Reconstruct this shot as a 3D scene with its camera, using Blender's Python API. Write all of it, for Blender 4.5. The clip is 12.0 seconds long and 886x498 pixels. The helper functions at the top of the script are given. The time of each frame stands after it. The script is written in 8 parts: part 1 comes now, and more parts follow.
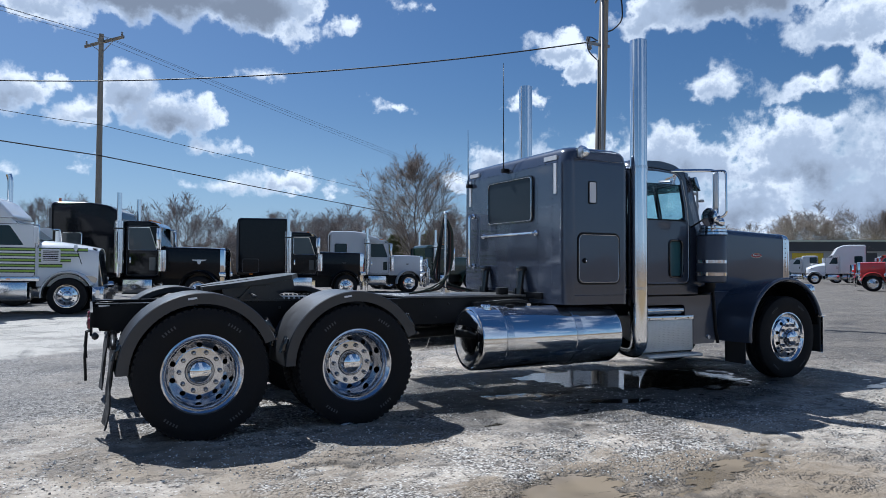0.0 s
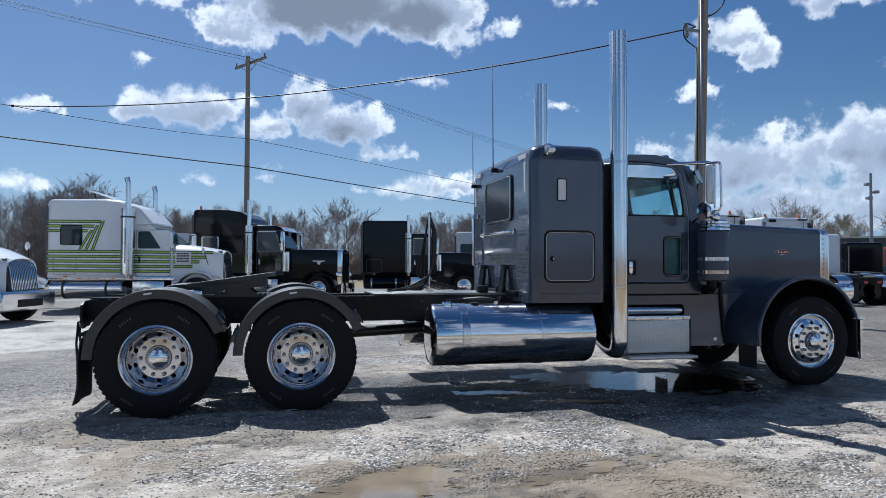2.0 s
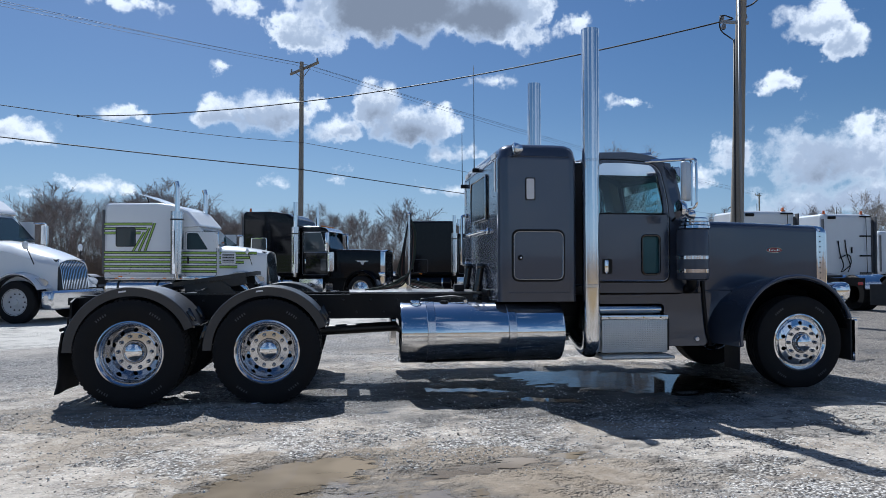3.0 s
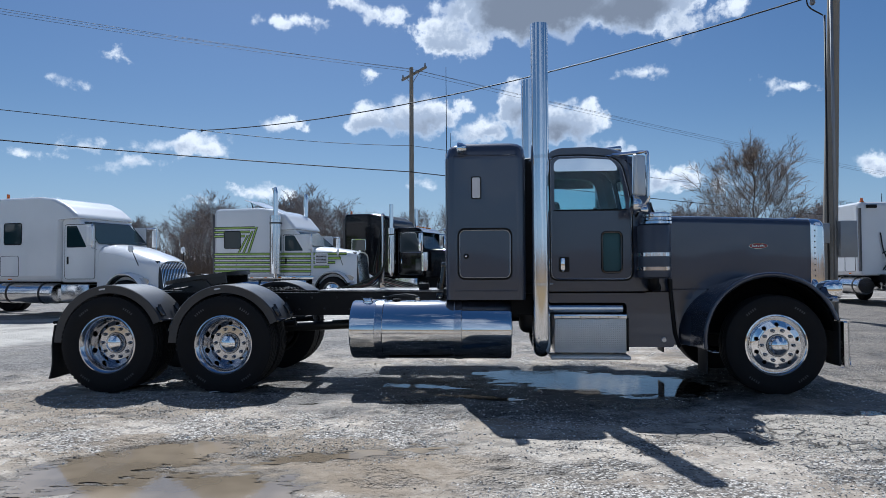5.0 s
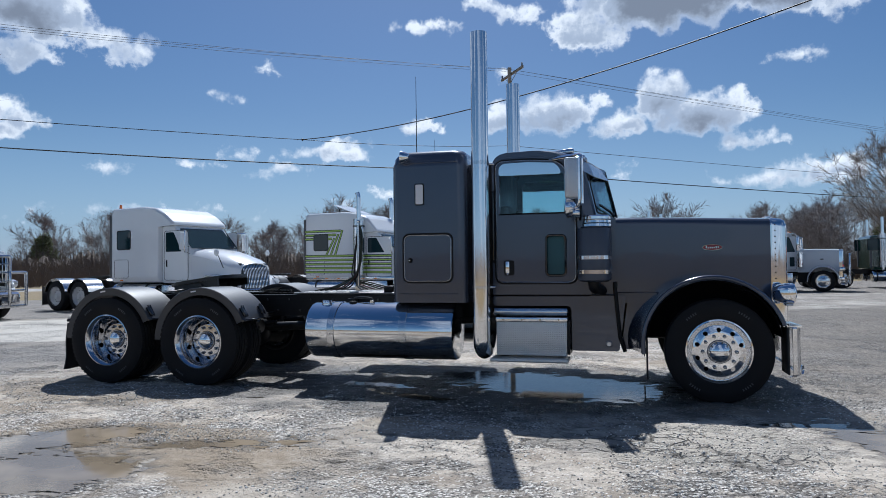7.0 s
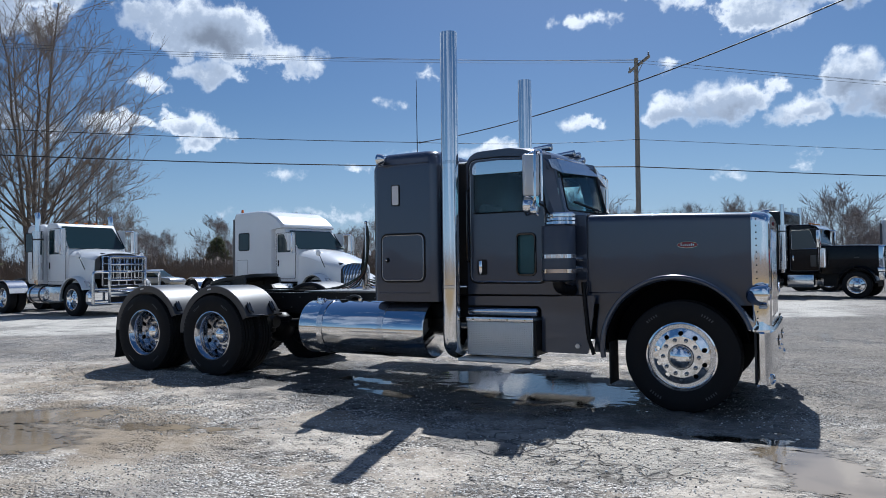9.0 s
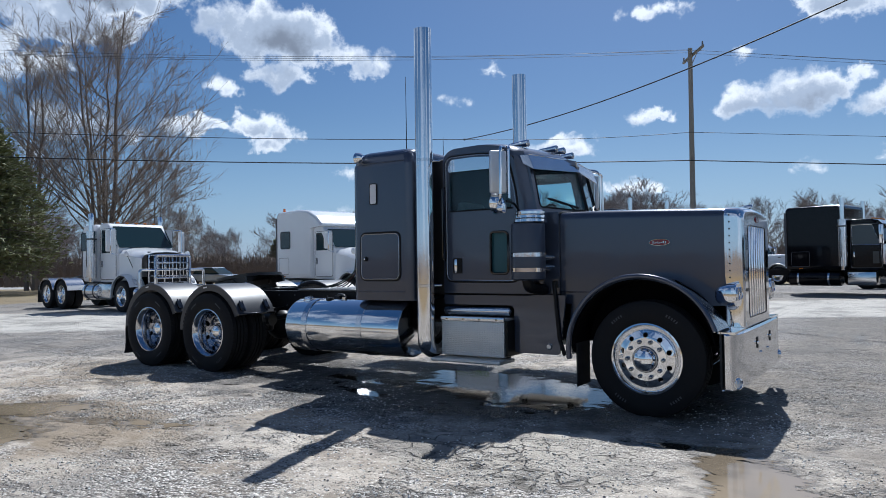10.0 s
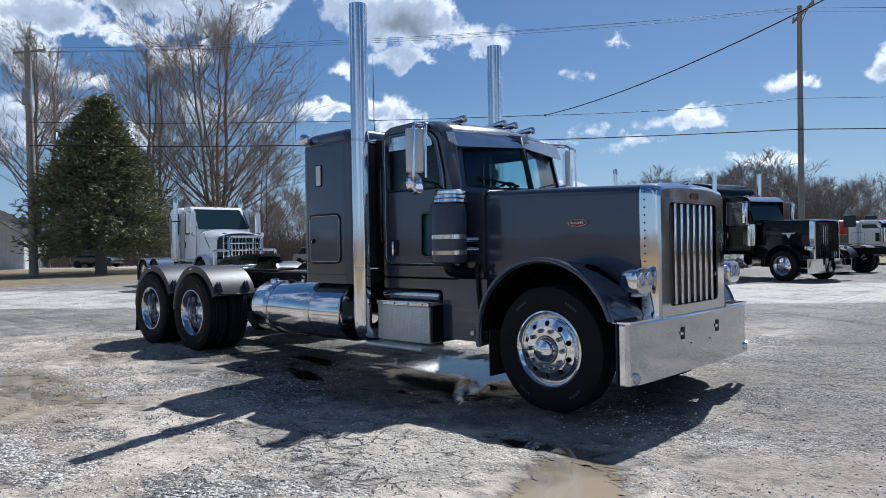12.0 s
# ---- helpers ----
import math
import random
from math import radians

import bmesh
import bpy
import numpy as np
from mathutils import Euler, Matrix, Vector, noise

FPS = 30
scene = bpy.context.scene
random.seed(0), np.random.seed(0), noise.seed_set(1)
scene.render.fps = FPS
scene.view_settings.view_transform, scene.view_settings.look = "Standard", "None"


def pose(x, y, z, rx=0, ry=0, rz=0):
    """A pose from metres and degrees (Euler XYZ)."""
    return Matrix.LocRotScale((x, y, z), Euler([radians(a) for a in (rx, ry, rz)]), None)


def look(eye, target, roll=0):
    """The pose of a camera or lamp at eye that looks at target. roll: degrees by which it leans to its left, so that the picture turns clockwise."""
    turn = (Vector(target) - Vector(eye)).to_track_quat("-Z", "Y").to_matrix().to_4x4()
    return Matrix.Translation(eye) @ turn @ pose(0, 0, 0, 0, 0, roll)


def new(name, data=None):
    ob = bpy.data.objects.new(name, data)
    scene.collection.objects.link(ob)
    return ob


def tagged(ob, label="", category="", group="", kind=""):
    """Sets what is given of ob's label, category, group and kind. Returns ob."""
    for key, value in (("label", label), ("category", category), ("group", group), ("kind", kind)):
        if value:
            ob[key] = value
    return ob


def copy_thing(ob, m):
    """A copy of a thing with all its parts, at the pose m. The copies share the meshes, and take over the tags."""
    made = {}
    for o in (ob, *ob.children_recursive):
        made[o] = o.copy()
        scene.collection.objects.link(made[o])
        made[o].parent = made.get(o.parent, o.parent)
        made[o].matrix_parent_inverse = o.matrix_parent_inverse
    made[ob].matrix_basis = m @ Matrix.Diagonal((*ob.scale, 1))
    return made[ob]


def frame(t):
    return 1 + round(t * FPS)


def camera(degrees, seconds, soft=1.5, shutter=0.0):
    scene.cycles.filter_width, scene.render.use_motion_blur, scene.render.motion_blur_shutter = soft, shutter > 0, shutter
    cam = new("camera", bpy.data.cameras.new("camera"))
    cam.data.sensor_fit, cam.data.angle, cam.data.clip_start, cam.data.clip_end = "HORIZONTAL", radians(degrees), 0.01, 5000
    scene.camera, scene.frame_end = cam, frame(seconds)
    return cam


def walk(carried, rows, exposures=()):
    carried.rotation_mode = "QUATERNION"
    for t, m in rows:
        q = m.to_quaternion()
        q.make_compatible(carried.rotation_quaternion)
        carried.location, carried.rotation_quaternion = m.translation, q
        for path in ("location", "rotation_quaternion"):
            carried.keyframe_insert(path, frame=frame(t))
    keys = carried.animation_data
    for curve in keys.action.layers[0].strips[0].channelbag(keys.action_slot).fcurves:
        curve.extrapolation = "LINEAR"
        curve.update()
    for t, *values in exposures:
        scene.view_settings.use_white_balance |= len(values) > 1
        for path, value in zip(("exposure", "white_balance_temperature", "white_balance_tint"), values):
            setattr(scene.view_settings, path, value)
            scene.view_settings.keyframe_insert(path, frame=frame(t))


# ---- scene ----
cam = camera(64.8, 12.0, soft=0.45)
PATH = [
    (0, (-0.84, -7.167, 1.394), (0.065, -5.384, 1.448), 0.3),
    (0.5, (-0.391, -7.422, 1.396), (0.408, -5.589, 1.447), 0.1),
    (1, (0.081, -7.692, 1.393), (0.778, -5.818, 1.446), 0.1),
    (1.5, (0.546, -7.948, 1.373), (1.13, -6.036, 1.427), 0.2),
    (2, (1.051, -8.144, 1.383), (1.522, -6.201, 1.436), 0.1),
    (2.5, (1.545, -8.372, 1.394), (1.919, -6.408, 1.446), 0.1),
    (3, (2.098, -8.48, 1.373), (2.375, -6.5, 1.426), -0.0),
    (3.2, (2.318, -8.527, 1.361), (2.556, -6.542, 1.413), -0.0),
    (4.8, (4.06, -8.716, 1.381), (3.967, -6.718, 1.432), -0.4),
    (5, (4.264, -8.733, 1.362), (4.125, -6.739, 1.414), -0.3),
    (5.5, (4.787, -8.769, 1.384), (4.529, -6.786, 1.434), -0.4),
    (6, (5.337, -8.801, 1.401), (4.98, -6.834, 1.452), -0.5),
    (6.5, (5.873, -8.73, 1.387), (5.44, -6.779, 1.436), -0.5),
    (7, (6.424, -8.671, 1.401), (5.903, -6.741, 1.453), -0.6),
    (7.2, (6.623, -8.63, 1.394), (6.065, -6.71, 1.447), -0.6),
    (8.8, (8.221, -8.068, 1.381), (7.313, -6.287, 1.439), -0.6),
    (9, (8.406, -7.977, 1.383), (7.465, -6.214, 1.437), -0.7),
    (9.5, (8.876, -7.738, 1.405), (7.847, -6.024, 1.457), -0.8),
    (10, (9.241, -7.39, 1.388), (8.138, -5.722, 1.436), -0.8),
    (10.5, (9.648, -7.058, 1.373), (8.462, -5.448, 1.399), -0.9),
    (11, (10.005, -6.667, 1.378), (8.739, -5.118, 1.388), -0.9),
    (11.5, (10.348, -6.296, 1.381), (9.031, -4.79, 1.385), -1.0),
    (12, (10.657, -5.941, 1.398), (9.283, -4.488, 1.39), -1.0),
]
walk(cam, [(t, look(eye, target, roll)) for t, eye, target, roll in PATH], exposures=[(0.0, 0.16, 5500, 8), (3.0, 0.12, 5540, 8), (6.5, 0.06, 5580, 8), (9.0, 0.10, 5600, 8), (12.0, 0.20, 5640, 8)])

# ---- light: clear spring sky with fair-weather clouds, sun high behind the truck ----
SUN_FROM = Vector((-0.83, 3.17, 4.03))
sun_data = bpy.data.lights.new("sun", "SUN")
sun_data.energy, sun_data.angle, sun_data.color = 5.0, radians(0.5), (1.0, 0.95, 0.88)
sun = new("sun", sun_data)
sun.matrix_world = look(SUN_FROM * 10, (0, 0, 0))


def node_kit(tree):
    """Short ways to add math nodes to a node tree."""
    def node(kind, **values):
        n = tree.nodes.new(kind)
        for key, value in values.items():
            n.inputs[key].default_value = value
        return n

    def put(socket, value):
        if isinstance(value, (int, float)):
            socket.default_value = value
        else:
            tree.links.new(value, socket)

    def calc(op, a, b=0.0, c=0.0, clamp=False):
        n = tree.nodes.new("ShaderNodeMath")
        n.operation, n.use_clamp = op, clamp
        put(n.inputs[0], a), put(n.inputs[1], b), put(n.inputs[2], c)
        return n.outputs[0]

    def ramp(value, lo, hi, to_lo=0.0, to_hi=1.0):
        n = tree.nodes.new("ShaderNodeMapRange")
        n.interpolation_type = "SMOOTHSTEP"
        for i, v in enumerate((value, lo, hi, to_lo, to_hi)):
            put(n.inputs[i], v)
        return n.outputs[0]

    def mix(fac, a, b, blend="MIX"):
        n = tree.nodes.new("ShaderNodeMix")
        n.data_type, n.blend_type = "RGBA", blend
        put(n.inputs[0], fac)
        for i, v in ((6, a), (7, b)):
            if isinstance(v, tuple):
                n.inputs[i].default_value = (*v, 1.0)
            else:
                tree.links.new(v, n.inputs[i])
        return n.outputs[2]
    return node, put, calc, ramp, mix


# clouds: bearing from +y towards +x, height, half width, half height, all in degrees; depth
DARK_BANK = (  # the broad grey-bellied cloud high ahead
    (4, 20.6, 8.5, 3.9, 1.0), (11, 20.2, 6.0, 3.2, 1.0), (-4.0, 18.0, 3.6, 1.9, 0.8), (-9, 20.0, 2.2, 1.0, 0.8), (14.5, 18.4, 2.2, 1.8, 0.7),
    (-46.5, 17.6, 4.6, 3.0, 0.9), (-41.5, 16.6, 3.6, 1.5, 0.8), (-38.6, 16.6, 1.6, 1.0, 0.8), (-50.5, 18.6, 3.0, 2.0, 0.8), (-47.0, 15.0, 3.0, 1.5, 0.9), (-51.2, 13.9, 2.0, 0.9, 0.8), (50.5, 20.4, 8.0, 3.4, 0.9), (43.5, 19.3, 3.0, 2.0, 0.8),
)
PUFFS = (  # fair-weather heaps low over the yard
    (-9.4, 11.6, 3.6, 1.6, 1), (-5.2, 12.0, 3.8, 2.0, 1), (-1.2, 11.0, 2.6, 1.3, 1), (2.6, 12.8, 2.9, 2.3, 1), (6.0, 11.4, 3.8, 2.1, 1), (9.5, 9.5, 1.8, 1.0, 1),
    (-31.2, 9.0, 2.4, 0.9, 1), (-24.6, 9.4, 4.2, 1.0, 1), (-28.2, 7.9, 2.0, 0.7, 1), (-49.0, 11.2, 3.6, 1.3, 1), (-45.8, 10.5, 1.6, 0.8, 1), (-48.0, 9.7, 1.8, 0.6, 1), (-53.0, 11.2, 2.6, 1.0, 1),
    (-17.2, 11.2, 1.7, 0.9, 1), (14.5, 6.9, 3.8, 1.1, 1), (10.0, 6.5, 3.4, 0.9, 1), (36.2, 17.2, 2.2, 1.6, 1), (38.0, 15.8, 2.0, 1.3, 1),
)
SCRAPS = (  # small torn pieces
    (18.7, 19.1, 1.3, 0.8, 1), (-16.7, 19.0, 2.7, 0.9, 1), (-12.0, 20.6, 1.6, 0.7, 1), (-34.5, 8.0, 1.5, 0.5, 1), (-41.0, 7.6, 1.9, 0.6, 1), (18.0, 6.3, 2.0, 0.7, 1),
    (22.6, 13.0, 1.8, 0.6, 1), (33.4, 13.4, 1.6, 0.9, 1), (-1.1, 7.1, 1.1, 0.5, 1), (-5.0, 6.5, 1.4, 0.6, 1), (-20.0, 5.6, 4.0, 0.7, 1), (-38.0, 4.4, 6.0, 0.8, 0.7),
    (12.6, 15.0, 1.6, 0.8, 1), (24.0, 20.5, 1.4, 0.7, 1), (-33.0, 13.5, 1.3, 0.5, 0.8), (-28.5, 15.5, 1.2, 0.5, 0.7), (-10.5, 15.0, 0.9, 0.4, 0.7),
)
PALE_BANK = (  # soft white banks to either hand
    (30.6, 8.8, 2.4, 1.9, 0.8), (28.0, 7.2, 2.4, 1.3, 0.8), (37, 7.8, 6.0, 3.1, 0.5), (45.0, 8.0, 7.5, 3.6, 0.45), (54.0, 7.6, 8.0, 3.9, 0.45), (64.0, 8.0, 9.0, 4.6, 0.45), (57.5, 17.0, 5.0, 2.2, 0.6),
    (38, 4.6, 7.0, 2.6, 0.6), (49, 4.2, 8.0, 3.0, 0.6), (60, 4.4, 8.0, 3.4, 0.6), (48.6, 14.0, 2.6, 1.5, 0.8), (54.5, 13.2, 3.4, 1.2, 0.7), (60.0, 13.5, 4.0, 1.6, 0.6),
    (-61.5, 17.6, 5.0, 2.4, 0.7), (-56.5, 19.4, 3.0, 1.6, 0.8), (-66.8, 15.6, 2.6, 1.4, 0.7), (-72.6, 16.8, 4.2, 2.4, 0.7), (-80.0, 17.5, 5.0, 3.0, 0.6), (-73.6, 9.6, 3.2, 2.2, 0.6), (-81.0, 8.0, 6.0, 3.0, 0.5),
    (-60.5, 10.6, 4.0, 1.6, 0.6), (-66.0, 8.4, 3.0, 1.2, 0.5), (-59.5, 20.0, 5.5, 2.6, 0.8), (-67.0, 18.6, 5.0, 2.4, 0.8), (-75.5, 14.0, 5.0, 2.2, 0.6), (-70.5, 12.2, 3.0, 1.0, 0.7), (-64.0, 14.2, 3.2, 1.1, 0.7),
)
CLOUDS = DARK_BANK + PUFFS + SCRAPS + PALE_BANK


def cloud_field():
    """Group: bearing and height in degrees -> how far inside a cloud."""
    tree = bpy.data.node_groups.new("cloud_field", "ShaderNodeTree")
    for name in ("bearing", "height"):
        tree.interface.new_socket(name, in_out="INPUT", socket_type="NodeSocketFloat")
    tree.interface.new_socket("field", in_out="OUTPUT", socket_type="NodeSocketFloat")
    node, put, calc, ramp, mix = node_kit(tree)
    inp, out = tree.nodes.new("NodeGroupInput"), tree.nodes.new("NodeGroupOutput")
    total = None
    for a, e, w, h, deep in CLOUDS:
        u = calc("MULTIPLY", calc("SUBTRACT", inp.outputs[0], a), 1 / w)
        dv = calc("SUBTRACT", inp.outputs[1], e)
        # flatter below than above
        v = calc("MAXIMUM", calc("MULTIPLY", dv, 1 / h), calc("MULTIPLY", dv, -1.35 / h))
        d = calc("SUBTRACT", 1.0, calc("SQRT", calc("MULTIPLY_ADD", u, u, calc("MULTIPLY", v, v))))
        d = calc("MULTIPLY", d, min(w, h * 1.6) * deep)
        total = d if total is None else calc("SMOOTH_MAX", total, d, 0.35)
    put(out.inputs[0], total)
    return tree


def make_world():
    world = bpy.data.worlds.new("sky")
    scene.world = world
    world.use_nodes = True
    tree = world.node_tree
    tree.nodes.clear()
    node, put, calc, ramp, mix = node_kit(tree)
    sky = tree.nodes.new("ShaderNodeTexSky")
    sky.sky_type, sky.sun_disc = "NISHITA", False
    sky.sun_elevation, sky.sun_rotation = radians(50.9), radians(-14.7)
    sky.air_density, sky.dust_density, sky.ozone_density = 1.0, 0.6, 2.2
    where = tree.nodes.new("ShaderNodeTexCoord").outputs["Generated"]
    split = tree.nodes.new("ShaderNodeSeparateXYZ")
    put(split.inputs[0], where)
    deg = 180 / math.pi
    bearing = calc("MULTIPLY", calc("ARCTAN2", split.outputs[0], split.outputs[1]), deg)
    height = calc("MULTIPLY", calc("ARCSINE", split.outputs[2]), deg)

    def wobble(scale, detail, rough=0.62):
        n = node("ShaderNodeTexNoise", Scale=scale, Detail=detail, Roughness=rough)
        put(n.inputs["Vector"], where)
        return n
    fine, puff, curl = wobble(26, 12, 0.60), wobble(9, 5), wobble(30, 4, 0.55)
    rgb, tight = tree.nodes.new("ShaderNodeSeparateColor"), tree.nodes.new("ShaderNodeSeparateColor")
    put(rgb.inputs[0], puff.outputs["Color"]), put(tight.inputs[0], curl.outputs["Color"])
    field = bpy.data.node_groups.get("cloud_field") or cloud_field()
    along = calc("MULTIPLY_ADD", calc("SUBTRACT", tight.outputs[0], 0.5), 3.4, calc("MULTIPLY_ADD", calc("SUBTRACT", rgb.outputs[0], 0.5), 4.4, bearing))
    upward = calc("MULTIPLY_ADD", calc("SUBTRACT", tight.outputs[1], 0.5), 2.3, calc("MULTIPLY_ADD", calc("SUBTRACT", rgb.outputs[1], 0.5), 2.3, height))

    def sample(lift):
        g = tree.nodes.new("ShaderNodeGroup")
        g.node_tree = field
        put(g.inputs[0], along)
        put(g.inputs[1], calc("ADD", upward, lift))
        return g.outputs[0]
    grain = calc("SUBTRACT", fine.outputs["Fac"], 0.5)
    # scattered clouds overhead and behind, where the film does not look
    behind = ramp(calc("ABSOLUTE", calc("ADD", bearing, 4)), 84, 100)
    high = calc("MAXIMUM", calc("MULTIPLY", ramp(height, 24, 34), 0.84), calc("MULTIPLY", behind, ramp(height, 30, 50, 1.0, 0.84)))
    wide = node("ShaderNodeTexNoise", Scale=2.6, Detail=8.0, Roughness=0.58)
    put(wide.inputs["Vector"], where)
    far = calc("MULTIPLY", calc("SUBTRACT", wide.outputs["Fac"], calc("MULTIPLY_ADD", high, -0.49, 1.0)), 14)
    inside = calc("MAXIMUM", sample(0.0), far)
    edge = calc("MULTIPLY_ADD", grain, 5.2, inside)
    mask = ramp(edge, -0.05, ramp(puff.outputs["Fac"], 0.35, 0.65, 0.7, 1.9))
    mask = calc("MULTIPLY", mask, calc("MULTIPLY_ADD", high, -0.45, 1.0))
    # light falls from above: the more cloud stands over a spot, the greyer it is
    lump = wobble(46, 7, 0.62)
    lumps = calc("MULTIPLY", calc("SUBTRACT", lump.outputs["Fac"], 0.5), 3.4)
    above = calc("MULTIPLY_ADD", grain, 1.6, calc("MAXIMUM", sample(0.9), far))
    soft_shade = calc("MULTIPLY", ramp(calc("ADD", above, lumps), -0.55, 1.15), ramp(edge, 0.3, 1.5))
    deep_shade = calc("MULTIPLY", ramp(calc("MULTIPLY_ADD", lumps, 0.45, above), 0.9, 3.3), ramp(edge, 0.8, 2.8))
    cloud = mix(soft_shade, (0.93, 0.93, 0.93), (0.45, 0.50, 0.585))
    cloud = mix(deep_shade, cloud, (0.235, 0.26, 0.31))
    # thin veil low over the horizon
    veil = calc("MULTIPLY", ramp(height, 0, 13, 1.0, 0.0), 0.50)
    clear = tree.nodes.new("ShaderNodeBackground")
    deep = node("ShaderNodeHueSaturation", Hue=0.503, Saturation=1.22)
    put(deep.inputs["Color"], sky.outputs[0])
    haze = mix(veil, deep.outputs[0], (5.0, 7.7, 11.8))
    put(clear.inputs[0], haze)
    clear.inputs[1].default_value = SKY_STRENGTH
    lit = tree.nodes.new("ShaderNodeBackground")
    put(lit.inputs[0], cloud)
    lit.inputs[1].default_value = 0.96
    both = tree.nodes.new("ShaderNodeMixShader")
    put(both.inputs[0], mask), put(both.inputs[1], clear.outputs[0]), put(both.inputs[2], lit.outputs[0])
    put(tree.nodes.new("ShaderNodeOutputWorld").inputs[0], both.outputs[0])
    return world


SKY_STRENGTH = 0.056
make_world()

# ---- materials ----
def material(name, colour, rough=0.5, metal=0.0, coat=0.0, grain=0.0, grain_size=40.0, wear=0.0, wear_size=3.0, bump=0.0, bump_size=60.0, spec=0.5, vary=0.0):
    """A surface with fine grain, broad wear and a little relief; sizes are per metre."""
    m = bpy.data.materials.new(name)
    m.use_nodes = True
    tree = m.node_tree
    node, put, calc, ramp, mix = node_kit(tree)
    bsdf = tree.nodes["Principled BSDF"]
    bsdf.inputs["Metallic"].default_value, bsdf.inputs["Roughness"].default_value = metal, rough
    bsdf.inputs["Coat Weight"].default_value, bsdf.inputs["Coat Roughness"].default_value = coat, 0.04
    bsdf.inputs["Specular IOR Level"].default_value = spec
    where = tree.nodes.new("ShaderNodeTexCoord").outputs["Object"]
    fine = node("ShaderNodeTexNoise", Scale=grain_size, Detail=4.0)
    broad = node("ShaderNodeTexNoise", Scale=wear_size, Detail=6.0, Roughness=0.6)
    put(fine.inputs["Vector"], where), put(broad.inputs["Vector"], where)
    level = calc("ADD", calc("MULTIPLY_ADD", fine.outputs["Fac"], grain, 1 - grain / 2), calc("MULTIPLY_ADD", broad.outputs["Fac"], wear, -wear / 2))
    if vary:
        level = calc("MULTIPLY", level, calc("MULTIPLY_ADD", tree.nodes.new("ShaderNodeObjectInfo").outputs["Random"], vary, 1 - vary / 2))
    hsv = node("ShaderNodeHueSaturation", Color=(*colour, 1.0))
    put(hsv.inputs["Value"], level)
    put(bsdf.inputs["Base Color"], hsv.outputs[0])
    if wear:
        put(bsdf.inputs["Roughness"], calc("MULTIPLY_ADD", calc("SUBTRACT", broad.outputs["Fac"], 0.5), wear * 0.8, rough, clamp=True))
    if bump:
        b = node("ShaderNodeBump", Strength=bump, Distance=0.01)
        n = node("ShaderNodeTexNoise", Scale=bump_size, Detail=5.0)
        put(n.inputs["Vector"], where), put(b.inputs["Height"], n.outputs["Fac"])
        put(bsdf.inputs["Normal"], b.outputs[0])
    return m


def glass(name, tint, gloss=0.02):
    """Tinted pane: see-through, with a mirror sheen that grows at grazing angles."""
    m = bpy.data.materials.new(name)
    m.use_nodes = True
    tree = m.node_tree
    tree.nodes.clear()
    node, put, calc, ramp, mix = node_kit(tree)
    clear, shine = tree.nodes.new("ShaderNodeBsdfTransparent"), tree.nodes.new("ShaderNodeBsdfGlossy")
    clear.inputs[0].default_value = (*tint, 1)
    shine.inputs["Roughness"].default_value = gloss
    both, fres = tree.nodes.new("ShaderNodeMixShader"), node("ShaderNodeLayerWeight", Blend=0.5)
    put(both.inputs[0], calc("MULTIPLY_ADD", calc("POWER", fres.outputs["Facing"], 5.0), 0.96, 0.04)), put(both.inputs[1], clear.outputs[0]), put(both.inputs[2], shine.outputs[0])
    put(tree.nodes.new("ShaderNodeOutputMaterial").inputs[0], both.outputs[0])
    return m


def diamond_plate(name, tone):
    """Bright tread plate: raised bars in two crossing directions."""
    m = material(name, tone, 0.38, 0.65, wear=0.25, wear_size=5)
    tree = m.node_tree
    node, put, calc, ramp, mix = node_kit(tree)
    where = tree.nodes.new("ShaderNodeTexCoord").outputs["Object"]
    split = tree.nodes.new("ShaderNodeSeparateXYZ")
    put(split.inputs[0], where)
    up = calc("ADD", split.outputs[1], split.outputs[2])
    a = calc("SINE", calc("MULTIPLY", calc("ADD", split.outputs[0], up), 155))
    b = calc("SINE", calc("MULTIPLY", calc("SUBTRACT", split.outputs[0], up), 155))
    h = calc("MAXIMUM", calc("MULTIPLY", a, calc("MULTIPLY", b, -1)), 0.0)
    bump = node("ShaderNodeBump", Strength=0.55, Distance=0.006)
    put(bump.inputs["Height"], h)
    put(tree.nodes["Principled BSDF"].inputs["Normal"], bump.outputs[0])
    return m


PAINT = material("charcoal_paint", (0.060, 0.072, 0.104), 0.22, 0.30, coat=0.8, grain=0.10, grain_size=400, wear=0.12, wear_size=1.3)
CAN_PAINT = material("satin_charcoal_paint", (0.060, 0.070, 0.096), 0.38, 0.1, coat=0.15, wear=0.15, wear_size=3)
PAINT_FENDER = material("blue_black_paint", (0.058, 0.070, 0.102), 0.2, 0.3, coat=0.9, grain=0.08, grain_size=300, wear=0.12, wear_size=1.5)
CHROME = material("chrome", (0.82, 0.83, 0.85), 0.06, 1.0, wear=0.05, wear_size=4)
# the screen's brown reflection is put into its colour
SCREEN = material("screen_mesh_reflected_brown", (0.10, 0.078, 0.06), 0.38, 0.5, grain=0.3, grain_size=200)
VISOR_STEEL = material("brushed_visor_steel", (0.62, 0.63, 0.65), 0.24, 1.0, wear=0.12, wear_size=5)
MIRROR_SHELL = material("satin_mirror_shell", (0.66, 0.67, 0.68), 0.42, 0.75, wear=0.12, wear_size=9)
BUMPER_CHROME = material("bumper_chrome", (0.80, 0.81, 0.83), 0.11, 1.0, wear=0.10, wear_size=3, bump=0.06, bump_size=7)
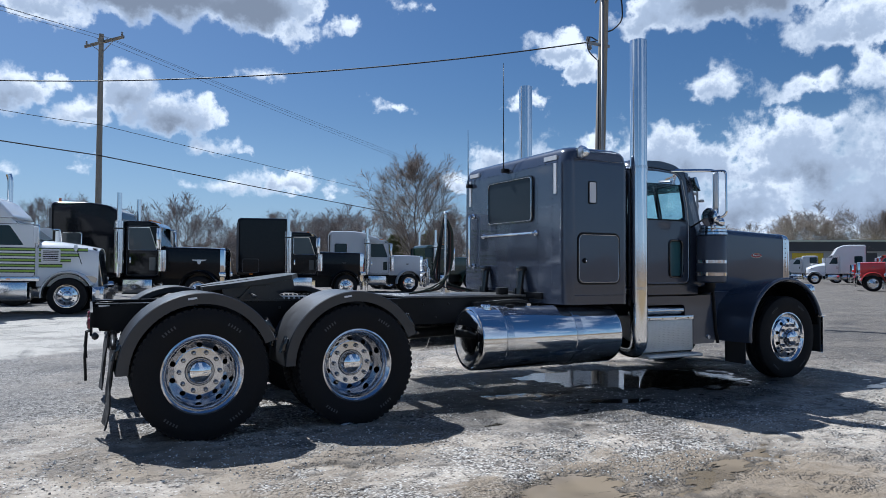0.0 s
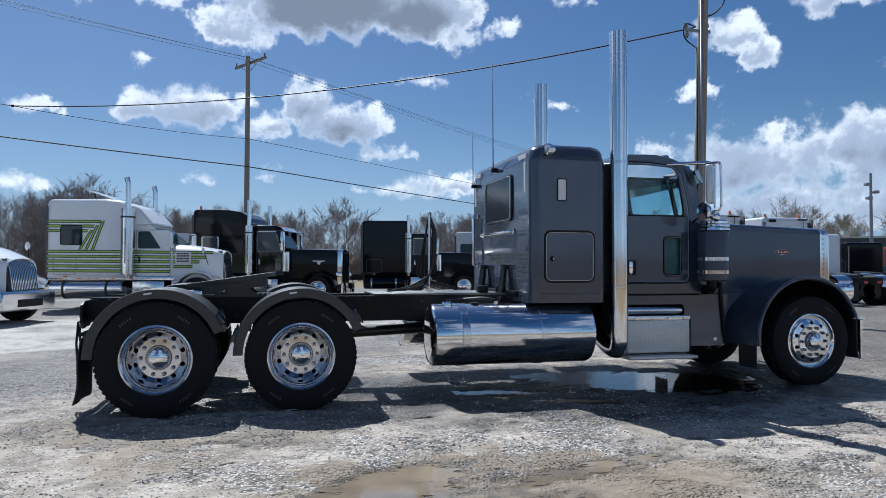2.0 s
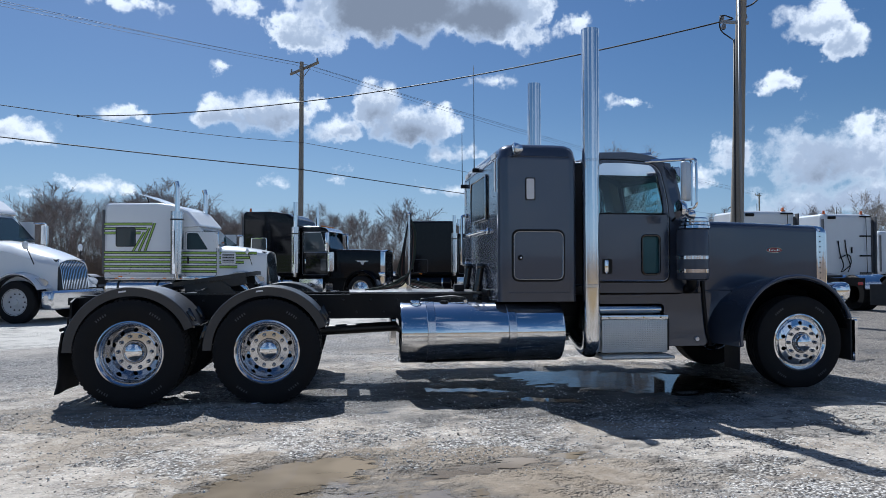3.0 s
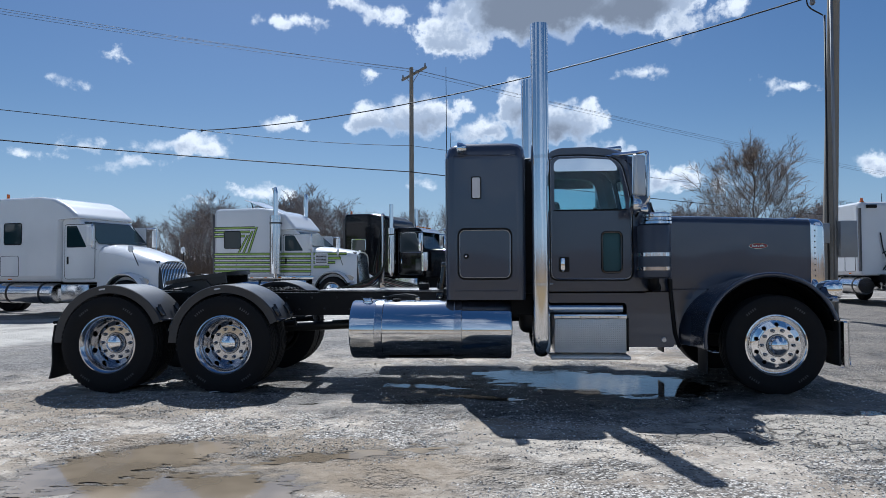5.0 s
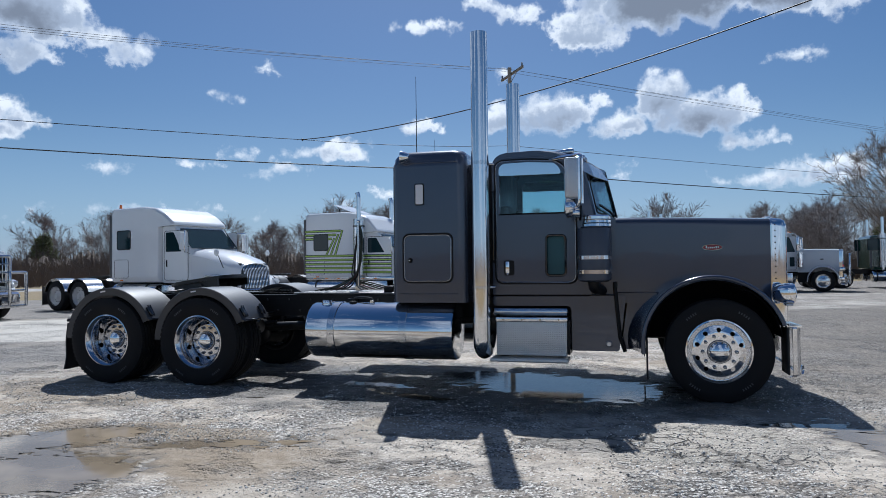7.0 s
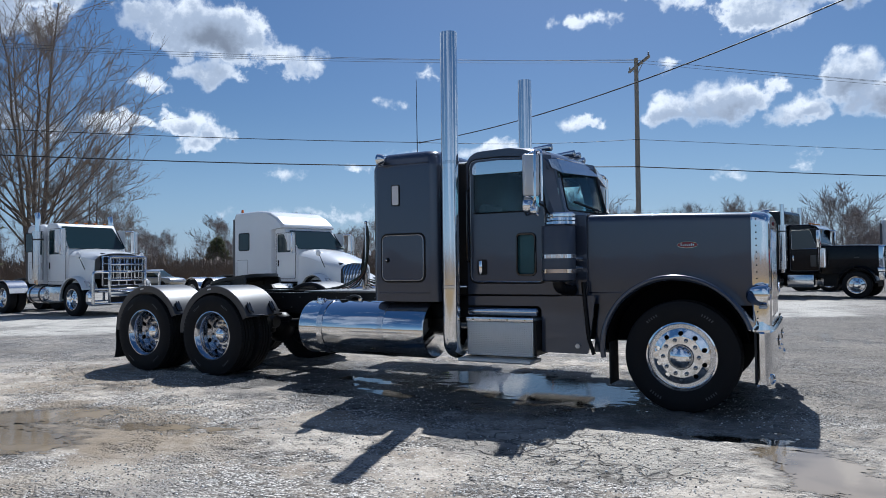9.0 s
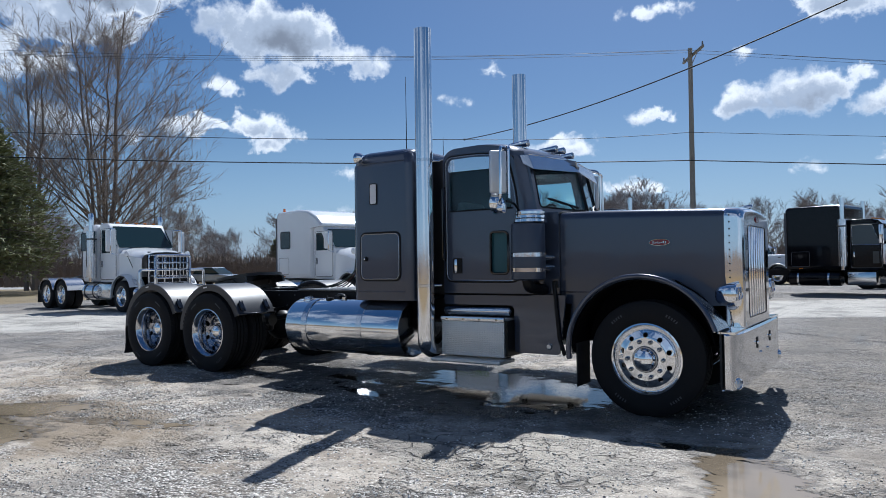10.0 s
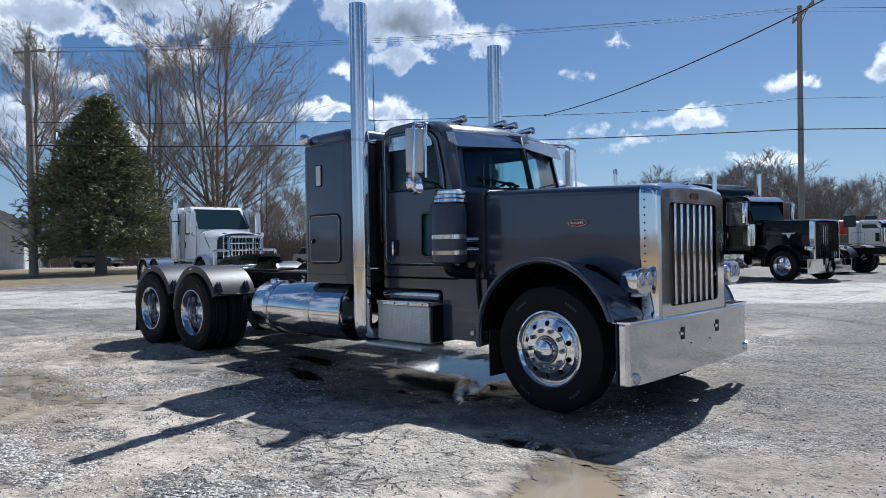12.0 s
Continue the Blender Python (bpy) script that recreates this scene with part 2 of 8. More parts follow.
TANK_METAL = material("polished_tank_aluminium", (0.80, 0.81, 0.82), 0.10, 1.0, wear=0.10, wear_size=3)
CHROME_DULL = material("polished_aluminium", (0.72, 0.73, 0.75), 0.16, 1.0, wear=0.12, wear_size=6)
STACK_CHROME = material("stack_chrome", (0.80, 0.81, 0.83), 0.10, 1.0, wear=0.08, wear_size=2)
BLACK = material("black_frame_paint", (0.009, 0.009, 0.010), 0.42, 0.0, grain=0.2, wear=0.5, wear_size=6, spec=0.2)
BLACK_SHINE = material("black_gloss", (0.010, 0.010, 0.012), 0.12, 0.0, coat=0.5)
RUBBER = material("tyre_rubber", (0.012, 0.012, 0.013), 0.7, 0.0, grain=0.3, grain_size=60, wear=0.5, wear_size=5, bump=0.2, bump_size=90, spec=0.2)
RUBBER_MARK = material("raised_rubber_lettering", (0.07, 0.07, 0.072), 0.8)
PLASTIC = material("black_plastic", (0.030, 0.031, 0.035), 0.44, 0.0, coat=0.25, grain=0.2, wear=0.3, wear_size=8)
LINER = material("dull_black_liner", (0.007, 0.007, 0.008), 0.95, spec=0.03, wear=0.4)
FLAP = material("mud_flap_rubber", (0.022, 0.022, 0.023), 0.7, wear=0.5, wear_size=6)
GLASS = glass("tinted_glass", (0.78, 0.90, 0.92))
GLASS_TEAL = material("teal_peep_glass", (0.045, 0.115, 0.13), 0.06, 0.0, spec=0.25)
GLASS_SLATE = material("slate_back_glass", (0.030, 0.038, 0.046), 0.08, 0.0, spec=0.15)
SEAT = material("grey_vinyl", (0.13, 0.13, 0.14), 0.6, wear=0.3)
WHITE_DECAL = material("white_reflector", (0.75, 0.75, 0.76), 0.35, wear=0.2)
RED_BADGE = material("red_enamel", (0.16, 0.012, 0.018), 0.25, coat=0.6)
AMBER = material("amber_lens", (0.75, 0.22, 0.02), 0.2, coat=0.8)
LENS = material("lamp_lens", (0.55, 0.58, 0.62), 0.08, 0.6, coat=1.0)
TREAD_PLATE = diamond_plate("tread_plate", (0.72, 0.71, 0.68))
DECK_PLATE = diamond_plate("worn_deck_plate", (0.17, 0.165, 0.16))
# pale bead standing in for the highlight along panel edges
SEAM_HIGHLIGHT = material("seam_highlight_bead", (0.30, 0.315, 0.345), 0.25, 0.8, coat=0.4)
NUT_STEEL = material("dark_bright_nut", (0.30, 0.31, 0.33), 0.18, 1.0)
WHEEL_METAL = material("polished_wheel_aluminium", (0.60, 0.61, 0.64), 0.12, 1.0, wear=0.15, wear_size=9)
STEEL = material("greasy_steel", (0.06, 0.058, 0.055), 0.38, 0.6, grain=0.3, wear=0.7, wear_size=8)
HOSE = material("air_hose", (0.010, 0.010, 0.010), 0.5, spec=0.3)
HOSE_RED = material("red_air_hose", (0.10, 0.035, 0.025), 0.5)
HOSE_GREEN = material("green_cable", (0.025, 0.035, 0.02), 0.5)
BRASS = material("brass", (0.45, 0.33, 0.14), 0.3, 0.9)

# ---- mesh tools ----
def link_mesh(name, bm, mat, parent=None, label="", smooth=True, angle=0.6):
    bmesh.ops.recalc_face_normals(bm, faces=bm.faces[:])
    if bm.faces and all(abs(v.co.z - z0) < 1e-7 for z0 in [next(iter(bm.verts)).co.z] for v in bm.verts):
        for f in bm.faces:  # a level sheet looks up
            f.normal_update()
            if f.normal.z < 0:
                f.normal_flip()
    if smooth:
        for f in bm.faces:
            f.smooth = len(f.verts) <= 4
        for e in bm.edges:
            e.smooth = len(e.link_faces) == 2 and e.calc_face_angle(0.0) < angle
    me = bpy.data.meshes.new(name)
    bm.to_mesh(me)
    bm.free()
    me.materials.append(mat)
    ob = new(name, me)
    if parent is not None:
        ob.parent = parent
    if label:
        ob["label"] = label
    return ob


def part(name, bm, mat, parent, label="", smooth=True):
    """Links a bmesh as one mesh object under a thing or under a part."""
    return link_mesh(name, bm, mat, parent, label, smooth)


def weighted(ob):
    """Keeps broad flat faces flat in shading beside rounded edges."""
    ob.modifiers.new("even_shading", "WEIGHTED_NORMAL").keep_sharp = True
    return ob


def root(name, x, y, z=0.0, turn=0.0):
    ob = new(name)
    ob.empty_display_size = 0.2
    ob.matrix_world = pose(x, y, z, 0, 0, turn)
    return ob


def box(bm, x0, x1, y0, y1, z0, z1, bevel=0.0, seg=2, turn=None):
    start = len(bm.verts)
    got = bmesh.ops.create_cube(bm, size=1.0)["verts"]
    m = Matrix.Translation(((x0 + x1) / 2, (y0 + y1) / 2, (z0 + z1) / 2)) @ Matrix.Diagonal((abs(x1 - x0), abs(y1 - y0), abs(z1 - z0), 1))
    bmesh.ops.transform(bm, matrix=m, verts=got)
    if bevel:
        edges = list({e for v in got for e in v.link_edges})
        out = bmesh.ops.bevel(bm, geom=edges, offset=bevel, segments=seg, profile=0.5, affect="EDGES")
        got = list({v for f in out["faces"] for v in f.verts} | {v for v in got if v.is_valid})
    if turn is not None:
        bmesh.ops.transform(bm, matrix=turn, verts=got)
    return bm


def frame_on(a, b):
    """Matrix whose z axis runs from a to b, at a."""
    a, b = Vector(a), Vector(b)
    return Matrix.Translation(a) @ (b - a).to_track_quat("Z", "Y").to_matrix().to_4x4()


def rod(bm, a, b, r, r2=None, seg=16, caps=True):
    """Round bar from a to b."""
    m, length = frame_on(a, b), (Vector(b) - Vector(a)).length
    r2 = r if r2 is None else r2
    rings = [[bm.verts.new(m @ Vector((rr * math.cos(t), rr * math.sin(t), h))) for t in (2 * math.pi * i / seg for i in range(seg))] for rr, h in ((r, 0), (r2, length))]
    for i in range(seg):
        j = (i + 1) % seg
        bm.faces.new((rings[0][i], rings[0][j], rings[1][j], rings[1][i]))
    if caps:
        bm.faces.new(rings[0][::-1]), bm.faces.new(rings[1])
    return bm


def turned(bm, profile, m=None, seg=32, close=False, start=0.0, sweep=2 * math.pi):
    """Surface of revolution: profile of (radius, height) turned about z, then placed by m."""
    m = m or Matrix()
    full = abs(sweep - 2 * math.pi) < 1e-6
    steps = seg if full else seg + 1
    rings = []
    for i in range(steps):
        t = start + sweep * i / seg
        rings.append([bm.verts.new(m @ Vector((r * math.cos(t), r * math.sin(t), h))) for r, h in profile])
    n = len(profile)
    for i in range(seg):
        a, b = rings[i], rings[(i + 1) % steps]
        for k in range(n if close else n - 1):
            k2 = (k + 1) % n
            if profile[k][0] < 1e-6 and profile[k2][0] < 1e-6:
                continue
            bm.faces.new((a[k], a[k2], b[k2], b[k]))
    if any(r < 1e-6 for r, h in profile):
        bmesh.ops.remove_doubles(bm, verts=[v for ring in rings for v in ring], dist=1e-6)
    return bm


def tube(bm, points, r, seg=8, closed=False, caps=True):
    """Round pipe along points."""
    pts = [Vector(p) for p in points]
    n = len(pts)
    rings, up = [], None
    for i, p in enumerate(pts):
        a = pts[i - 1] if (i or closed) else pts[0]
        b = pts[(i + 1) % n] if (i < n - 1 or closed) else pts[-1]
        d = (b - a).normalized()
        if up is None:
            up = d.orthogonal().normalized()
        up = (up - d * up.dot(d)).normalized()
        side = d.cross(up)
        rings.append([bm.verts.new(p + r * (math.cos(t) * up + math.sin(t) * side)) for t in (2 * math.pi * k / seg for k in range(seg))])
    for i in range(n if closed else n - 1):
        a, b = rings[i], rings[(i + 1) % n]
        shift = 0
        if closed and i == n - 1:
            shift = min(range(seg), key=lambda s: (a[0].co - b[s].co).length)
        for k in range(seg):
            k2 = (k + 1) % seg
            bm.faces.new((a[k], a[k2], b[(k2 + shift) % seg], b[(k + shift) % seg]))
    if caps and not closed:
        bm.faces.new(rings[0][::-1]), bm.faces.new(rings[-1])
    return bm


def bend(points, radius=0.05, steps=5):
    """Points with their corners rounded."""
    pts = [Vector(p) for p in points]
    out = [pts[0]]
    for a, b, c in zip(pts, pts[1:], pts[2:]):
        u, v = (a - b), (c - b)
        r = min(radius, u.length * 0.45, v.length * 0.45)
        p, q = b + u.normalized() * r, b + v.normalized() * r
        for i in range(steps + 1):
            t = i / steps
            out.append(p * (1 - t) ** 2 + b * 2 * t * (1 - t) + q * t * t)
    return out + [pts[-1]]


def rounded(x0, x1, y0, y1, r, steps=5):
    """Outline of a rounded rectangle."""
    out = []
    for cx, cy, a in ((x1 - r, y1 - r, 0), (x0 + r, y1 - r, 90), (x0 + r, y0 + r, 180), (x1 - r, y0 + r, 270)):
        out += [(cx + r * math.cos(radians(a + 90 * i / steps)), cy + r * math.sin(radians(a + 90 * i / steps))) for i in range(steps + 1)]
    return out


def smooth_outline(points, r, steps=4):
    """Closed outline with its corners rounded."""
    n, out = len(points), []
    for i in range(n):
        a, b, c = (Vector(points[j % n]) for j in (i - 1, i, i + 1))
        u, v = a - b, c - b
        k = min(r, u.length * 0.45, v.length * 0.45)
        p, q = b + u.normalized() * k, b + v.normalized() * k
        out += [tuple(p * (1 - t) ** 2 + b * 2 * t * (1 - t) + q * t * t) for t in (s / steps for s in range(steps + 1))]
    return out


def ring_of(r, seg=24, cx=0.0, cy=0.0, start=0.0):
    return [(cx + r * math.cos(start + 2 * math.pi * i / seg), cy + r * math.sin(start + 2 * math.pi * i / seg)) for i in range(seg)]


def plate(bm, outline, holes=(), m=None, thick=0.01):
    """Flat sheet in the xy plane with holes, thick along z, placed by m."""
    m = m or Matrix()
    tmp = bmesh.new()
    edges = []
    for loop in (outline, *holes):
        vs = [tmp.verts.new((x, y, 0)) for x, y in loop]
        edges += [tmp.edges.new((vs[i], vs[(i + 1) % len(vs)])) for i in range(len(vs))]
    bmesh.ops.triangle_fill(tmp, use_beauty=True, use_dissolve=False, edges=edges)
    if thick:
        got = bmesh.ops.extrude_face_region(tmp, geom=tmp.faces[:])
        bmesh.ops.translate(tmp, verts=[v for v in got["geom"] if isinstance(v, bmesh.types.BMVert)], vec=(0, 0, thick))
    bmesh.ops.transform(tmp, matrix=m, verts=tmp.verts[:])
    me = bpy.data.meshes.new("tmp")
    tmp.to_mesh(me)
    tmp.free()
    bm.from_mesh(me)
    bpy.data.meshes.remove(me)
    return bm


def side_frame(y, outward=-1):
    """Matrix that lays outline (x, z) into the plane at y, its thickness pointing outward."""
    if outward < 0:
        return Matrix(((1, 0, 0, 0), (0, 0, -1, y), (0, 1, 0, 0), (0, 0, 0, 1)))
    return Matrix(((1, 0, 0, 0), (0, 0, 1, y), (0, 1, 0, 0), (0, 0, 0, 1)))


def front_frame(x, outward=1):
    """Matrix that lays outline (y, z) into the plane at x."""
    return Matrix(((0, 0, outward, x), (1, 0, 0, 0), (0, 1, 0, 0), (0, 0, 0, 1)))


def skin(bm, rows, close=False, cap=False):
    """Faces between rows of points of equal length."""
    vs = [[bm.verts.new(p) for p in row] for row in rows]
    for a, b in zip(vs, vs[1:]):
        n = len(a)
        for k in range(n if close else n - 1):
            k2 = (k + 1) % n
            bm.faces.new((a[k], a[k2], b[k2], b[k]))
    if cap and close:
        bm.faces.new(vs[0][::-1]), bm.faces.new(vs[-1])
    return bm


def thicken(bm, t):
    """Gives an open skin thickness."""
    bmesh.ops.recalc_face_normals(bm, faces=bm.faces[:])
    bmesh.ops.solidify(bm, geom=bm.faces[:], thickness=t)
    return bm


def ball(bm, c, r, sx=1, sy=1, sz=1, seg=14):
    got = bmesh.ops.create_uvsphere(bm, u_segments=seg, v_segments=max(6, seg // 2), radius=r)["verts"]
    bmesh.ops.transform(bm, matrix=Matrix.Translation(c) @ Matrix.Diagonal((sx, sy, sz, 1)), verts=got)
    return bm


def B():
    return bmesh.new()

# ---- ground: one gravel sheet with shallow dips that hold water ----
DIPS = (  # centre, half lengths, turn, depth
    (5.45, -0.35, 1.05, 0.66, -14, 0.046), (6.15, -0.55, 0.50, 0.45, -10, 0.030), (4.75, 0.25, 0.75, 0.28, -10, 0.030), (4.15, -1.35, 0.45, 0.13, -20, 0.026), (3.5, -0.7, 0.5, 0.12, -15, 0.024),
    (1.55, -4.05, 0.62, 0.40, 40, 0.036), (2.45, -4.75, 0.55, 0.30, 20, 0.036), (2.35, -4.5, 0.65, 0.34, 25, 0.030), (1.95, -3.5, 0.50, 0.22, 15, 0.021), (3.15, -3.65, 0.85, 0.20, 15, 0.021), (8.40, -2.55, 0.32, 0.85, 28, 0.030),
    (2.35, -1.75, 0.20, 0.10, 20, 0.013), (7.7, -1.97, 0.38, 0.09, 6, 0.026), (9.6, 0.9, 0.8, 0.16, 20, 0.016),
)
POOLS = (  # a level sheet of water over each group of dips: x0, x1, y0, y1, clear
    (3.0, 7.0, -1.62, 1.10, True), (0.0, 4.2, -5.3, -3.2, False), (7.9, 9.3, -3.9, -1.55, False), (2.1, 2.7, -2.0, -1.64, True), (7.2, 7.88, -2.1, -1.8, True), (8.6, 10.6, 0.4, 1.5, True),
)


def ground_height(x, y):
    h = 0.010 * noise.fractal(Vector((x * 0.55, y * 0.8, 0.3)), 1.0, 2.0, 4) + 0.006 * noise.noise(Vector((x * 3.1, y * 4.1, 4.0))) + 0.012 * noise.fractal(Vector((x * 5, y * 8, 9.0)), 0.8, 2.0, 3)
    for cx, cy, a, b, turn, depth in DIPS:
        if abs(x - cx) < 3 and abs(y - cy) < 3:
            c, s = math.cos(radians(turn)), math.sin(radians(turn))
            u, v = ((x - cx) * c + (y - cy) * s) / a, (-(x - cx) * s + (y - cy) * c) / b
            h -= depth * math.exp(-1.1 * (u * u + v * v))
    near = max(0.0, 1 - max(0.0, math.hypot(x - 4, y + 2) - 14) / 10)
    return h * near


def axis(lo, hi, step, far, grow=1.35):
    mid = [lo + step * i for i in range(int(round((hi - lo) / step)) + 1)]
    out, d, v = [], step, hi
    while v < far:
        d *= grow
        v += d
        out.append(v)
    low, d, v = [], step, lo
    while v > -far:
        d *= grow
        v -= d
        low.append(v)
    return low[::-1] + mid + out


def make_ground():
    xs, ys = axis(-2.2, 11.6, 0.05, 2500), axis(-6.2, 2.4, 0.05, 2500)
    verts = [(x, y, ground_height(x, y)) for y in ys for x in xs]
    n = len(xs)
    faces = [(j * n + i, j * n + i + 1, (j + 1) * n + i + 1, (j + 1) * n + i) for j in range(len(ys) - 1) for i in range(n - 1)]
    me = bpy.data.meshes.new("ground")
    me.from_pydata(verts, [], faces)
    for p in me.polygons:
        p.use_smooth = True
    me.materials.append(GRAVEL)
    return tagged(new("ground", me), "pale grey-brown gravel yard with wet patches", "ground", kind="structure")


def gravel_material():
    m = bpy.data.materials.new("gravel")
    m.use_nodes = True
    tree = m.node_tree
    node, put, calc, ramp, mix = node_kit(tree)
    bsdf = tree.nodes["Principled BSDF"]
    geo = tree.nodes.new("ShaderNodeNewGeometry").outputs["Position"]

    def nz(scale, detail=4.0, rough=0.55, shift=0.0):
        t = node("ShaderNodeTexNoise", Scale=scale, Detail=detail, Roughness=rough)
        if shift:
            add = tree.nodes.new("ShaderNodeVectorMath")
            add.inputs[1].default_value = (shift, shift * 0.7, 0)
            put(add.inputs[0], geo), put(t.inputs["Vector"], add.outputs[0])
        else:
            put(t.inputs["Vector"], geo)
        return t.outputs["Fac"]
    split = tree.nodes.new("ShaderNodeSeparateXYZ")
    put(split.inputs[0], geo)

    def crushed(scale, shift):
        """Crushed stone: a random tone for each piece and dark gaps between."""
        warp = node("ShaderNodeTexNoise", Scale=scale * 0.6, Detail=2.0)
        put(warp.inputs["Vector"], geo)
        add = tree.nodes.new("ShaderNodeVectorMath")
        add.operation = "MULTIPLY_ADD"
        add.inputs[1].default_value, add.inputs[2].default_value = (0.9 / scale,) * 3, (shift, shift, 0)
        put(add.inputs[0], warp.outputs["Color"])
        total = tree.nodes.new("ShaderNodeVectorMath")
        put(total.inputs[0], geo), put(total.inputs[1], add.outputs[0])
        v = node("ShaderNodeTexVoronoi", Scale=scale)
        put(v.inputs["Vector"], total.outputs[0])
        tone = tree.nodes.new("ShaderNodeSeparateColor")
        put(tone.inputs[0], v.outputs["Color"])
        return v.outputs["Distance"], tone.outputs[0], tone.outputs[1]
    far_d, far_tone, far_pick = crushed(25.0, 0.0)
    near_d, near_tone, near_pick = crushed(50.0, 3.0)
    # packed pale dirt, with sparse grit
    dirt = mix(ramp(nz(2.2, 9.0, 0.70), 0.36, 0.64), (0.33, 0.275, 0.215), (0.60, 0.525, 0.435))
    dirt = mix(calc("MULTIPLY", ramp(nz(24.0, 6.0, 0.7), 0.50, 0.66), 0.5), dirt, (0.22, 0.195, 0.17))
    grit = calc("MULTIPLY", ramp(near_pick, 0.66, 0.74), ramp(near_d, 0.55, 0.35))
    dirt = mix(calc("MULTIPLY", grit, 0.75), dirt, mix(ramp(near_tone, 0.35, 0.65), (0.04, 0.038, 0.036), (0.78, 0.74, 0.68)))
    # beds of loose crushed stone, dark and white pieces mixed
    tone = ramp(calc("ADD", calc("MULTIPLY", far_tone, 0.35), calc("MULTIPLY", near_tone, 0.65)), 0.30, 0.64)
    stone = mix(tone, (0.035, 0.032, 0.030), (0.88, 0.83, 0.76))
    stone = mix(ramp(near_d, 0.40, 0.72, 0.0, 0.85), stone, (0.045, 0.042, 0.04))
    bed = calc("MULTIPLY_ADD", calc("SUBTRACT", nz(6.0, 6.0, 0.7, 5.0), 0.5), 0.35, nz(0.75, 5.0, 0.62))
    stony = calc("MULTIPLY", ramp(bed, 0.47, 0.60), 0.72)
    col = mix(calc("MULTIPLY", stony, 0.92), dirt, stone)
    # beds of darker stone
    dark_patch = ramp(calc("MULTIPLY_ADD", calc("SUBTRACT", nz(7.0, 5.0, 0.7, 13.0), 0.5), 0.3, nz(0.95, 6.0, 0.64, 29.0)), 0.53, 0.60)
    col = mix(calc("MULTIPLY", dark_patch, 0.62), col, mix(ramp(near_tone, 0.55, 0.80), (0.030, 0.029, 0.029), (0.66, 0.63, 0.58)))
    mud = calc("MULTIPLY", ramp(calc("MULTIPLY_ADD", calc("SUBTRACT", nz(5.0, 6.0, 0.7, 2.0), 0.5), 0.22, nz(0.55, 6.0, 0.6, 17.0)), 0.53, 0.60), 0.8)
    col = mix(mud, col, mix(nz(9.0, 6.0, 0.7), (0.21, 0.165, 0.115), (0.42, 0.345, 0.26)))
    pu, pv = calc("MULTIPLY", calc("SUBTRACT", split.outputs[0], 2.4), 0.50), calc("MULTIPLY", calc("ADD", split.outputs[1], 3.85), 1.05)
    silt = calc("ADD", calc("MULTIPLY_ADD", pu, pu, calc("MULTIPLY", pv, pv)), calc("MULTIPLY", calc("SUBTRACT", nz(2.6, 8.0, 0.7, 33.0), 0.5), 3.4))
    col = mix(ramp(silt, 0.35, 0.8, 0.85, 0.0), col, mix(nz(7.0, 7.0, 0.7), (0.20, 0.155, 0.105), (0.37, 0.295, 0.21)))
    pale = calc("MULTIPLY", ramp(nz(0.28, 4.0, 0.5, 41.0), 0.52, 0.62), 0.55)
    col = mix(pale, col, mix(ramp(nz(3.5, 8.0, 0.7), 0.35, 0.65), (0.45, 0.39, 0.32), (0.63, 0.56, 0.47)))
    # pale packed lane that runs behind the truck, pale yard to its far end, dry grass and a road beyond
    across = calc("ADD", calc("MULTIPLY", split.outputs[0], -0.596), calc("MULTIPLY", split.outputs[1], 0.803))
    across = calc("ADD", across, calc("MULTIPLY", calc("SUBTRACT", nz(0.35, 6.0, 0.65), 0.5), 1.5))
    # the strips of grey gravel before and behind the lane are darker
    dull = calc("MAXIMUM", calc("MULTIPLY", ramp(across, -1.5, 2.2), ramp(across, 5.0, 5.4, 1.0, 0.0)), ramp(across, 12.2, 13.0))
    col = mix(calc("MULTIPLY", dull, ramp(nz(0.45, 6.0, 0.65, 57.0), 0.30, 0.60, 0.58, 0.92)), col, mix(near_tone, (0.105, 0.098, 0.092), (0.31, 0.29, 0.268)))
    lane = calc("MULTIPLY", ramp(across, 4.9, 5.4), ramp(across, 11.9, 12.7, 1.0, 0.0))
    lane = calc("MAXIMUM", lane, calc("MULTIPLY", calc("MULTIPLY", ramp(split.outputs[0], 15.0, 22.0), 0.4), ramp(across, 7.0, 10.0, 1.0, 0.0)))
    lane = calc("MULTIPLY", lane, ramp(split.outputs[0], 9.0, 15.0, 1.0, 0.85))
    col = mix(calc("MULTIPLY", lane, 0.95), col, mix(nz(1.2, 6.0, 0.6), (0.45, 0.42, 0.37), (0.58, 0.545, 0.49)))
    tu, tv = calc("SUBTRACT", split.outputs[0], 6.0), calc("ADD", split.outputs[1], 12.0)
    ring = calc("SQRT", calc("MULTIPLY_ADD", tu, tu, calc("MULTIPLY", tv, tv)))
    ring = calc("MULTIPLY_ADD", calc("SUBTRACT", nz(0.7, 5.0, 0.6, 3.0), 0.5), 1.2, ring)
    rut = calc("MAXIMUM", ramp(calc("ABSOLUTE", calc("SUBTRACT", ring, 11.0)), 0.15, 0.55, 1.0, 0.0), ramp(calc("ABSOLUTE", calc("SUBTRACT", ring, 13.0)), 0.15, 0.6, 1.0, 0.0))
    open_side = calc("MULTIPLY", ramp(split.outputs[0], 8.4, 10.0), ramp(split.outputs[1], -7.5, -3.0))
    worn = calc("MULTIPLY", open_side, ramp(nz(0.5, 6.0, 0.65, 71.0), 0.32, 0.58, 0.15, 0.78))
    rut = calc("MAXIMUM", worn, calc("MULTIPLY", calc("MULTIPLY", rut, open_side), ramp(nz(0.8, 5.0, 0.6, 51.0), 0.32, 0.55, 0.2, 0.7)))
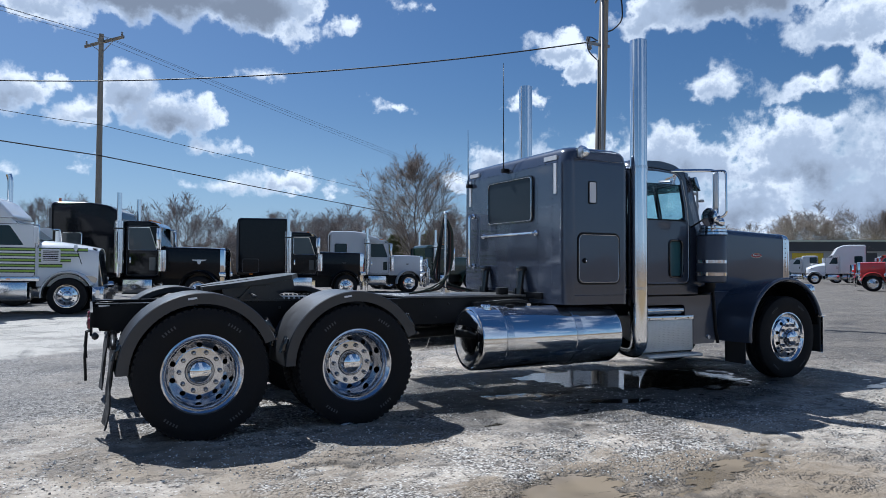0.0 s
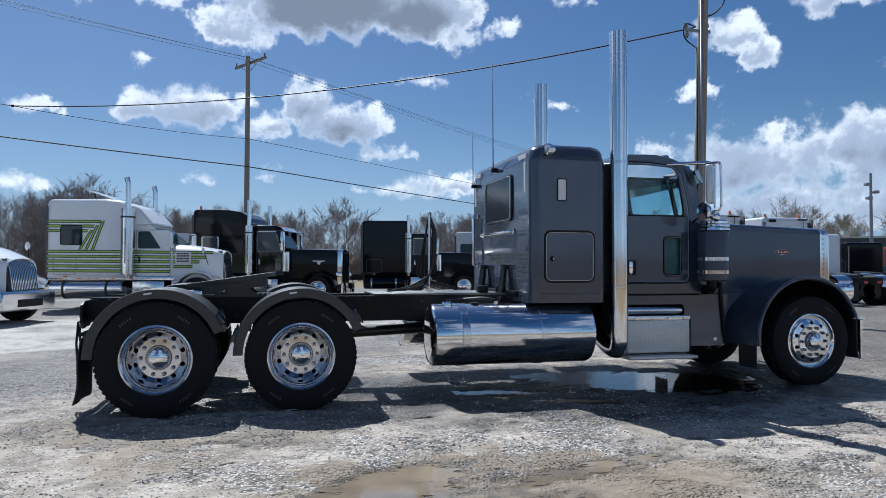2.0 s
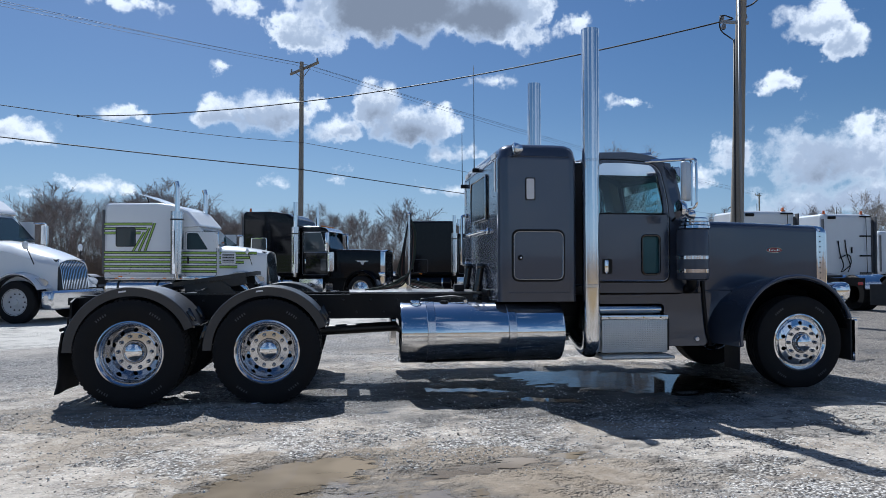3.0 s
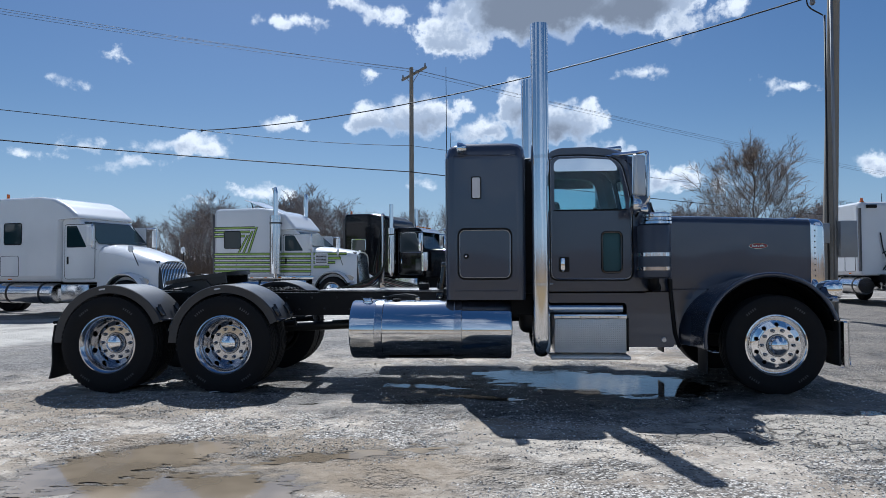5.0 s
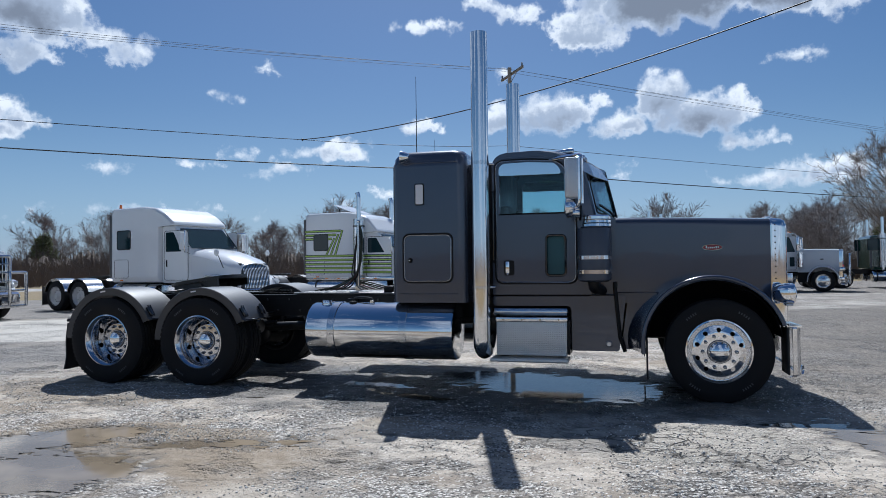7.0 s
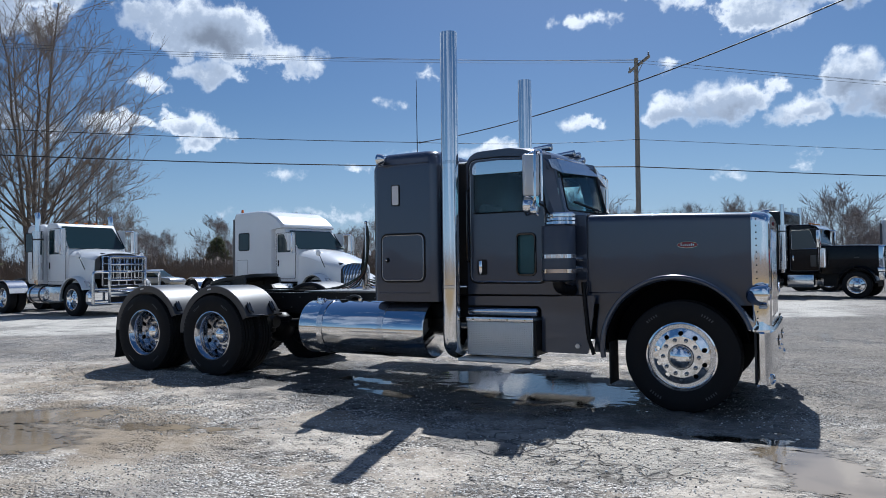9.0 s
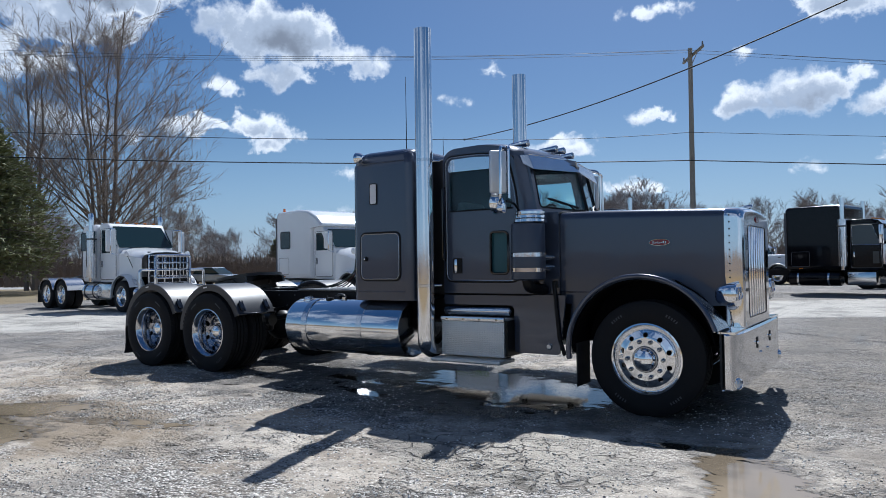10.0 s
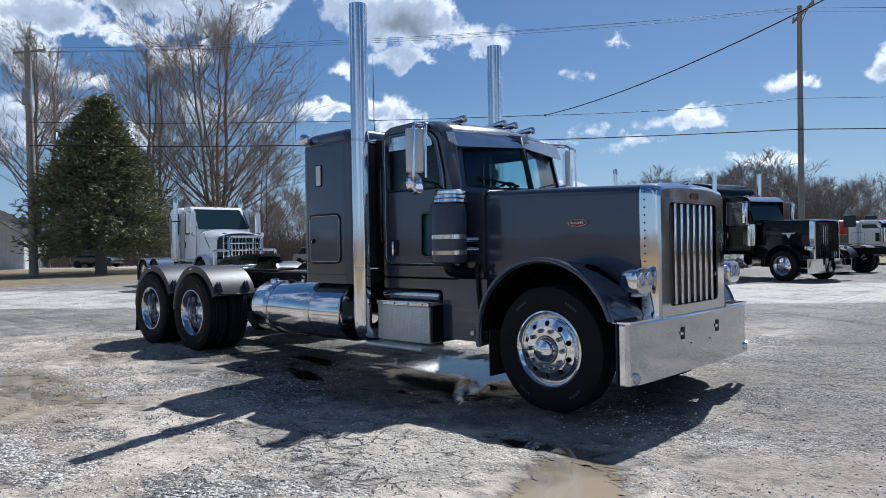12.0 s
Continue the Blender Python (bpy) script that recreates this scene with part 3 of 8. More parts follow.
    col = mix(rut, col, mix(near_tone, (0.09, 0.08, 0.072), (0.32, 0.28, 0.24)))
    # browner driven ground on the open side, up to the lane
    driven = calc("MULTIPLY", calc("MULTIPLY", ramp(split.outputs[0], 6.9, 7.9), ramp(across, 4.4, 5.2, 1.0, 0.0)), ramp(split.outputs[1], -2.0, 0.2))
    col = mix(calc("MULTIPLY", driven, ramp(nz(0.6, 6.0, 0.66, 83.0), 0.30, 0.62, 0.66, 0.96)), col, mix(near_tone, (0.080, 0.072, 0.064), (0.27, 0.24, 0.205)))
    grass = ramp(across, 27.5, 29.0)
    col = mix(grass, col, mix(nz(0.8, 8.0, 0.7), (0.30, 0.22, 0.11), (0.20, 0.17, 0.08)))
    verge = calc("MULTIPLY", ramp(calc("MULTIPLY_ADD", calc("SUBTRACT", nz(0.3, 6.0, 0.65, 27.0), 0.5), 3.0, split.outputs[0]), -23.5, -22.5, 1.0, 0.0), ramp(split.outputs[1], 1.5, 3.0))
    col = mix(calc("MULTIPLY", verge, 0.9), col, mix(nz(0.8, 8.0, 0.7), (0.31, 0.235, 0.135), (0.20, 0.16, 0.09)))
    # dry tan field on the near side of the yard, behind the film's way
    field = ramp(calc("MULTIPLY_ADD", calc("SUBTRACT", nz(0.3, 6.0, 0.65, 19.0), 0.5), 3.0, split.outputs[1]), -14.5, -12.5, 1.0, 0.0)
    col = mix(field, col, mix(nz(0.9, 8.0, 0.7), (0.36, 0.24, 0.10), (0.25, 0.18, 0.085)))
    street = calc("MULTIPLY", ramp(across, 45.0, 45.6), ramp(across, 53.0, 53.6, 1.0, 0.0))
    col = mix(street, col, (0.42, 0.41, 0.40))
    # dried, cracked crust in front of the wheel
    cu, cv = calc("MULTIPLY", calc("SUBTRACT", split.outputs[0], 6.75), 0.85), calc("MULTIPLY", calc("ADD", split.outputs[1], 2.85), 1.35)
    crust = ramp(calc("ADD", calc("MULTIPLY_ADD", cu, cu, calc("MULTIPLY", cv, cv)), calc("MULTIPLY", calc("SUBTRACT", nz(2.5, 6.0, 0.7, 21.0), 0.5), 1.6)), 0.55, 1.0, 1.0, 0.0)
    crack = node("ShaderNodeTexVoronoi", Scale=5.5)
    crack.feature = "DISTANCE_TO_EDGE"
    wob = node("ShaderNodeTexNoise", Scale=7.0, Detail=5.0)
    put(wob.inputs["Vector"], geo)
    shove = tree.nodes.new("ShaderNodeVectorMath")
    shove.operation, shove.inputs[1].default_value = "MULTIPLY_ADD", (0.12, 0.12, 0.0)
    put(shove.inputs[0], wob.outputs["Color"]), put(shove.inputs[2], geo)
    put(crack.inputs["Vector"], shove.outputs[0])
    split_line = calc("MULTIPLY", ramp(crack.outputs["Distance"], 0.015, 0.06, 1.0, 0.0), crust)
    split_line = calc("MULTIPLY", split_line, ramp(nz(2.0, 4.0, 0.6, 8.0), 0.42, 0.55))
    col = mix(calc("MULTIPLY", crust, 0.75), col, mix(nz(6.0, 7.0, 0.7), (0.40, 0.355, 0.29), (0.56, 0.505, 0.43)))
    col = mix(calc("MULTIPLY", split_line, 0.8), col, (0.10, 0.085, 0.07))
    # low ground is wet: darker and shinier
    wet = ramp(calc("MULTIPLY_ADD", nz(5.0, 6.0), 0.012, split.outputs[2]), -0.010, 0.004, 1.0, 0.0)
    col = mix(calc("MULTIPLY", wet, 0.85), col, (0.052, 0.044, 0.034))
    # washed-down patch round the long puddle; the truck's shade is painted in too
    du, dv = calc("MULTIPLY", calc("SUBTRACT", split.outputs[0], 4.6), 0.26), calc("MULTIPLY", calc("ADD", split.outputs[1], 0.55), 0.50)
    damp_shade = calc("ADD", calc("MULTIPLY_ADD", du, du, calc("MULTIPLY", dv, dv)), calc("MULTIPLY", calc("SUBTRACT", nz(1.6, 7.0, 0.65, 9.0), 0.5), 2.6))
    damp_shade = ramp(damp_shade, 0.35, 1.1, 0.86, 0.0)
    col = mix(damp_shade, col, (0.055, 0.049, 0.043))
    # stains of spilt water and oil along the parked wheels
    stain = calc("MULTIPLY", ramp(nz(0.7, 7.0, 0.68, 63.0), 0.50, 0.62), 0.45)
    col = mix(stain, col, (0.13, 0.12, 0.11))
    bsdf.inputs["Specular IOR Level"].default_value = 0.22
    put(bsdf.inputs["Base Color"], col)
    rough = calc("SUBTRACT", 0.86, calc("MULTIPLY", calc("MULTIPLY", calc("MAXIMUM", stony, dark_patch), near_pick), 0.42))
    put(bsdf.inputs["Roughness"], calc("MULTIPLY_ADD", calc("MAXIMUM", wet, damp_shade), -0.42, rough, clamp=True))
    bump = node("ShaderNodeBump", Strength=1.0, Distance=0.026)
    loose = calc("MULTIPLY_ADD", calc("MAXIMUM", stony, dark_patch), 0.85, 0.15)
    hgt = calc("MULTIPLY", calc("ADD", calc("MULTIPLY", far_d, -0.7), calc("MULTIPLY", near_d, -0.6)), loose)
    hgt = calc("ADD", hgt, calc("ADD", calc("MULTIPLY", nz(14.0, 8.0, 0.7), 0.5), calc("MULTIPLY", split_line, -0.8)))
    put(bump.inputs["Height"], calc("MULTIPLY", hgt, 1.25))
    put(bsdf.inputs["Normal"], bump.outputs[0])
    return m


def water_material(name, silt_colour, cloudy, ior):
    m = bpy.data.materials.new(name)
    m.use_nodes = True
    tree = m.node_tree
    tree.nodes.clear()
    node, put, calc, ramp, mix = node_kit(tree)
    clear, shine = tree.nodes.new("ShaderNodeBsdfTransparent"), tree.nodes.new("ShaderNodeBsdfGlossy")
    clear.inputs[0].default_value, shine.inputs["Roughness"].default_value = (0.62, 0.56, 0.46, 1), 0.015
    fres = node("ShaderNodeFresnel", IOR=ior)
    ripple, wave = node("ShaderNodeBump", Strength=0.10, Distance=0.004), node("ShaderNodeTexNoise", Scale=22.0, Detail=4.0)
    put(wave.inputs["Vector"], tree.nodes.new("ShaderNodeNewGeometry").outputs["Position"]), put(ripple.inputs["Height"], wave.outputs["Fac"])
    put(shine.inputs["Normal"], ripple.outputs[0])
    both, murk, silt = tree.nodes.new("ShaderNodeMixShader"), tree.nodes.new("ShaderNodeMixShader"), tree.nodes.new("ShaderNodeBsdfDiffuse")
    silt.inputs[0].default_value = (*silt_colour, 1)
    drift = node("ShaderNodeTexNoise", Scale=1.1, Detail=3.0)
    put(drift.inputs["Vector"], tree.nodes.new("ShaderNodeNewGeometry").outputs["Position"])
    put(murk.inputs[0], ramp(drift.outputs["Fac"], 0.40, 0.60, cloudy * 0.6, cloudy))
    put(murk.inputs[1], clear.outputs[0]), put(murk.inputs[2], silt.outputs[0])
    put(both.inputs[0], fres.outputs[0]), put(both.inputs[1], murk.outputs[0]), put(both.inputs[2], shine.outputs[0])
    # shallow margins break up round the stones
    depth = tree.nodes.new("ShaderNodeAttribute")
    depth.attribute_name = "depth"
    ragged = node("ShaderNodeTexNoise", Scale=9.0, Detail=10.0, Roughness=0.72)
    squash = tree.nodes.new("ShaderNodeVectorMath")
    squash.operation, squash.inputs[1].default_value = "MULTIPLY", (0.5, 1.5, 1.0)
    put(squash.inputs[0], tree.nodes.new("ShaderNodeNewGeometry").outputs["Position"]), put(ragged.inputs["Vector"], squash.outputs[0])
    cover = ramp(calc("MULTIPLY_ADD", calc("SUBTRACT", ragged.outputs["Fac"], 0.5), 0.076, depth.outputs["Fac"]), 0.0005, 0.0022)
    bare, ends = tree.nodes.new("ShaderNodeBsdfTransparent"), tree.nodes.new("ShaderNodeMixShader")
    put(ends.inputs[0], cover), put(ends.inputs[1], bare.outputs[0]), put(ends.inputs[2], both.outputs[0])
    put(tree.nodes.new("ShaderNodeOutputMaterial").inputs[0], ends.outputs[0])
    return m


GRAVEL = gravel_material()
WATER = water_material("clear_puddle_water", (0.16, 0.14, 0.11), 0.10, 2.1)
MUDDY = water_material("muddy_puddle_water", (0.42, 0.335, 0.235), 0.88, 1.85)
make_ground()


def make_puddles():
    """A thin level sheet of water over each group of dips; the ground's own relief gives the outline."""
    level, step = -0.0105, 0.05
    for x0, x1, y0, y1, clear in POOLS:
        nx, ny = int((x1 - x0) / step) + 1, int((y1 - y0) / step) + 1
        spots = [(x0 + i * step, y0 + j * step) for j in range(ny) for i in range(nx)]
        deep = [level - ground_height(x, y) for x, y in spots]
        faces = []
        for j in range(ny - 1):
            for i in range(nx - 1):
                q = (j * nx + i, j * nx + i + 1, (j + 1) * nx + i + 1, (j + 1) * nx + i)
                if max(deep[k] for k in q) > -0.04:
                    faces.append(q)
        me = bpy.data.meshes.new("puddle")
        me.from_pydata([(x, y, level) for x, y in spots], [], faces)
        me.attributes.new("depth", "FLOAT", "POINT").data.foreach_set("value", deep)
        me.materials.append(WATER if clear else MUDDY)
        tagged(new("puddle", me), "clear shallow puddle mirroring the sky" if clear else "shallow tan muddy puddle lying in the gravel", "puddle", "puddles in the yard", "structure")


make_puddles()


def make_stones():
    """Loose stones on the gravel, nearest the camera's way."""
    rng = random.Random(11)
    verts, faces = [], []
    for _ in range(80000):
        x, y = rng.uniform(-2.0, 10.8), rng.triangular(-6.0, 2.0, -4.2)
        if noise.noise(Vector((x * 0.8, y * 0.8, 3.0))) + rng.uniform(-0.35, 0.35) < 0.12:
            continue
        h = ground_height(x, y)
        if h < -0.010:
            continue
        r = 0.003 + 0.009 * rng.random() ** 3
        a = rng.uniform(0, 6.28)
        k = len(verts)
        for i in range(4):
            t = a + i * 1.57 + rng.uniform(-0.35, 0.35)
            verts.append((x + r * rng.uniform(0.8, 1.3) * math.cos(t), y + r * rng.uniform(0.8, 1.3) * math.sin(t), h - 0.003))
        for i in range(4):
            t = a + 0.4 + i * 1.57
            verts.append((x + r * 0.6 * math.cos(t), y + r * 0.6 * math.sin(t), h + r * rng.uniform(0.4, 0.75)))
        faces += [(k, k + 1, k + 5, k + 4), (k + 1, k + 2, k + 6, k + 5), (k + 2, k + 3, k + 7, k + 6), (k + 3, k, k + 4, k + 7), (k + 4, k + 5, k + 6, k + 7)]
    me = bpy.data.meshes.new("loose_stones")
    me.from_pydata(verts, [], faces)
    me.materials.append(STONES)
    tagged(new("loose_stones", me), "loose grey and tan crushed stones", "gravel", kind="stuff")


def stone_material():
    m = material("crushed_stone", (0.34, 0.325, 0.30), 0.85, bump=0.3, bump_size=120)
    tree = m.node_tree
    node, put, calc, ramp, mix = node_kit(tree)
    rnd = tree.nodes.new("ShaderNodeNewGeometry").outputs["Random Per Island"]
    put(tree.nodes["Principled BSDF"].inputs["Base Color"], mix(ramp(rnd, 0.0, 0.9), (0.14, 0.13, 0.12), (0.82, 0.79, 0.73)))
    return m


STONES = stone_material()
make_stones()


def paper_scrap(x, y):
    rng = random.Random(2)
    h = ground_height(x, y)
    rows = [[(x + 0.035 * i + rng.gauss(0, 0.004), y + 0.035 * j + 0.01 * i, h + 0.010 + rng.uniform(0, 0.014)) for i in range(5)] for j in range(4)]
    tagged(link_mesh("paper_scrap", thicken(skin(B(), rows), 0.002), WHITE_DECAL), "crumpled white paper scrap lying on the gravel", "litter")


paper_scrap(1.17, -1.28)

# ---- the charcoal road tractor ----
def wheel(name, x, y, z, r, side, mat_rim, dish=1, front=False, rim_r=0.309, width=0.28, lugs=True, seg=48, parent=None, label=""):
    """Wheel > tyre, rim, hub. side: -1 faces -y. dish: +1 deep bowl (drive wheel), -1 proud (steer wheel)."""
    w = root(name, x, y, z)
    if parent is not None:
        w.parent = parent
        w.matrix_world = pose(x, y, z)
    if label:
        w["label"] = label
    turn = Matrix.Rotation(radians(90) * (1 if side < 0 else -1), 4, "X")
    h = width / 2
    # tyre: bead, bulging wall, shoulder, tread
    prof = [(rim_r - 0.01, -h * 0.78), (rim_r + 0.02, -h * 0.90), (r * 0.80, -h), (r * 0.93, -h * 0.96), (r * 0.985, -h * 0.84), (r, -h * 0.70)]
    for g in (-0.38, 0.0, 0.38):
        prof += [(r, h * (g - 0.07)), (r - 0.014, h * (g - 0.05)), (r - 0.014, h * (g + 0.05)), (r, h * (g + 0.07))]
    prof += [(a, -b) for a, b in reversed(prof[:6])]
    bm = turned(B(), prof, turn, seg)
    if lugs:
        for i in range(60):
            t = 2 * math.pi * (i + 0.5) / 60
            for s in (-1, 1):
                m = turn @ Matrix.Rotation(t, 4, "Z") @ Matrix.Translation((r - 0.005, 0, s * h * 0.76))
                box(bm, -0.012, 0.0068, -0.017, 0.017, -h * 0.13, h * 0.10, turn=m)
    tyre = part("tyre", bm, RUBBER, w)
    # a few raised bars of lettering on the wall
    if name != "inner_wheel":
        for a0 in (50, 230, 300, 120):
            for k in range(5):
                m = turn @ Matrix.Rotation(radians(a0 + k * 3.4), 4, "Z") @ Matrix.Translation((r * 0.83, 0, h * 0.99))
                part("raised_bar", box(B(), -0.012, 0.012, -0.006, 0.006, -0.003, 0.0035, turn=m), RUBBER_MARK, tyre)
    # rim shell with a flange
    deep = -0.130 if dish > 0 else h * 0.74
    flange = [(rim_r - 0.012, -h * 0.8), (rim_r + 0.004, -h * 0.86), (rim_r + 0.016, -h * 0.86), (rim_r + 0.016, -h * 0.74), (rim_r - 0.03, -h * 0.6),
              (rim_r - 0.045, 0), (rim_r - 0.03, h * 0.6), (rim_r + 0.016, h * 0.74), (rim_r + 0.016, h * 0.88), (rim_r + 0.002, h * 0.90), (rim_r - 0.014, h * 0.80), (rim_r - 0.045, h * 0.45)]
    if dish > 0:
        flange += [(rim_r - 0.050, h * 0.1), (rim_r - 0.053, -h * 0.4), (rim_r - 0.060, deep)]
    else:
        flange += [(rim_r - 0.052, h * 0.55), (rim_r - 0.055, deep)]
    bm = turned(B(), flange, turn, 48)
    # disc with ten hand holes
    r_out, r_in = flange[-1][0], 0.10
    holes = [ring_of(0.023, 14, 0.219 * math.cos(radians(36 * i + 18)), 0.219 * math.sin(radians(36 * i + 18))) for i in range(10)]
    disc = plate(B(), ring_of(r_out + 0.004, 48), [ring_of(r_in, 32), *holes], None, 0.014)
    flat = plate(disc, ring_of(0.192, 40), [ring_of(r_in, 32)], Matrix.Translation((0, 0, 0.016)), 0.010)
    for v in disc.verts:
        q = (math.hypot(v.co.x, v.co.y) - r_in) / (r_out - r_in)
        k = 1.0 if q < 0.5 else max(0.0, math.cos((q - 0.5) * math.pi)) ** 1.3
        v.co.z += deep + (0.035 if dish > 0 else 0.022) * k
    bmesh.ops.transform(disc, matrix=turn, verts=disc.verts[:])
    me = bpy.data.meshes.new("tmp")
    disc.to_mesh(me), disc.free()
    bm.from_mesh(me)
    bpy.data.meshes.remove(me)
    rim = part("rim", bm, mat_rim, w)
    base = deep + (0.062 if dish > 0 else 0.049)
    # hub cover and ten nut caps
    reach = base + 0.085 if dish > 0 else base + 0.080
    hub = [(0.0, reach), (0.05, reach - 0.004), (0.085, reach - 0.022), (0.100, reach - 0.05), (0.102, base + 0.008)]
    part("hub_cover", turned(B(), hub, turn, 32), CHROME, w)
    part("hub_collar", turned(B(), [(0.103, base + 0.012), (0.112, base + 0.012), (0.120, base), (0.122, base - 0.02)], turn, 32), NUT_STEEL, w)
    for i in range(10):
        m = turn @ Matrix.Rotation(radians(36 * i), 4, "Z") @ Matrix.Translation((0.162, 0, base - 0.012))
        part("lug_nut", turned(B(), [(0.0, 0.050), (0.012, 0.047), (0.018, 0.034), (0.019, 0.010), (0.024, 0.0)], m, 10), NUT_STEEL, rim)
    return w


def arc_points(cx, cz, r, a0, a1, n):
    return [(cx + r * math.cos(radians(a0 + (a1 - a0) * i / n)), cz + r * math.sin(radians(a0 + (a1 - a0) * i / n))) for i in range(n + 1)]


def rear_fender(parent, cx, s):
    """Half-round plastic fender over one pair of drive wheels; s: side."""
    rows = []
    for y, dr in ((-1.304, -0.085), (-1.308, 0.0), (-1.298, 0.007), (-1.0, 0.010), (-0.68, 0.007), (-0.67, 0.0), (-0.674, -0.05)):
        rows.append([(x, y * -s, z) for x, z in arc_points(cx, 0.54, 0.635 + dr, 180, 22, 30)])
    f = part("fender", thicken(skin(B(), rows), 0.008), PLASTIC, parent, "grey-black half-round plastic fender")
    m = Matrix.Translation((cx, s * 1.309, 0.54)) @ Matrix.Rotation(radians(-8), 4, "Y")
    part("fender_tag", box(B(), -0.035, 0.035, -0.003, 0.003, 0.592, 0.608, turn=m), WHITE_DECAL, f)
    lip = [(cx + 0.648 * math.cos(radians(22)), s * yy, 0.54 + 0.648 * math.sin(radians(22))) for yy in (1.315, 0.66)]
    part("fender_rail", tube(B(), lip, 0.014, 8), BLACK_SHINE, f)
    for a in (160, 28):
        x, z = cx + 0.60 * math.cos(radians(a)), 0.54 + 0.60 * math.sin(radians(a))
        bm = tube(B(), [(x, -s * -1.27, z), (x, -s * -0.40, z)], 0.02, 10)
        part("fender_tube", bm, BLACK, f)
        for y in (-1.22, -0.80):
            bm = B()
            m = Matrix.Translation((cx, -s * y, 0.54)) @ Matrix.Rotation(-radians(a + 4), 4, "Y")
            box(bm, 0.625, 0.675, -0.035, 0.035, -0.06, 0.06, 0.01, turn=m)
            tube(bm, [m @ Vector((0.665, -0.02, -0.075)), m @ Vector((0.675, -0.02, 0.075))], 0.009, 6)
            tube(bm, [m @ Vector((0.665, 0.02, -0.075)), m @ Vector((0.675, 0.02, 0.075))], 0.009, 6)
            part("fender_clamp", bm, BLACK_SHINE, f)
    return f


def make_chassis(t):
    for s in (-1, 1):
        # frame rail as a C-channel, tapered at the tail
        y = s * 0.43
        outline = [(-0.80, 0.86), (-0.80, 1.03), (-0.45, 1.06), (7.55, 1.06), (7.55, 0.80), (-0.40, 0.78)]
        bm = plate(B(), outline, (), side_frame(y - 0.004, -1), 0.008)
        box(bm, -0.78, 7.55, y - (0.09 if s > 0 else 0.0), y + (0.0 if s > 0 else 0.09), 1.05, 1.064)
        box(bm, -0.4, 7.55, y - (0.09 if s > 0 else 0.0), y + (0.0 if s > 0 else 0.09), 0.786, 0.80)
        rail = part("frame_rail", bm, BLACK, t, "black steel frame rail")
        for k in range(26):
            x = -0.25 + k * 0.155
            ball(bm := B(), (x, y - 0.012 * -s, 0.86 + 0.14 * (k % 2)), 0.014, seg=8)
            part("bolt", bm, STEEL, rail)
    for x in (-0.7, 0.66, 2.0, 3.4, 4.9, 6.4):
        part("crossmember", box(B(), x - 0.05, x + 0.05, -0.425, 0.425, 0.82, 1.02, 0.01), BLACK, t)
    bm = plate(B(), [(-0.62, 0.80), (0.62, 0.80), (0.62, 1.0), (0.5, 1.04), (-0.5, 1.04), (-0.62, 1.0)], [ring_of(0.06, 16, 0, 0.9)], front_frame(-0.82, 1), 0.02)
    tail = part("tail_plate", bm, BLACK, t)
    for s in (-1, 1):
        part("tail_light", turned(B(), [(0, 0.03), (0.045, 0.02), (0.055, 0.0)], Matrix.Translation((-0.82, s * 0.52, 0.9)) @ Matrix.Rotation(radians(-90), 4, "Y"), 16), RED_BADGE, tail)
    # axles, differentials, shaft, springs, air bags
    for x in (0.0, 1.32):
        bm = rod(B(), (x, -0.95, 0.53), (x, 0.95, 0.53), 0.075)
        ball(bm, (x, 0, 0.54), 0.23, 1, 0.9, 1)
        part("drive_axle", bm, BLACK, t)
        for s in (-1, 1):
            part("air_bag", turned(B(), [(0.07, 0.0), (0.13, 0.03), (0.135, 0.10), (0.12, 0.14), (0.135, 0.18), (0.12, 0.24), (0.05, 0.26)], Matrix.Translation((x - 0.30, s * 0.42, 0.52)), 20), RUBBER, t)
            bm = tube(B(), bend([(x + 0.55, s * 0.42, 0.70), (x + 0.05, s * 0.42, 0.62), (x - 0.38, s * 0.42, 0.50)], 0.2), 0.035, 8)
            part("suspension_arm", bm, BLACK, t)
            part("shock_absorber", rod(B(), (x + 0.18, s * 0.36, 0.5), (x + 0.28, s * 0.40, 1.0), 0.035), STEEL, t)
            part("brake_chamber", rod(B(), (x + 0.22, s * 0.55, 0.66), (x + 0.42, s * 0.55, 0.66), 0.085), STEEL, t)
    part("drive_shaft", rod(B(), (1.5, 0, 0.60), (4.6, 0, 0.74), 0.06), STEEL, t)
    part("front_axle", rod(B(), (7.26, -0.95, 0.50), (7.26, 0.95, 0.50), 0.055), BLACK, t)
    for s in (-1, 1):
        bm = skin(B(), [[(7.26 + u, s * 0.43 + dy, 0.60 + 0.16 * (u / 0.75) ** 2 + dz) for u in np.linspace(-0.75, 0.75, 13)] for dy, dz in ((-0.04, 0), (0.04, 0), (0.04, 0.06), (-0.04, 0.06), (-0.04, 0))])
        part("leaf_spring", bm, BLACK, t)
    # engine and gearbox as seen from below and through the wheel arch
    bm = box(B(), 5.5, 7.3, -0.33, 0.33, 0.55, 1.25, 0.08, 3)
    box(bm, 4.6, 5.5, -0.24, 0.24, 0.55, 0.98, 0.08, 3)
    part("engine_block", bm, STEEL, t)
    # deck plate behind the sleeper
    part("deck_plate", box(B(), 2.15, 3.70, -0.46, 0.46, 1.068, 1.09, 0.004), DECK_PLATE, t, "worn diamond-tread deck plate")
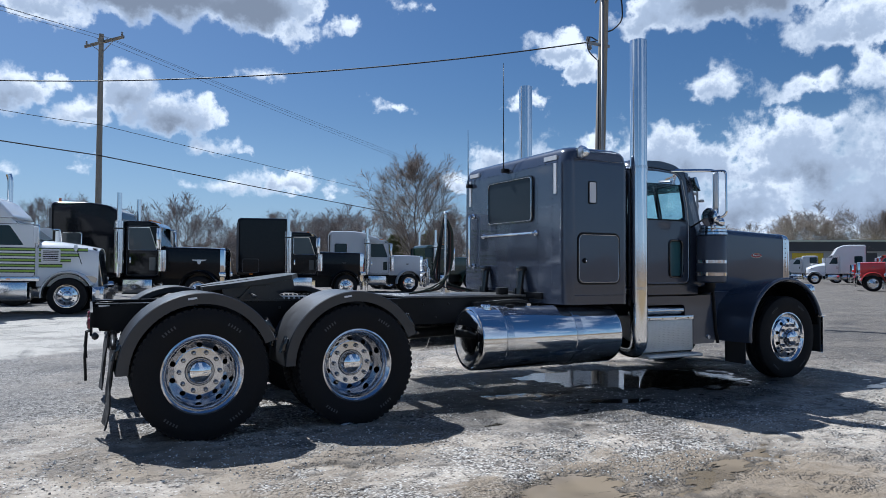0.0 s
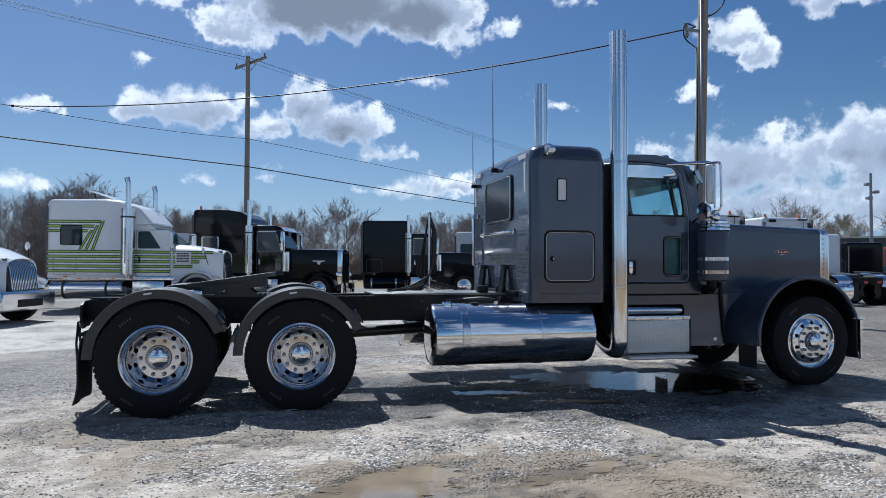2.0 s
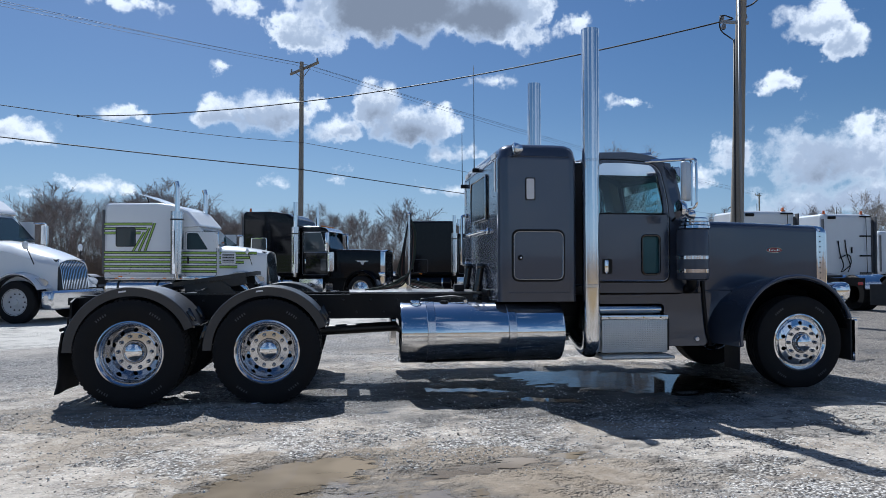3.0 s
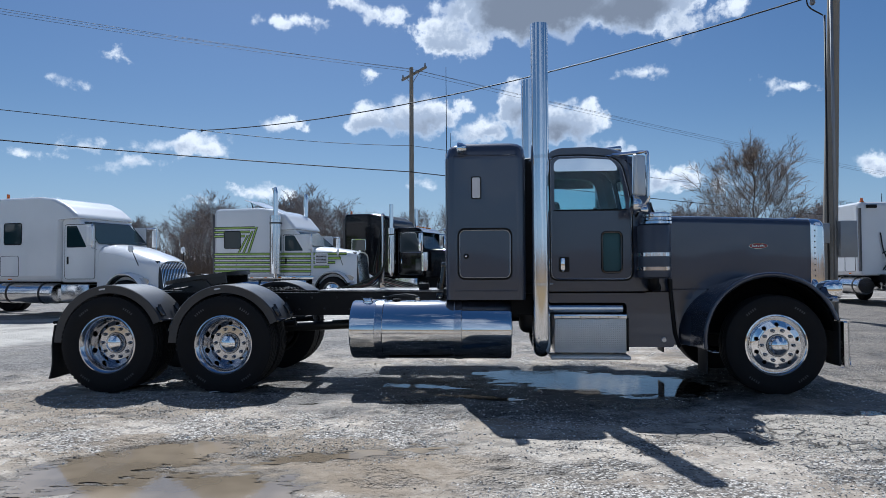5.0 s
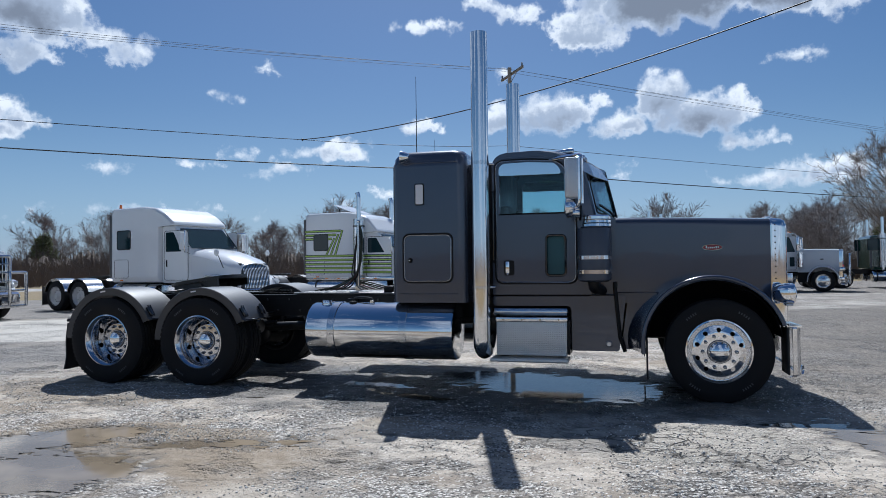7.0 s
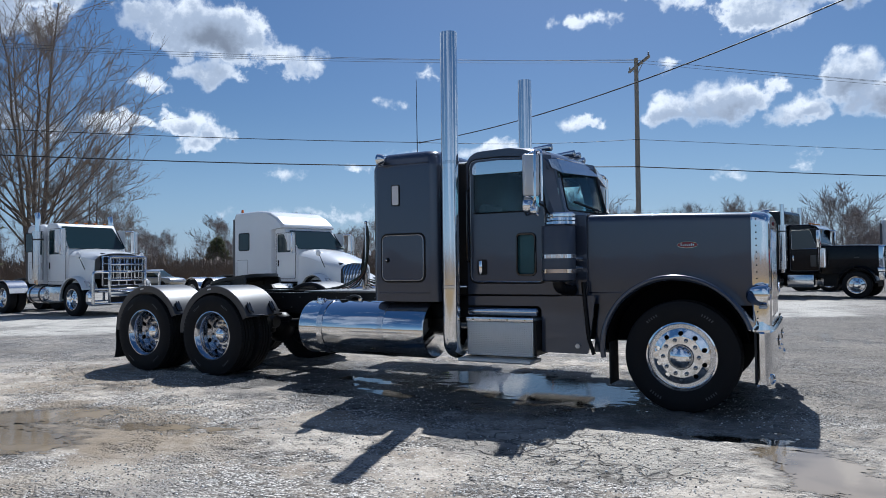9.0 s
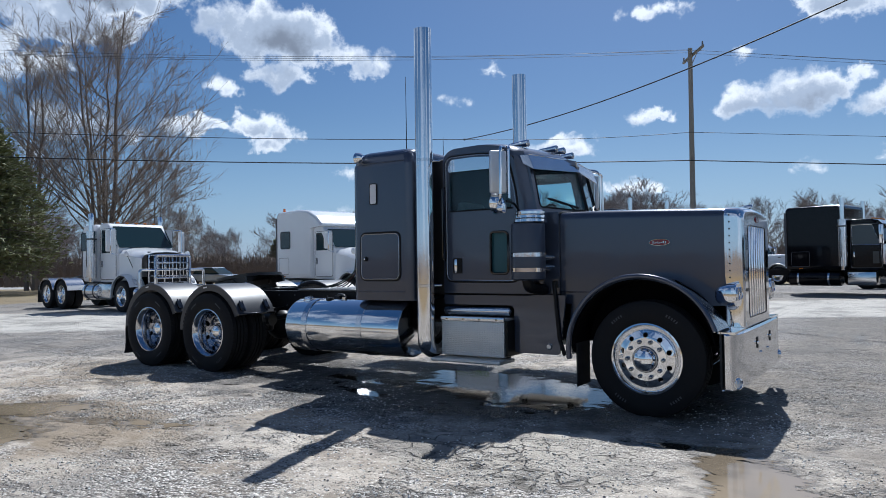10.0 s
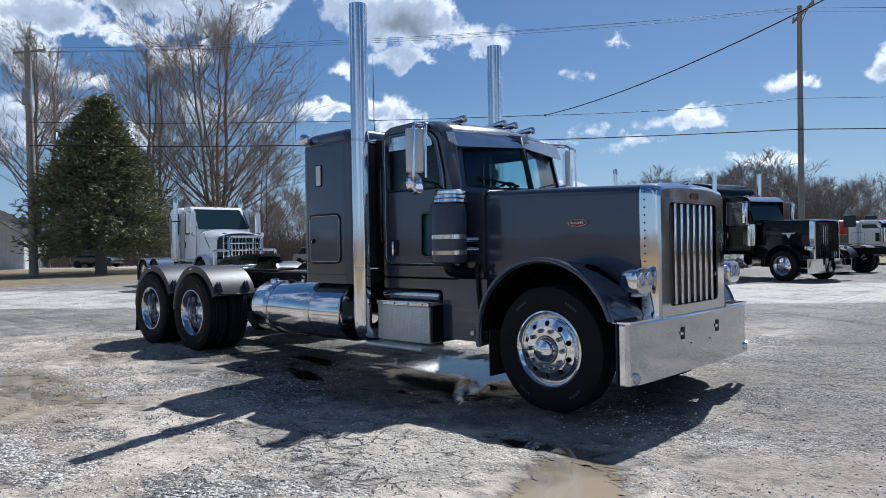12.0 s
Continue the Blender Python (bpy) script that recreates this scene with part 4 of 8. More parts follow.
    # fifth wheel: tilted horseshoe plate on two pedestals
    outline = [(1.08, 0.20), (1.08, -0.20), (0.98, -0.36), (0.62, -0.46), (0.36, -0.42), (0.22, -0.30), (0.14, -0.24), (0.14, -0.10), (0.40, -0.05), (0.62, -0.07), (0.70, 0.0),
               (0.62, 0.07), (0.40, 0.05), (0.14, 0.10), (0.14, 0.24), (0.22, 0.30), (0.36, 0.42), (0.62, 0.46), (0.98, 0.36)]
    tilt = Matrix.Translation((0.64, 0, 1.225)) @ Matrix.Rotation(radians(-8), 4, "Y") @ Matrix.Translation((-0.64, 0, 0))
    bm = plate(B(), outline, (), tilt, 0.045)
    box(bm, 0.30, 0.98, -0.40, -0.36, -0.09, 0.0, turn=tilt), box(bm, 0.30, 0.98, 0.36, 0.40, -0.09, 0.0, turn=tilt)
    fifth = part("fifth_wheel", bm, STEEL, t, "greasy black steel fifth-wheel coupling plate")
    for s in (-1, 1):
        part("pedestal", plate(B(), [(0.42, 1.064), (0.90, 1.064), (0.74, 1.21), (0.56, 1.21)], (), side_frame(s * 0.40 + 0.03, -1), 0.06), STEEL, fifth)
    part("release_handle", tube(B(), [(0.55, -0.40, 1.14), (0.55, -0.72, 1.12), (0.50, -0.78, 1.12)], 0.011), STEEL, fifth)
    # slider base plate with teeth
    bm = box(B(), 0.30, 1.30, -0.45, 0.45, 1.066, 1.082)
    for k in range(18):
        for s in (-1, 1):
            box(bm, 0.80 + k * 0.05, 0.825 + k * 0.05, s * 0.40 - 0.02, s * 0.40 + 0.02, 1.082, 1.10)
    part("slider_plate", bm, STEEL, fifth)
    # wheels
    for x in (0.0, 1.32):
        for s in (-1, 1):
            wheel("outer_wheel", x, s * 1.12, 0.523, 0.533, s, WHEEL_METAL, dish=1, parent=t)
            # dark inner rim and an added black disc keep the hand holes dark
            wheel("inner_wheel", x, s * 0.79, 0.523, 0.533, s, STEEL, dish=1, parent=t, seg=36)
            part("drum_face", rod(B(), (x, s * 0.84, 0.523), (x, s * 0.925, 0.523), 0.215, seg=28), BLACK, t)
            rear_fender(t, x, s)
        for s in (-1, 1):
            for y in (0.62,):
                part("brake_drum", rod(B(), (x, s * 0.58, 0.523), (x, s * 0.70, 0.523), 0.21, seg=24), STEEL, t)
    for s in (-1, 1):
        wheel("steer_wheel", 7.265, s * 0.97, 0.518, 0.53, s, CHROME, dish=-1, front=True, parent=t, lugs=False, seg=64)
        # black disc added behind the steer wheel's hand holes to darken them
        part("drum_face", rod(B(), (7.265, s * 0.78, 0.518), (7.265, s * 1.02, 0.518), 0.235, seg=28), BLACK, t)
        # rear mud flap, hung from a bracket, its foot blown a little back
        rows = [[(-0.665 - 0.05 * (1 - k / 8) ** 2 + 0.012 * math.sin(k * 0.9 + j), -s * (-1.28 + 0.075 * j), 0.13 + 0.075 * k) for k in range(9)] for j in range(9)]
        part("mud_flap", thicken(skin(B(), rows), 0.012), FLAP, t, "black rubber mud flap")
        part("flap_bracket", tube(B(), [(-0.64, s * 0.45, 0.80), (-0.66, s * 1.27, 0.76)], 0.018), BLACK, t)
    # loose chain and straps at the tail
    for y, l in ((-0.58, 0.40), (-0.47, 0.22)):
        bm = tube(B(), [(-0.815, y, 0.84), (-0.845, y, 0.83), (-0.855, y - 0.02, 0.82 - l * 0.5), (-0.845, y, 0.82 - l)], 0.012, 6)
        part("hanging_strap", bm, BLACK, t)
    for s in (-1, 1):
        ball(bm := B(), (-0.78, s * 0.66, 0.80), 0.03, seg=10)
        rod(bm, (-0.78, s * 0.45, 0.80), (-0.78, s * 0.66, 0.80), 0.018)
        part("tail_hook", bm, STEEL, t)
    # pogo stick with coiled hoses
    bm = rod(B(), (2.88, 0.0, 1.09), (2.88, 0.0, 2.02), 0.018)
    box(bm, 2.85, 2.91, -0.05, 0.05, 1.09, 1.16)
    ball(bm, (2.88, 0, 2.03), 0.025, seg=10)
    pogo = part("hose_mast", bm, CHROME_DULL, t, "steel mast carrying air hoses")
    rng = random.Random(5)
    for k, mat in enumerate((HOSE, HOSE, HOSE_RED, HOSE_GREEN, HOSE, HOSE_GREEN)):
        a = rng.uniform(-0.12, 0.12)
        w = 0.03 + 0.012 * k
        pts = [(2.98 + 0.07 * k, -0.16 + 0.06 * k, 1.12), (2.82 - 0.02 * k, a, 1.17 + 0.02 * k), (2.83 - w * 0.5, a * 0.6, 1.50), (2.85, a * 0.5, 1.84), (2.88, a * 0.3, 1.97 + 0.01 * k), (2.90 + w * 0.6, -a * 0.4, 1.84), (2.89 + w * 0.6, -a * 0.7, 1.5), (2.88, -a, 1.30), (2.80 - 0.04 * k, -0.05 - a, 1.15), (2.58 - 0.05 * k, -0.06 * k + 0.1, 1.105)]
        part("air_hose", tube(B(), bend(pts, 0.14, 6), 0.009, 7), mat, pogo)
    box(bm := B(), 3.38, 3.50, -0.40, -0.30, 1.09, 1.17, 0.008)
    part("junction_box", bm, BLACK, t)


def make_tank(t, s):
    y, z, r = s * 0.90, 0.66, 0.33
    lay = Matrix.Translation((2.68, y, z)) @ Matrix.Rotation(radians(90), 4, "Y")
    prof = [(0.0, -0.022), (0.12, -0.020), (0.22, -0.012), (0.28, 0.002), (0.295, 0.012), (0.308, 0.004), (0.322, 0.010), (r, 0.03), (r, 1.77), (0.322, 1.794), (0.30, 1.80), (0.0, 1.815)]
    tank = part("fuel_tank", turned(B(), prof, lay, 64), TANK_METAL, t, "polished aluminium cylindrical fuel tank")
    for x in (0.33, 1.21):
        strap = [(r + 0.002, x - 0.045), (r + 0.008, x - 0.040), (r + 0.008, x + 0.040), (r + 0.002, x + 0.045)]
        part("tank_strap", turned(B(), strap, lay, 64), CHROME_DULL, tank)
        bm = box(B(), 2.68 + x - 0.05, 2.68 + x + 0.05, s * 0.45 - 0.02, s * 0.62 + 0.02, 0.72, 1.02, 0.01)
        part("tank_bracket", bm, BLACK, tank)
    up = Matrix.Translation((2.86, s * 0.97, 0.965))
    cap = [(0.0, 0.055), (0.05, 0.052), (0.058, 0.04), (0.058, 0.015), (0.068, 0.012), (0.07, -0.03)]
    part("filler_cap", turned(B(), cap, up, 24), CHROME, tank)
    part("return_line", tube(B(), bend([(3.42, s * 0.92, 0.975), (3.42, s * 0.92, 1.03), (3.30, s * 0.86, 1.05), (3.12, s * 0.72, 1.03), (3.0, s * 0.50, 1.0)], 0.06), 0.016, 8), HOSE, tank)
    part("line_fitting", turned(B(), [(0.032, -0.02), (0.032, 0.03), (0.02, 0.034), (0.0, 0.036)], Matrix.Translation((3.42, s * 0.92, 0.985)), 12), CHROME_DULL, tank)
    part("tank_sender", turned(B(), [(0.05, -0.02), (0.05, 0.018), (0.0, 0.022)], Matrix.Translation((3.18, s * 0.93, 0.985)), 16), BLACK, tank)
    part("cap_chain", tube(B(), bend([(2.90, s * 0.98, 1.0), (3.0, s * 0.96, 0.995), (3.06, s * 0.92, 0.995)], 0.03), 0.006, 6), CHROME_DULL, tank)
    return tank


def make_sleeper(t):
    x0, x1, w, z0, z1 = 3.75, 4.645, 1.165, 1.0, 2.775
    # body: rounded plan, sides slightly tucked below the roof cap
    rows = []
    levels = [(1.0, 0.0), (1.02, 0.0), (2.55, 0.0), (2.585, 0.004), (2.60, 0.012), (2.66, 0.022), (2.705, 0.05), (2.735, 0.10), (2.752, 0.18), (2.765, 0.34), (2.775, 0.42)]
    for z, d in levels:
        outline = rounded(x0 + d, x1 - d * 0.7, -w + d, w - d, max(0.115, 0.115 + d * 0.1), 6) if d < 0.4 else rounded(x0 + d, x1 - d * 0.7, -w + d, w - d, 0.1, 6)
        rows.append([(x, y, z) for x, y in outline])
    body = weighted(part("sleeper_body", skin(B(), rows, close=True, cap=True), PAINT, t, "charcoal-painted sleeper box with rounded edges"))
    for s in (-1, 1):
        m = side_frame(s * (w + 0.001), s)
        # hatch, its edge highlight put into a pale bead; lock
        hatch = part("luggage_hatch", plate(B(), rounded(3.915, 4.465, 1.245, 1.765, 0.06), (), m, 0.008), PAINT, body)
        part("hatch_gap", tube(B(), [(x, s * (w + 0.001), z) for x, z in rounded(3.900, 4.480, 1.230, 1.780, 0.072)], 0.011, 6, closed=True), BLACK, hatch)
        part("hatch_seal", tube(B(), [(x, s * (w + 0.008), z) for x, z in rounded(3.915, 4.465, 1.245, 1.765, 0.060)], 0.0075, 6, closed=True), SEAM_HIGHLIGHT, hatch)
        part("hatch_lock", turned(B(), [(0, 0.028), (0.02, 0.026), (0.026, 0.012), (0.03, 0.0)], Matrix.Translation((3.985, s * (w + 0.008), 1.48)) @ Matrix.Rotation(radians(90 if s < 0 else -90), 4, "X"), 14), BLACK, hatch)
        part("lock_pin", turned(B(), [(0, 0.036), (0.009, 0.034), (0.010, 0.02)], Matrix.Translation((3.985, s * (w + 0.008), 1.48)) @ Matrix.Rotation(radians(90 if s < 0 else -90), 4, "X"), 10), CHROME, hatch)
        part("vent_bezel", plate(B(), rounded(4.043, 4.154, 2.108, 2.357, 0.02), (), m, 0.008), BLACK, body)
        part("vent_cover", plate(B(), rounded(4.055, 4.142, 2.12, 2.345, 0.015), (), m, 0.012), WHITE_DECAL, body, "bright metal vent cover")
        # seam trims round the roof cap and foot
        part("roof_seam", tube(B(), [(3.86, s * (w - 0.002), 2.592), (4.54, s * (w - 0.002), 2.592)], 0.006, 6), PAINT, body)
        part("foot_seam", tube(B(), [(3.86, s * (w + 0.001), 1.10), (4.54, s * (w + 0.001), 1.10)], 0.005, 6), PAINT, body)
        # work light on a bracket, rear upper corner
        bm = tube(B(), [(3.94, s * (w - 0.01), 2.60), (3.925, s * (w + 0.07), 2.62), (3.91, s * (w + 0.07), 2.66)], 0.012, 8)
        lamp = part("work_light", bm, CHROME, body, "small round chrome work light")
        turn = Matrix.Translation((3.93, s * (w + 0.05), 2.66)) @ Matrix.Rotation(radians(-90), 4, "Y")
        part("lamp_bowl", turned(B(), [(0, -0.075), (0.035, -0.065), (0.062, -0.02), (0.072, 0.03), (0.058, 0.036)], turn, 18), CHROME, lamp)
        part("lamp_lens", turned(B(), [(0, 0.044), (0.034, 0.040), (0.060, 0.03)], turn, 18), LENS, lamp)
        # white corner reflectors on the back
        bm = box(B(), x0 - 0.006, x0 + 0.003, s * 0.96 - 0.025, s * 0.96 + 0.025, 2.22, 2.56)
        part("reflector_strip", bm, WHITE_DECAL, body)
        bm = box(B(), x0 + 0.0, x0 + 0.012, s * 0.86 - 0.12, s * 0.86 + 0.12, 2.60, 2.65)
        part("reflector_strip", bm, WHITE_DECAL, body)
    # back window with frame
    m = front_frame(x0 - 0.002, -1)
    part("back_window", plate(B(), rounded(-0.52, 0.46, 1.95, 2.46, 0.05), (), m, 0.012), GLASS_SLATE, body, "dark tinted back window")
    part("window_frame", plate(B(), rounded(-0.54, 0.48, 1.93, 2.48, 0.065), [rounded(-0.515, 0.455, 1.955, 2.455, 0.05)], m, 0.02), BLACK_SHINE, body)
    part("window_bead", tube(B(), [(x0 - 0.022, y, z) for y, z in rounded(-0.518, 0.458, 1.952, 2.458, 0.052)], 0.005, 6, closed=True), CHROME_DULL, body)
    # grab rails
    for pts, r in (([(x0, -0.60, 1.80), (x0 - 0.05, -0.60, 1.80), (x0 - 0.05, 0.58, 1.80), (x0, 0.58, 1.80)], 0.016),
                   ([(x0, 0.86, 1.42), (x0 - 0.07, 0.86, 1.42), (x0 - 0.07, 0.86, 2.08), (x0, 0.86, 2.08)], 0.02)):
        rail = part("grab_rail", tube(B(), bend(pts, 0.04), r, 10), CHROME, body)
        for p in (pts[0], pts[-1]):
            part("rail_foot", ball(B(), (p[0] - 0.012, p[1], p[2]), 0.036, 0.5, 1, 1, 12), CHROME, rail)
    # two damper boots and lower rail
    for y in (-0.36, 0.46):
        bm = rod(B(), (x0 - 0.08, y, 1.12), (x0 - 0.05, y, 1.38), 0.045)
        rod(bm, (x0 - 0.09, y, 1.02), (x0 - 0.08, y, 1.16), 0.065)
        box(bm, x0 - 0.10, x0 + 0.0, y - 0.05, y + 0.05, 1.36, 1.42, 0.015)
        box(bm, x0 - 0.16, x0 - 0.04, y - 0.09, y + 0.09, 0.98, 1.06, 0.02)
        part("suspension_damper", bm, BLACK_SHINE, body, "black cab suspension damper")
    part("back_rail", box(B(), x0 - 0.05, x0 - 0.006, -0.75, 0.85, 1.045, 1.12, 0.01), BLACK, body)
    for k in range(36):
        for z in (1.06, 2.57):
            part("rivet", ball(B(), (x0 - 0.001, -1.0 + k * 2.0 / 35, z), 0.007, seg=6), PAINT, body) if k % 2 == 0 else None
    for k in range(16):
        for y in (-0.90, 0.90, -0.62):
            part("rivet", ball(B(), (x0 - 0.001, y, 1.15 + k * 0.085), 0.007, seg=6), PAINT, body)
    # aerials
    for y, top, h0 in ((0.04, 3.93, 2.60), (0.94, 3.25, 2.50)):
        a = part("aerial", rod(B(), (3.70, y, h0), (3.695, y, top), 0.007, 0.003, 6), BLACK, body, "thin black whip aerial")
        part("aerial_base", box(B(), 3.68, 3.76, y - 0.03, y + 0.03, h0 - 0.03, h0 + 0.02, 0.006), BLACK, a)
    # dark boot between sleeper and cab
    bm = box(B(), 4.62, 4.92, -0.80, 0.80, 1.05, 2.62, 0.05)
    part("sleeper_boot", bm, BLACK, t, "black rubber boot between cab and sleeper")


def make_stack(t, s):
    y = -1.13 if s < 0 else 1.21
    x, r = 4.80, 0.097
    prof = [(r - 0.004, 3.9), (r - 0.004, 4.035), (r, 4.035), (r, 2.55), (r + 0.003, 2.55), (r + 0.003, 2.50), (r, 2.50), (r, 0.62)]
    st = part("exhaust_pipe", turned(B(), prof, Matrix.Translation((x, y, 0)), 40), STACK_CHROME, t, "tall straight chrome exhaust stack")
    pts = [(x, y, 0.66), (x, y, 0.56), (x + 0.005, y - s * 0.02, 0.50), (x + 0.01, y - s * 0.09, 0.46), (x, y - s * 0.22, 0.47), (x - 0.02, y - s * 0.45, 0.58)]
    part("stack_elbow", tube(B(), bend(pts, 0.12, 5), r, 28), STACK_CHROME, st)
    for z in (2.56, 1.17):
        bm = turned(B(), [(r + 0.001, -0.018), (r + 0.004, -0.016), (r + 0.004, 0.016), (r + 0.001, 0.018)], Matrix.Translation((x, y, z)), 32)
        rod(bm, (x - 0.03, y - s * 0.09, z), (x - 0.10, y - s * 0.30, z), 0.018), rod(bm, (x + 0.06, y - s * 0.07, z), (x + 0.13, y - s * 0.12, z), 0.012)
        part("stack_clamp", bm, CHROME_DULL, st)


CAB_SIDE = [(4.885, 1.06), (4.885, 2.58), (4.93, 2.66), (5.02, 2.70), (5.40, 2.712), (5.62, 2.675), (5.74, 2.60), (5.80, 2.50), (5.855, 2.20), (5.95, 1.93), (6.0, 1.70), (6.0, 1.06)]
WINDOW = [(4.975, 2.00), (4.975, 2.53), (5.02, 2.565), (5.30, 2.57), (5.60, 2.55), (5.69, 2.47), (5.755, 2.18), (5.775, 2.00)]
DOOR = [(4.935, 1.22), (4.935, 2.56), (4.99, 2.60), (5.30, 2.605), (5.62, 2.58), (5.72, 2.50), (5.80, 2.18), (5.825, 1.95), (5.825, 1.22)]
PEEP = rounded(5.50, 5.715, 1.295, 1.745, 0.045)


def make_cab(t):
    w = 0.885
    part("cab_floor", box(B(), 4.9, 6.0, -w + 0.03, w - 0.03, 1.06, 1.10), BLACK, t)
    for s in (-1, 1):
        m = side_frame(s * (w - 0.03), s)
        part("cab_side", plate(B(), smooth_outline(CAB_SIDE, 0.05), [smooth_outline(WINDOW, 0.05), PEEP], m, 0.03), PAINT, t)
        md = side_frame(s * (w + 0.001), s)
        door = part("cab_door", plate(B(), smooth_outline(DOOR, 0.09, 6), [smooth_outline(WINDOW, 0.05), PEEP], md, 0.012), PAINT, t, "charcoal cab door with tinted windows")
        part("door_gap", tube(B(), [(x, s * (w + 0.001), z) for x, z in smooth_outline([(4.922, 1.207), (4.922, 2.57), (4.985, 2.614), (5.30, 2.619), (5.627, 2.594), (5.733, 2.506), (5.813, 2.182), (5.838, 1.95), (5.838, 1.207)], 0.095, 6)], 0.011, 6, closed=True), BLACK, door)
        # the door's edge highlight, put into a pale bead
        part("door_seal", tube(B(), [(x, s * (w + 0.012), z) for x, z in smooth_outline(DOOR, 0.09, 6)], 0.0075, 6, closed=True), SEAM_HIGHLIGHT, door)
        part("side_window", plate(B(), smooth_outline(WINDOW, 0.05), (), side_frame(s * (w - 0.012), s), 0.006), GLASS, door, "tinted side window")
        part("peep_window", plate(B(), rounded(5.49, 5.725, 1.285, 1.755, 0.05), (), side_frame(s * (w - 0.02), s), 0.006), GLASS_TEAL, door, "small lower peep window")
        part("peep_frame", tube(B(), [(x, s * (w + 0.016), z) for x, z in PEEP], 0.014, 6, closed=True), BLACK_SHINE, door)
        part("window_ledge", tube(B(), [(4.97, s * (w + 0.014), 1.995), (5.78, s * (w + 0.014), 1.995)], 0.009, 6), BLACK, door)
        # bright strip over the window
        chop = [(4.97, 2.435), (4.97, 2.53), (5.02, 2.575), (5.30, 2.58), (5.60, 2.56), (5.66, 2.50), (5.68, 2.435)]
        part("window_visor", plate(B(), smooth_outline(chop, 0.03), (), side_frame(s * (w + 0.014), s), 0.01), CHROME, door, "bright stainless window visor")
        part("handle_pocket", plate(B(), rounded(5.02, 5.135, 1.30, 1.47, 0.02), (), side_frame(s * (w + 0.012), s), 0.012), BLACK, door)
        part("door_handle", box(B(), 5.035, 5.085, s * (w + 0.03) - 0.012, s * (w + 0.03) + 0.012, 1.32, 1.46, 0.01), CHROME, door, "chrome door handle")
        part("door_lock", ball(B(), (5.06, s * (w + 0.03), 1.315), 0.016, seg=8), CHROME, door)
        # skirt below the door and side of the cowl behind the wheel
        skirt = [(4.885, 0.955), (4.885, 1.072), (6.36, 1.072), (6.28, 0.46), (5.77, 0.46), (5.77, 0.92), (5.74, 0.955)]
        part("cab_skirt", plate(B(), smooth_outline(skirt, 0.03), (), side_frame(s * (w - 0.03), s), 0.03), PAINT, t, "charcoal skirt panel below the cab")
        cowl = [(5.99, 1.078), (5.99, 1.90), (6.05, 1.93), (6.26, 1.93), (6.26, 1.078)]
        part("cowl_side", plate(B(), cowl, (), side_frame(s * (w - 0.10), s), 0.03), PAINT, t)
        part("skirt_lamp", turned(B(), [(0, 0.02), (0.025, 0.018), (0.034, 0.0)], Matrix.Translation((6.17, s * (w + 0.0), 0.54)) @ Matrix.Rotation(radians(90 if s < 0 else -90), 4, "X"), 16), LENS, t)
        part("belt_line", tube(B(), [(4.89, s * (w + 0.002), 1.075), (6.25, s * (w + 0.002), 1.075)], 0.006, 6), BLACK, t)
        part("door_grab", tube(B(), bend([(4.905, s * w, 1.45), (4.905, s * (w + 0.05), 1.47), (4.905, s * (w + 0.05), 2.25), (4.905, s * w, 2.27)], 0.03), 0.011, 8), BLACK_SHINE, t)
        part("skirt_latch", box(B(), 6.22, 6.27, s * w - 0.02, s * w + 0.02, 1.14, 1.22, 0.01), BLACK, t)
        part("skirt_strap", tube(B(), [(6.24, s * (w + 0.01), 1.20), (6.26, s * (w + 0.012), 0.95), (6.29, s * (w + 0.01), 0.62), (6.34, s * (w + 0.0), 0.46)], 0.022, 8), BLACK, t, "black cable conduit")
    # roof: side profile carried across with rounded flanks
    prof = [(4.885, 2.40), (4.885, 2.60), (4.93, 2.68), (5.02, 2.722), (5.40, 2.735), (5.62, 2.70), (5.74, 2.635), (5.80, 2.53)]
    rows = []
    for y, d in ((-w - 0.001, 0.10), (-w + 0.01, 0.05), (-w + 0.05, 0.018), (-w + 0.12, 0.0), (0, -0.018), (w - 0.12, 0.0), (w - 0.05, 0.018), (w - 0.01, 0.05), (w + 0.001, 0.10)):
        cx = 5.35
        nose = 0.08 + 0.17 * (1 - abs(y) / 0.886)
        rows.append([(p.x + (cx - p.x) * d * 0.12 + max(0.0, p.x - 5.4) / 0.4 * nose, y, p.z - d * (0.9 if p.z > 2.5 else 0.3)) for p in bend([(q[0], 0, q[1]) for q in prof], 0.06, 3)])
    part("cab_roof", thicken(skin(B(), rows), 0.01), PAINT, t, "charcoal cab roof")
    part("cab_back", plate(B(), rounded(-w + 0.04, w - 0.04, 1.08, 2.62, 0.1), [rounded(-0.5, 0.5, 1.3, 2.4, 0.1)], front_frame(4.89, -1), 0.02), BLACK, t)
    # windscreen: two raked panes that meet in a shallow point
    low, high = Vector((6.245, 0, 1.93)), Vector((6.10, 0, 2.545))
    for s in (-1, 1):
        # painted pillar that closes the corner between door and windscreen
        rows = [[(5.785, s * (w + 0.002), 2.60), (5.795, s * (w + 0.002), 2.50), (5.850, s * (w + 0.002), 2.20), (5.945, s * (w + 0.002), 1.93), (5.985, s * (w + 0.002), 1.78)],
                [(5.885, s * (w - 0.05), 2.60), (5.90, s * (w - 0.05), 2.52), (5.97, s * (w - 0.03), 2.20), (6.035, s * (w - 0.01), 1.93), (6.04, s * (w - 0.01), 1.78)]]
        part("windscreen_pillar", thicken(skin(B(), rows), 0.02), PAINT, t)
